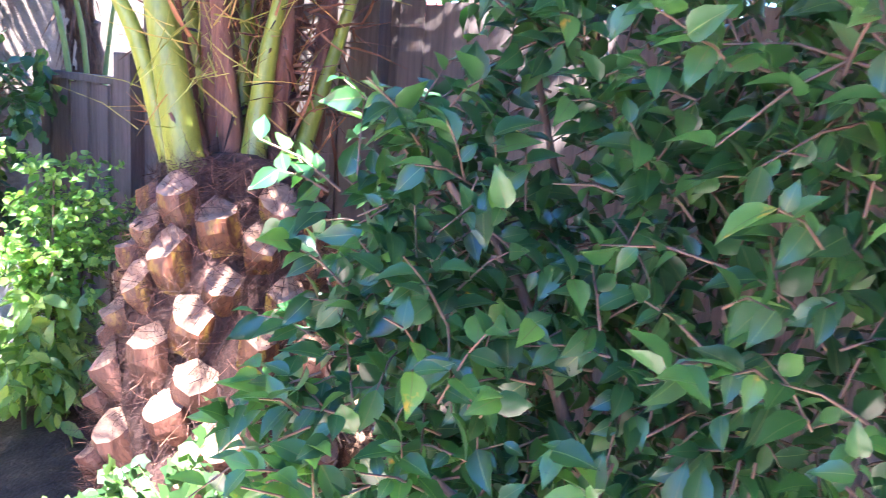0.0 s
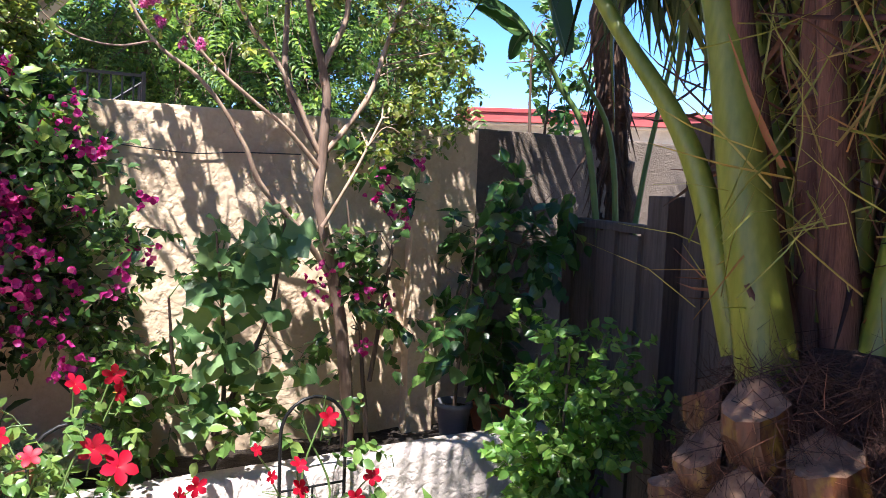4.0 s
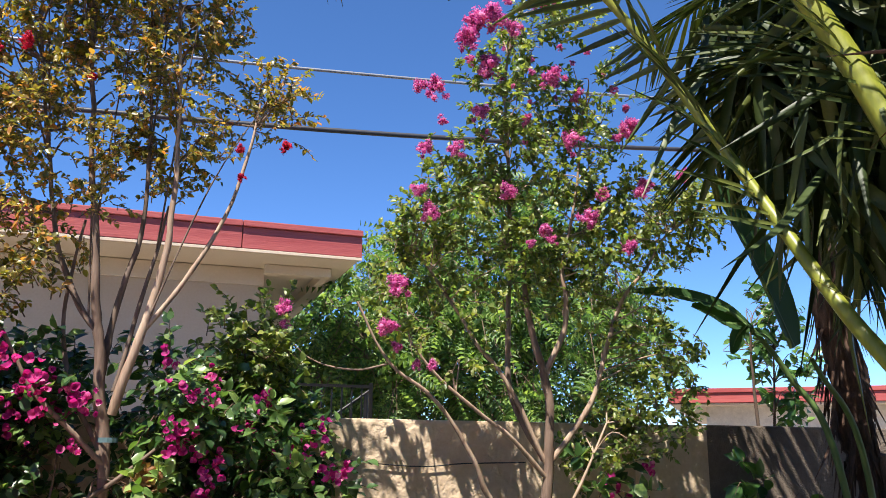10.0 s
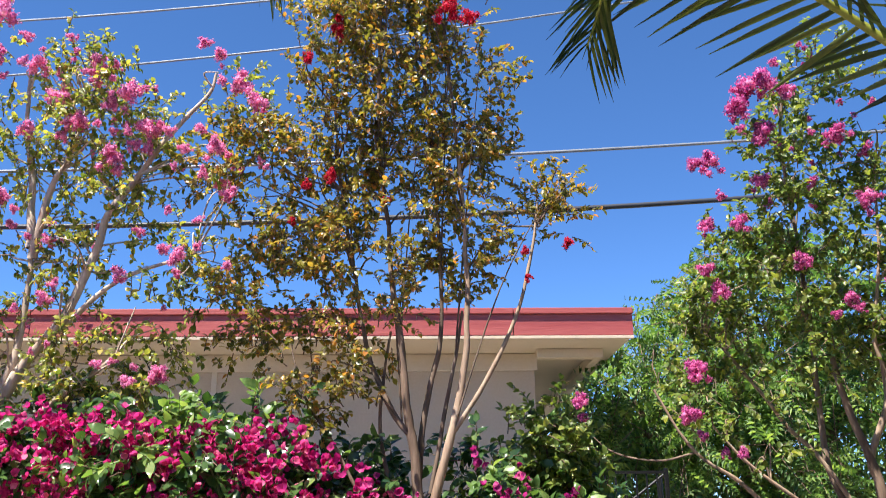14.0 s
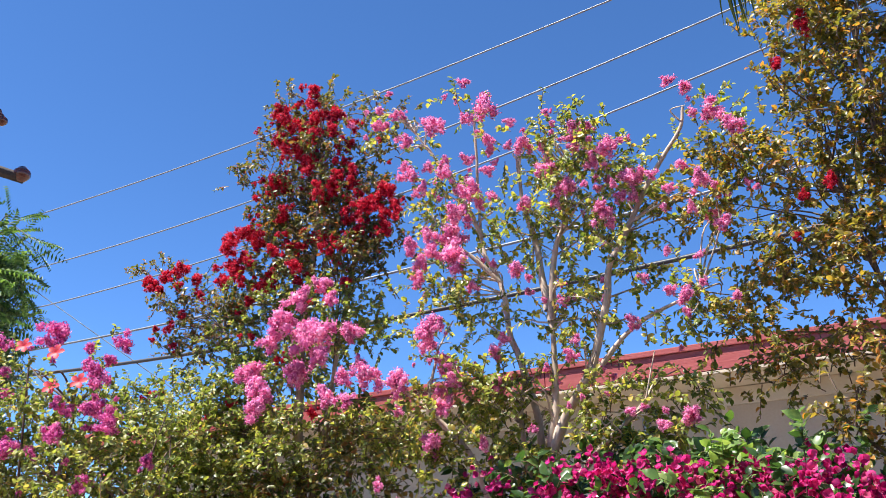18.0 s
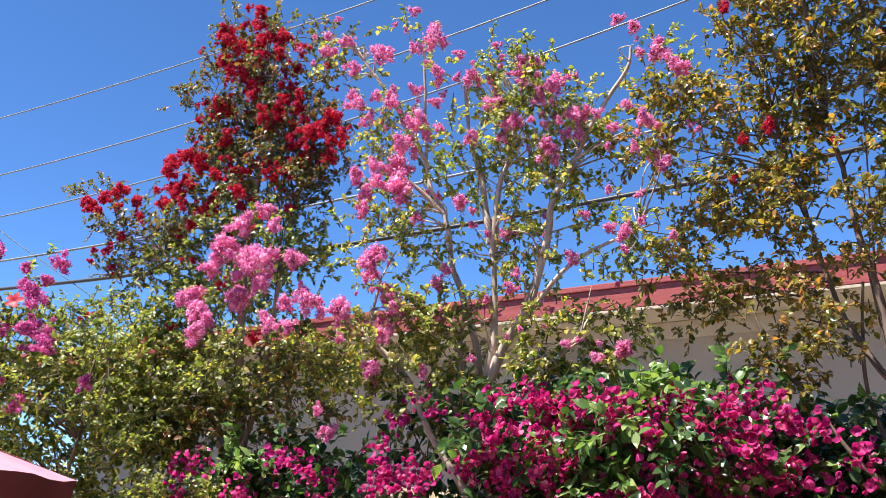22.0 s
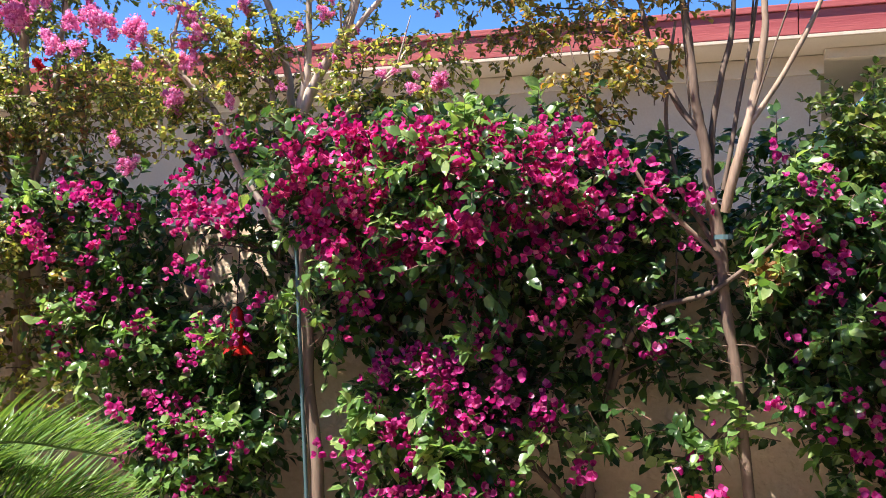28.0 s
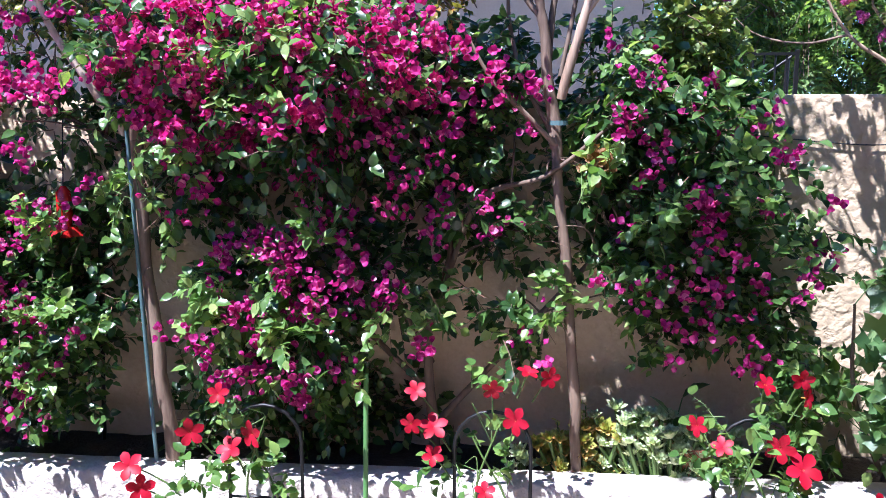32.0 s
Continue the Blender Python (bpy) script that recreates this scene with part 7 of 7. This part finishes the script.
# ---- mandevillas on iron trellises ----
def trellis(x, y, wide, high):
    """A small arched iron trellis with scrolls."""
    frame_ = thing("arched_trellis", "small black iron arched trellis with scrolls", "trellis", (x, y, 0), "arched trellises")
    arch = [(-wide, 0, -0.05), (-wide, 0, high - wide)] + [(-wide * math.cos(a), 0, high - wide + wide * math.sin(a)) for a in np.linspace(0.25, math.pi - 0.25, 9)] + [(wide, 0, high - wide), (wide, 0, -0.05)]
    part("arch", mesh_of("arch", *tube_data([(np.array(arch), (0.006, 0.006))], 6)), IRON, frame_)
    part("upright", mesh_of("upright", *tube_data([([(0, 0, 0.05), (0, 0, high - 0.3)], (0.004, 0.004))], 6)), IRON, frame_)
    for z in (0.25, high - 0.3, high - 0.62):
        part("crossbar", mesh_of("crossbar", *tube_data([([(-wide, 0, z), (wide, 0, z)], (0.004, 0.004))], 6)), IRON, frame_)
    for sx in (-1, 1):
        for z0 in (0.30, high - 0.52):
            a = np.linspace(0, 4.2 * math.pi, 40)
            r = 0.045 * wide / 0.11 * (1 - a / a[-1] * 0.85)
            curl = np.stack([sx * (wide * 0.5 + r * np.cos(a)), 0 * a, z0 + 0.08 + r * np.sin(a)], 1)
            part("scroll", mesh_of("scroll", *tube_data([(curl, (0.003, 0.003))], 5)), IRON, frame_)


BLOOM = mesh_of("bloom", *FIVE_PETALS)
BLOOM.materials.append(SCARLET)
EYE = mesh_of("flower_throat", *tube_data([([(0, 0, -0.45), (0, 0, 0.06)], (0.03, 0.10))], 8))
EYE.materials.append(plain("orange throat", (0.62, 0.20, 0.03), 0.5))


def mandevilla(x, y, balls, blooms, sprig):
    plant = thing("mandevilla", "twining mandevilla with scarlet trumpet flowers", "climbing plant", (x, y, 0), "mandevillas")
    stems = [[(x, y, 0), (x + 0.04, y - 0.02, 0.35), (x - 0.05, y, 0.6), (x + 0.02, y - 0.02, 0.85)], [(x, y, 0), (x - 0.06, y - 0.02, 0.3), (x + 0.05, y, 0.55), (x - 0.06, y, 0.8)]]
    for line in stems:
        limb("stem", plant, line, 0.006, 0.003, GREEN_STEM, 6)
    branchlets(plant, stems, balls, y, 0.06, 14, GREEN_STEM, 0.002)
    crown(plant, balls, y - 0.01, 0.07, int(sprig * 0.9), 6, 0.09, 0.038, BROAD, LEAF_MANDEVILLA, GREEN_STEM, rise=0.3)
    for bx, bz, r in blooms:
        d = Vector((bx, y - 0.05 - 0.04 * rng.random(), bz)) - Vector((x, y, 0))
        turn = (Euler((1.25 + rng.normal() * 0.3, 0, rng.normal() * 0.45)).to_matrix() @ Euler((0, 0, rng.random() * 6.3)).to_matrix()).to_4x4()
        bloom = part("bloom", BLOOM, None, plant, at=Matrix.Translation(d) @ turn @ Matrix.Diagonal((1.1 * r, 1.1 * r, 1.1 * r, 1)))
        part("flower_throat", EYE, None, bloom)
        stalk = smooth_line([np.array(d) * np.array((0.72, 0.3, 1)) + np.array((0, 0, -0.09)), np.array(d) * np.array((0.9, 0.6, 1)) + np.array((0, 0, -0.035)), np.array(d)], 4)
        tubes("flower_stalk", [(stalk, (0.003, 0.002))], GREEN_STEM, plant, sides=5)


for x, blooms, balls, n in ((-0.75, [(-1.13, 0.71, 0.04), (-1.10, 0.64, 0.04), (-0.95, 0.81, 0.04), (-0.76, 0.81, 0.04), (-0.82, 0.77, 0.04), (-0.85, 0.94, 0.03)], [(-0.85, 0.70, 0.10, 0.10), (-0.72, 0.60, 0.12, 0.10), (-0.98, 0.66, 0.08, 0.06), (-0.84, 0.86, 0.06, 0.08), (-0.78, 0.35, 0.10, 0.15)], 44),
                            (-0.05, [(-0.27, 0.96, 0.03), (-0.28, 0.87, 0.03), (-0.22, 0.85, 0.04), (-0.22, 0.77, 0.03), (-0.05, 0.97, 0.03), (0.02, 0.88, 0.04), (0.05, 1.02, 0.03), (0.11, 1.01, 0.03), (-0.07, 0.65, 0.03)], [(-0.05, 0.72, 0.12, 0.10), (-0.03, 0.88, 0.08, 0.08), (-0.15, 0.70, 0.06, 0.06), (-0.05, 0.45, 0.12, 0.2)], 40),
                            (0.72, [(0.53, 0.88, 0.03), (0.60, 0.82, 0.03), (0.76, 0.82, 0.04), (0.82, 0.76, 0.05), (0.71, 1.00, 0.03), (0.81, 1.02, 0.03), (0.82, 0.97, 0.03), (1.04, 0.67, 0.03)], [(0.65, 0.74, 0.11, 0.12), (0.78, 0.85, 0.12, 0.08), (0.82, 0.68, 0.12, 0.10), (0.7, 0.4, 0.14, 0.18)], 52),
                            (1.45, [(1.45, 0.83, 0.03), (1.35, 0.69, 0.03), (1.36, 0.61, 0.03), (1.27, 0.66, 0.02), (1.61, 0.62, 0.03), (1.56, 0.55, 0.03), (0.99, 0.64, 0.03), (1.22, 0.75, 0.02)], [(1.55, 0.62, 0.07, 0.10), (1.42, 0.82, 0.12, 0.06), (1.36, 0.55, 0.06, 0.15), (1.5, 0.35, 0.07, 0.15)], 18)):
    trellis(x, 2.44, 0.115, 0.87)
    mandevilla(x, 2.41, balls, blooms, n)

# ---- things hung and stuck among the plants ----
def stick(name, label, points, radius, material, category="stake"):
    return tagged(tubes(name, [(smooth_line(points, 6), (radius, radius))], material, sides=8), label, category)


stick("plant_stake", "teal garden stake tied to the trunk", [(-1.165, 2.60, 0.52), (-1.185, 2.59, 1.2), (-1.20, 2.58, 1.80)], 0.0065, TEAL)
stick("plant_stake", "green plastic garden stake in the bed", [(-0.45, 2.45, 0.0), (-0.435, 2.46, 0.97)], 0.008, GREEN_STAKE)
stick("metal_rod", "thin black metal rod standing by the wall", [(-1.50, 2.90, 0.53), (-1.46, 2.90, 1.42)], 0.008, IRON, "rod")
stick("drip_hose", "thin black hose hanging along the wall", [(0.75, 2.96, 1.68), (1.15, 2.96, 1.645), (1.35, 2.96, 1.655), (1.6, 2.965, 1.66)], 0.0022, CABLE, "hose")
feeder = thing("hummingbird_feeder", "red hanging nectar feeder with a flower-shaped base", "bird feeder", (-1.48, 2.70, 1.36))
bm = bmesh.new()
bmesh.ops.create_cone(bm, cap_ends=True, segments=20, radius1=0.055, radius2=0.035, depth=0.03)
for v in bm.verts:
    v.co.xy *= 1 + 0.12 * math.cos(5 * math.atan2(v.co.y, v.co.x))
part("base", bm, RED_GLASS, feeder)
part("bottle", mesh_of("bottle", *tube_data([([(0, 0, 0.015), (0, 0, 0.06), (0, 0, 0.13), (0, 0, 0.15)], (0.018, 0.026, 0.024, 0.008))], 12)), RED_GLASS, feeder)
part("hanger", mesh_of("hanger", *tube_data([([(0, 0, 0.15), (0, 0.03, 0.40)], (0.002, 0.002))], 5)), IRON, feeder)
for x, y, z, r in ((0.135, 2.65, 1.72, 0.03), (-1.21, 2.62, 1.76, 0.035)):
    tie = bmesh.new()
    bmesh.ops.create_cone(tie, cap_ends=False, segments=14, radius1=r, radius2=r, depth=0.014)
    tagged(part("plant_tie", tie, TEAL, at=Matrix.Translation((x, y, z))), "teal plastic plant tie round the trunk", "plant tie")

# ---- sago palm and umbrella at the west side ----
sago = thing("sago_palm", "sago palm with stiff feathery bright green fronds", "cycad", (-1.80, 1.30, 0))
part("trunk", mesh_of("trunk", *tube_data([([(0, 0, 0), (0, 0, 0.5), (0, 0, 0.81)], (0.13, 0.12, 0.09))], 14, 0.06)), SHEATH, sago)
for k in range(26):
    a = k * 2.4
    lift = 0.45 + 0.7 * (k % 5) / 5
    long = 0.70 + 0.12 * (k % 3)
    o = Vector((-1.80, 1.30, 0.79))
    d = Vector((math.cos(a), math.sin(a), 0))
    pts = [o + d * 0.04, o + d * long * 0.4 * math.cos(lift) + Vector((0, 0, long * 0.42 * math.sin(lift) + 0.06)), o + d * long * 0.75 * math.cos(lift) + Vector((0, 0, long * 0.62 * math.sin(lift) + 0.06)), o + d * long * math.cos(lift * 0.8) + Vector((0, 0, long * 0.66 * math.sin(lift)))]
    frond(pts, 0.011, 105, 0.18, 0.08, -0.35, "frond", sago, LEAF_SAGO, GREEN_STEM, blade([0, 0.25, 0.6, 1], [0.022, 0.032, 0.028, 0.003], 0.3, 0.05))


# The dark red also holds the shade on the hem and under the canopy.
VALANCE = surface("shade-darkened red canvas", (0.16, 0.015, 0.02), (0.28, 0.04, 0.045), 4.0, 0.8, 0.2, 200.0, 0.002)


def umbrella():
    """An eight-ribbed canvas umbrella, tipped a little to fit the camera's view, with a short shade-dark valance."""
    foot = Vector((-2.44, 0.17, 0.0))
    shade = thing("garden_umbrella", "open pink canvas garden umbrella with a shade-darkened red valance", "umbrella", foot)
    top, rim, reach, first = 2.41, 1.805, 1.4, radians(57.5)
    lean = lambda x: 0.08 * (x - 0.75)
    part("pole", mesh_of("pole", *tube_data([([(0, 0, 0), (0, 0, top - 0.05)], (0.022, 0.022))], 12)), plain("white pole", (0.6, 0.6, 0.58), 0.4), shade)
    for k in range(8):
        a0, a1 = first + k * math.pi / 4, first + (k + 1) * math.pi / 4
        bm, hem = bmesh.new(), bmesh.new()
        rows = []
        for i in range(11):
            s = i / 10
            row = []
            for j in range(11):
                u = j / 10
                p = Vector((math.cos(a0), math.sin(a0), 0)).lerp(Vector((math.cos(a1), math.sin(a1), 0)), u) * reach * s
                sag = -0.012 * math.sin(math.pi * u) * s + 0.004 * math.sin(17 * u + 9 * s) * s * s
                row.append(bm.verts.new((p.x, p.y, top + (rim - top) * s + sag + lean(p.x) * s)))
            rows.append(row)
        edge = [hem.verts.new(v.co) for v in rows[-1]]
        low = [hem.verts.new((v.co.x * 0.99, v.co.y * 0.99, v.co.z - 0.06 - 0.006 * math.sin(9 * n))) for n, v in enumerate(rows[-1])]
        for j in range(10):
            hem.faces.new((edge[j], low[j], low[j + 1], edge[j + 1]))
        part("valance", hem, VALANCE, shade, smooth=True)
        for a, b in zip(rows, rows[1:]):
            for j in range(10):
                bm.faces.new((a[j], b[j], b[j + 1], a[j + 1]))
        bmesh.ops.remove_doubles(bm, verts=bm.verts, dist=0.0005)
        part("canopy_panel", bm, UMBRELLA, shade, smooth=True)
        x, y = math.cos(a0) * reach * 0.98, math.sin(a0) * reach * 0.98
        part("rib", mesh_of("rib", *tube_data([([(0, 0, top - 0.04), (x / 2, y / 2, (top + rim) / 2 - 0.06 + lean(x) / 2), (x, y, rim - 0.012 + lean(x))], (0.008, 0.006))], 6)), TWIG, shade)
    bm = bmesh.new()
    bmesh.ops.create_cone(bm, cap_ends=True, segments=14, radius1=0.035, radius2=0.01, depth=0.09)
    part("finial", bm, TWIG, shade, at=Matrix.Translation((0, 0, top + 0.03)))


umbrella()

# ---- trees far behind ----
def pinnate(pairs, wide, leaf):
    """A feather-shaped leaf one unit long: pairs of small leaflets on a thin stalk. Triangles."""
    verts, faces = [(-0.006, 0, 0), (0.006, 0, 0), (0, 1, -0.12)], [(0, 1, 2)]
    for k in range(pairs):
        y = 0.12 + 0.86 * k / (pairs - 1)
        w = wide * math.sin(math.pi * (0.15 + 0.8 * k / (pairs - 1)))
        for sign in (-1, 1):
            n = len(verts)
            verts += [(0, y, -0.12 * y * y), (sign * w * 0.55, y + 0.10 * w + leaf, 0.01), (sign * w, y + 0.35 * w, -0.03 - 0.12 * y), (sign * w * 0.5, y + 0.05 * w - leaf, -0.02)]
            faces += [(n, n + 1, n + 2), (n, n + 2, n + 3)]
    return np.array(verts, float), np.array(faces)


FEATHER, PINNATE = pinnate(11, 0.2, 0.016), pinnate(7, 0.26, 0.035)


def far_tree(name, label, at, limbs, balls3, twigs, leaves, length, size, leaf, shape, droop, bark=DARK_BARK):
    plant = thing(name, label, "tree", at)
    o = np.array(at)
    for line in limbs:
        limb("trunk" if line is limbs[0] else "limb", plant, line, 0.16 if line is limbs[0] else 0.07, 0.03, bark, 10)
    b = np.array(balls3)
    k = rng.choice(len(b), twigs, p=b[:, 3] ** 2 / (b[:, 3] ** 2).sum())
    d = unit(rng.normal(size=(twigs, 3)))
    where = b[k, :3] + d * (b[k, 3] * (0.5 + 0.5 * rng.random(twigs)) ** 0.5)[:, None]
    lines, place, way, up, sizes = sprays(where, d, leaves, length, size, droop, 0.1)
    tagged(scatter("foliage", shape, place - o, way, up, sizes, leaf, plant), kind="stuff")
    tagged(tubes("twig_growth", [(line - o, (0.006, 0.003)) for line, r in lines], TWIG, plant, sides=3), kind="stuff")
    return plant


far_tree("leafy_tree", "tall dense green tree beyond the wall", (2.9, 7.2, 0), [[(2.9, 7.2, 0), (2.9, 7.2, 1.8), (2.7, 7.2, 3.0)], [(2.9, 7.2, 1.6), (3.5, 7.2, 2.4), (4.0, 7.0, 3.0)], [(2.9, 7.2, 1.6), (2.2, 7.2, 2.3), (1.9, 7.1, 2.8)]],
         [(2.9, 7.0, 3.3, 0.75), (2.3, 7.1, 2.7, 0.7), (3.5, 7.0, 2.8, 0.75), (3.9, 6.9, 3.2, 0.55), (2.0, 7.2, 2.2, 0.5), (2.8, 7.0, 2.4, 0.7), (3.6, 6.9, 2.2, 0.5), (3.2, 7.0, 3.7, 0.5), (4.3, 6.9, 2.7, 0.35)], 800, 6, 0.40, 0.28, LEAF_FAR, PINNATE, 0.7)
far_tree("leafy_tree", "shorter green tree beyond the house", (2.7, 13.2, 0), [[(2.7, 13.2, 0), (2.7, 13.2, 1.8), (2.7, 13.2, 2.9)]],
         [(2.5, 13.2, 3.0, 0.9), (3.1, 13.2, 3.6, 0.7), (2.0, 13.2, 2.4, 0.8), (3.0, 13.2, 2.2, 1.0), (2.6, 13.2, 4.0, 0.5)], 700, 9, 0.45, 0.14, LEAF_FAR, OVAL, 0.3)
far_tree("feathery_tree", "large feathery light green tree at the west end", (-8.6, 3.6, 0), [[(-8.6, 3.6, 0), (-8.6, 3.6, 2.0), (-8.4, 3.7, 4.0)], [(-8.6, 3.6, 1.8), (-9.2, 3.2, 3.4), (-9.3, 3.0, 4.6)]],
         [(-8.38, 3.3, 5.18, 0.53), (-7.67, 3.9, 4.78, 0.39), (-7.11, 3.3, 4.29, 0.32), (-7.54, 3.9, 4.13, 0.48), (-6.94, 3.3, 3.85, 0.26), (-8.2, 3.9, 4.44, 0.53), (-7.15, 3.3, 3.54, 0.36), (-8.01, 3.9, 3.64, 0.51), (-9.57, 3.3, 5.64, 0.61), (-9.3, 3.9, 4.74, 0.7), (-10.94, 3.3, 6.04, 0.73), (-10.55, 3.9, 4.97, 0.82)], 1250, 6, 0.42, 0.34, LEAF_FERN, FEATHER, 0.5)

far_tree("leafy_tree", "dark leafy tree behind the side fence", (4.1, 0.4, 0), [[(4.1, 0.4, 0), (4.1, 0.4, 1.6), (4.0, 0.4, 2.8)], [(4.1, 0.4, 1.3), (3.9, 1.0, 2.1), (3.9, 1.3, 2.7)], [(4.1, 0.4, 1.3), (4.0, -0.3, 2.1), (4.0, -0.7, 2.7)]],
         [(3.8, 1.25, 2.2, 0.55), (3.8, 0.3, 2.3, 0.65), (3.9, -0.6, 2.4, 0.65), (3.6, 0.8, 1.8, 0.45), (3.6, -0.3, 1.8, 0.5), (3.9, 1.0, 2.9, 0.5), (3.9, 0.0, 3.0, 0.6), (3.6, 1.6, 1.9, 0.35)], 620, 8, 0.30, 0.085, LEAF_DARK, OVAL, 0.5)


# ---- an unseen house behind the camera: added to close the south, shade camellia and palm and cut sky light ----
home = thing("added_south_house", "unseen plain wall and overhang, added to shade the garden", "house", (0, -2.2, 0), kind="structure")
part("wall", boxed(-9, -0.25, -0.2, 6, 0, 2.7), HOUSE_WALL, home)
part("shade_overhang", boxed(0.0, -0.2, 2.62, 6, 1.78, 2.74), SOFFIT, home)
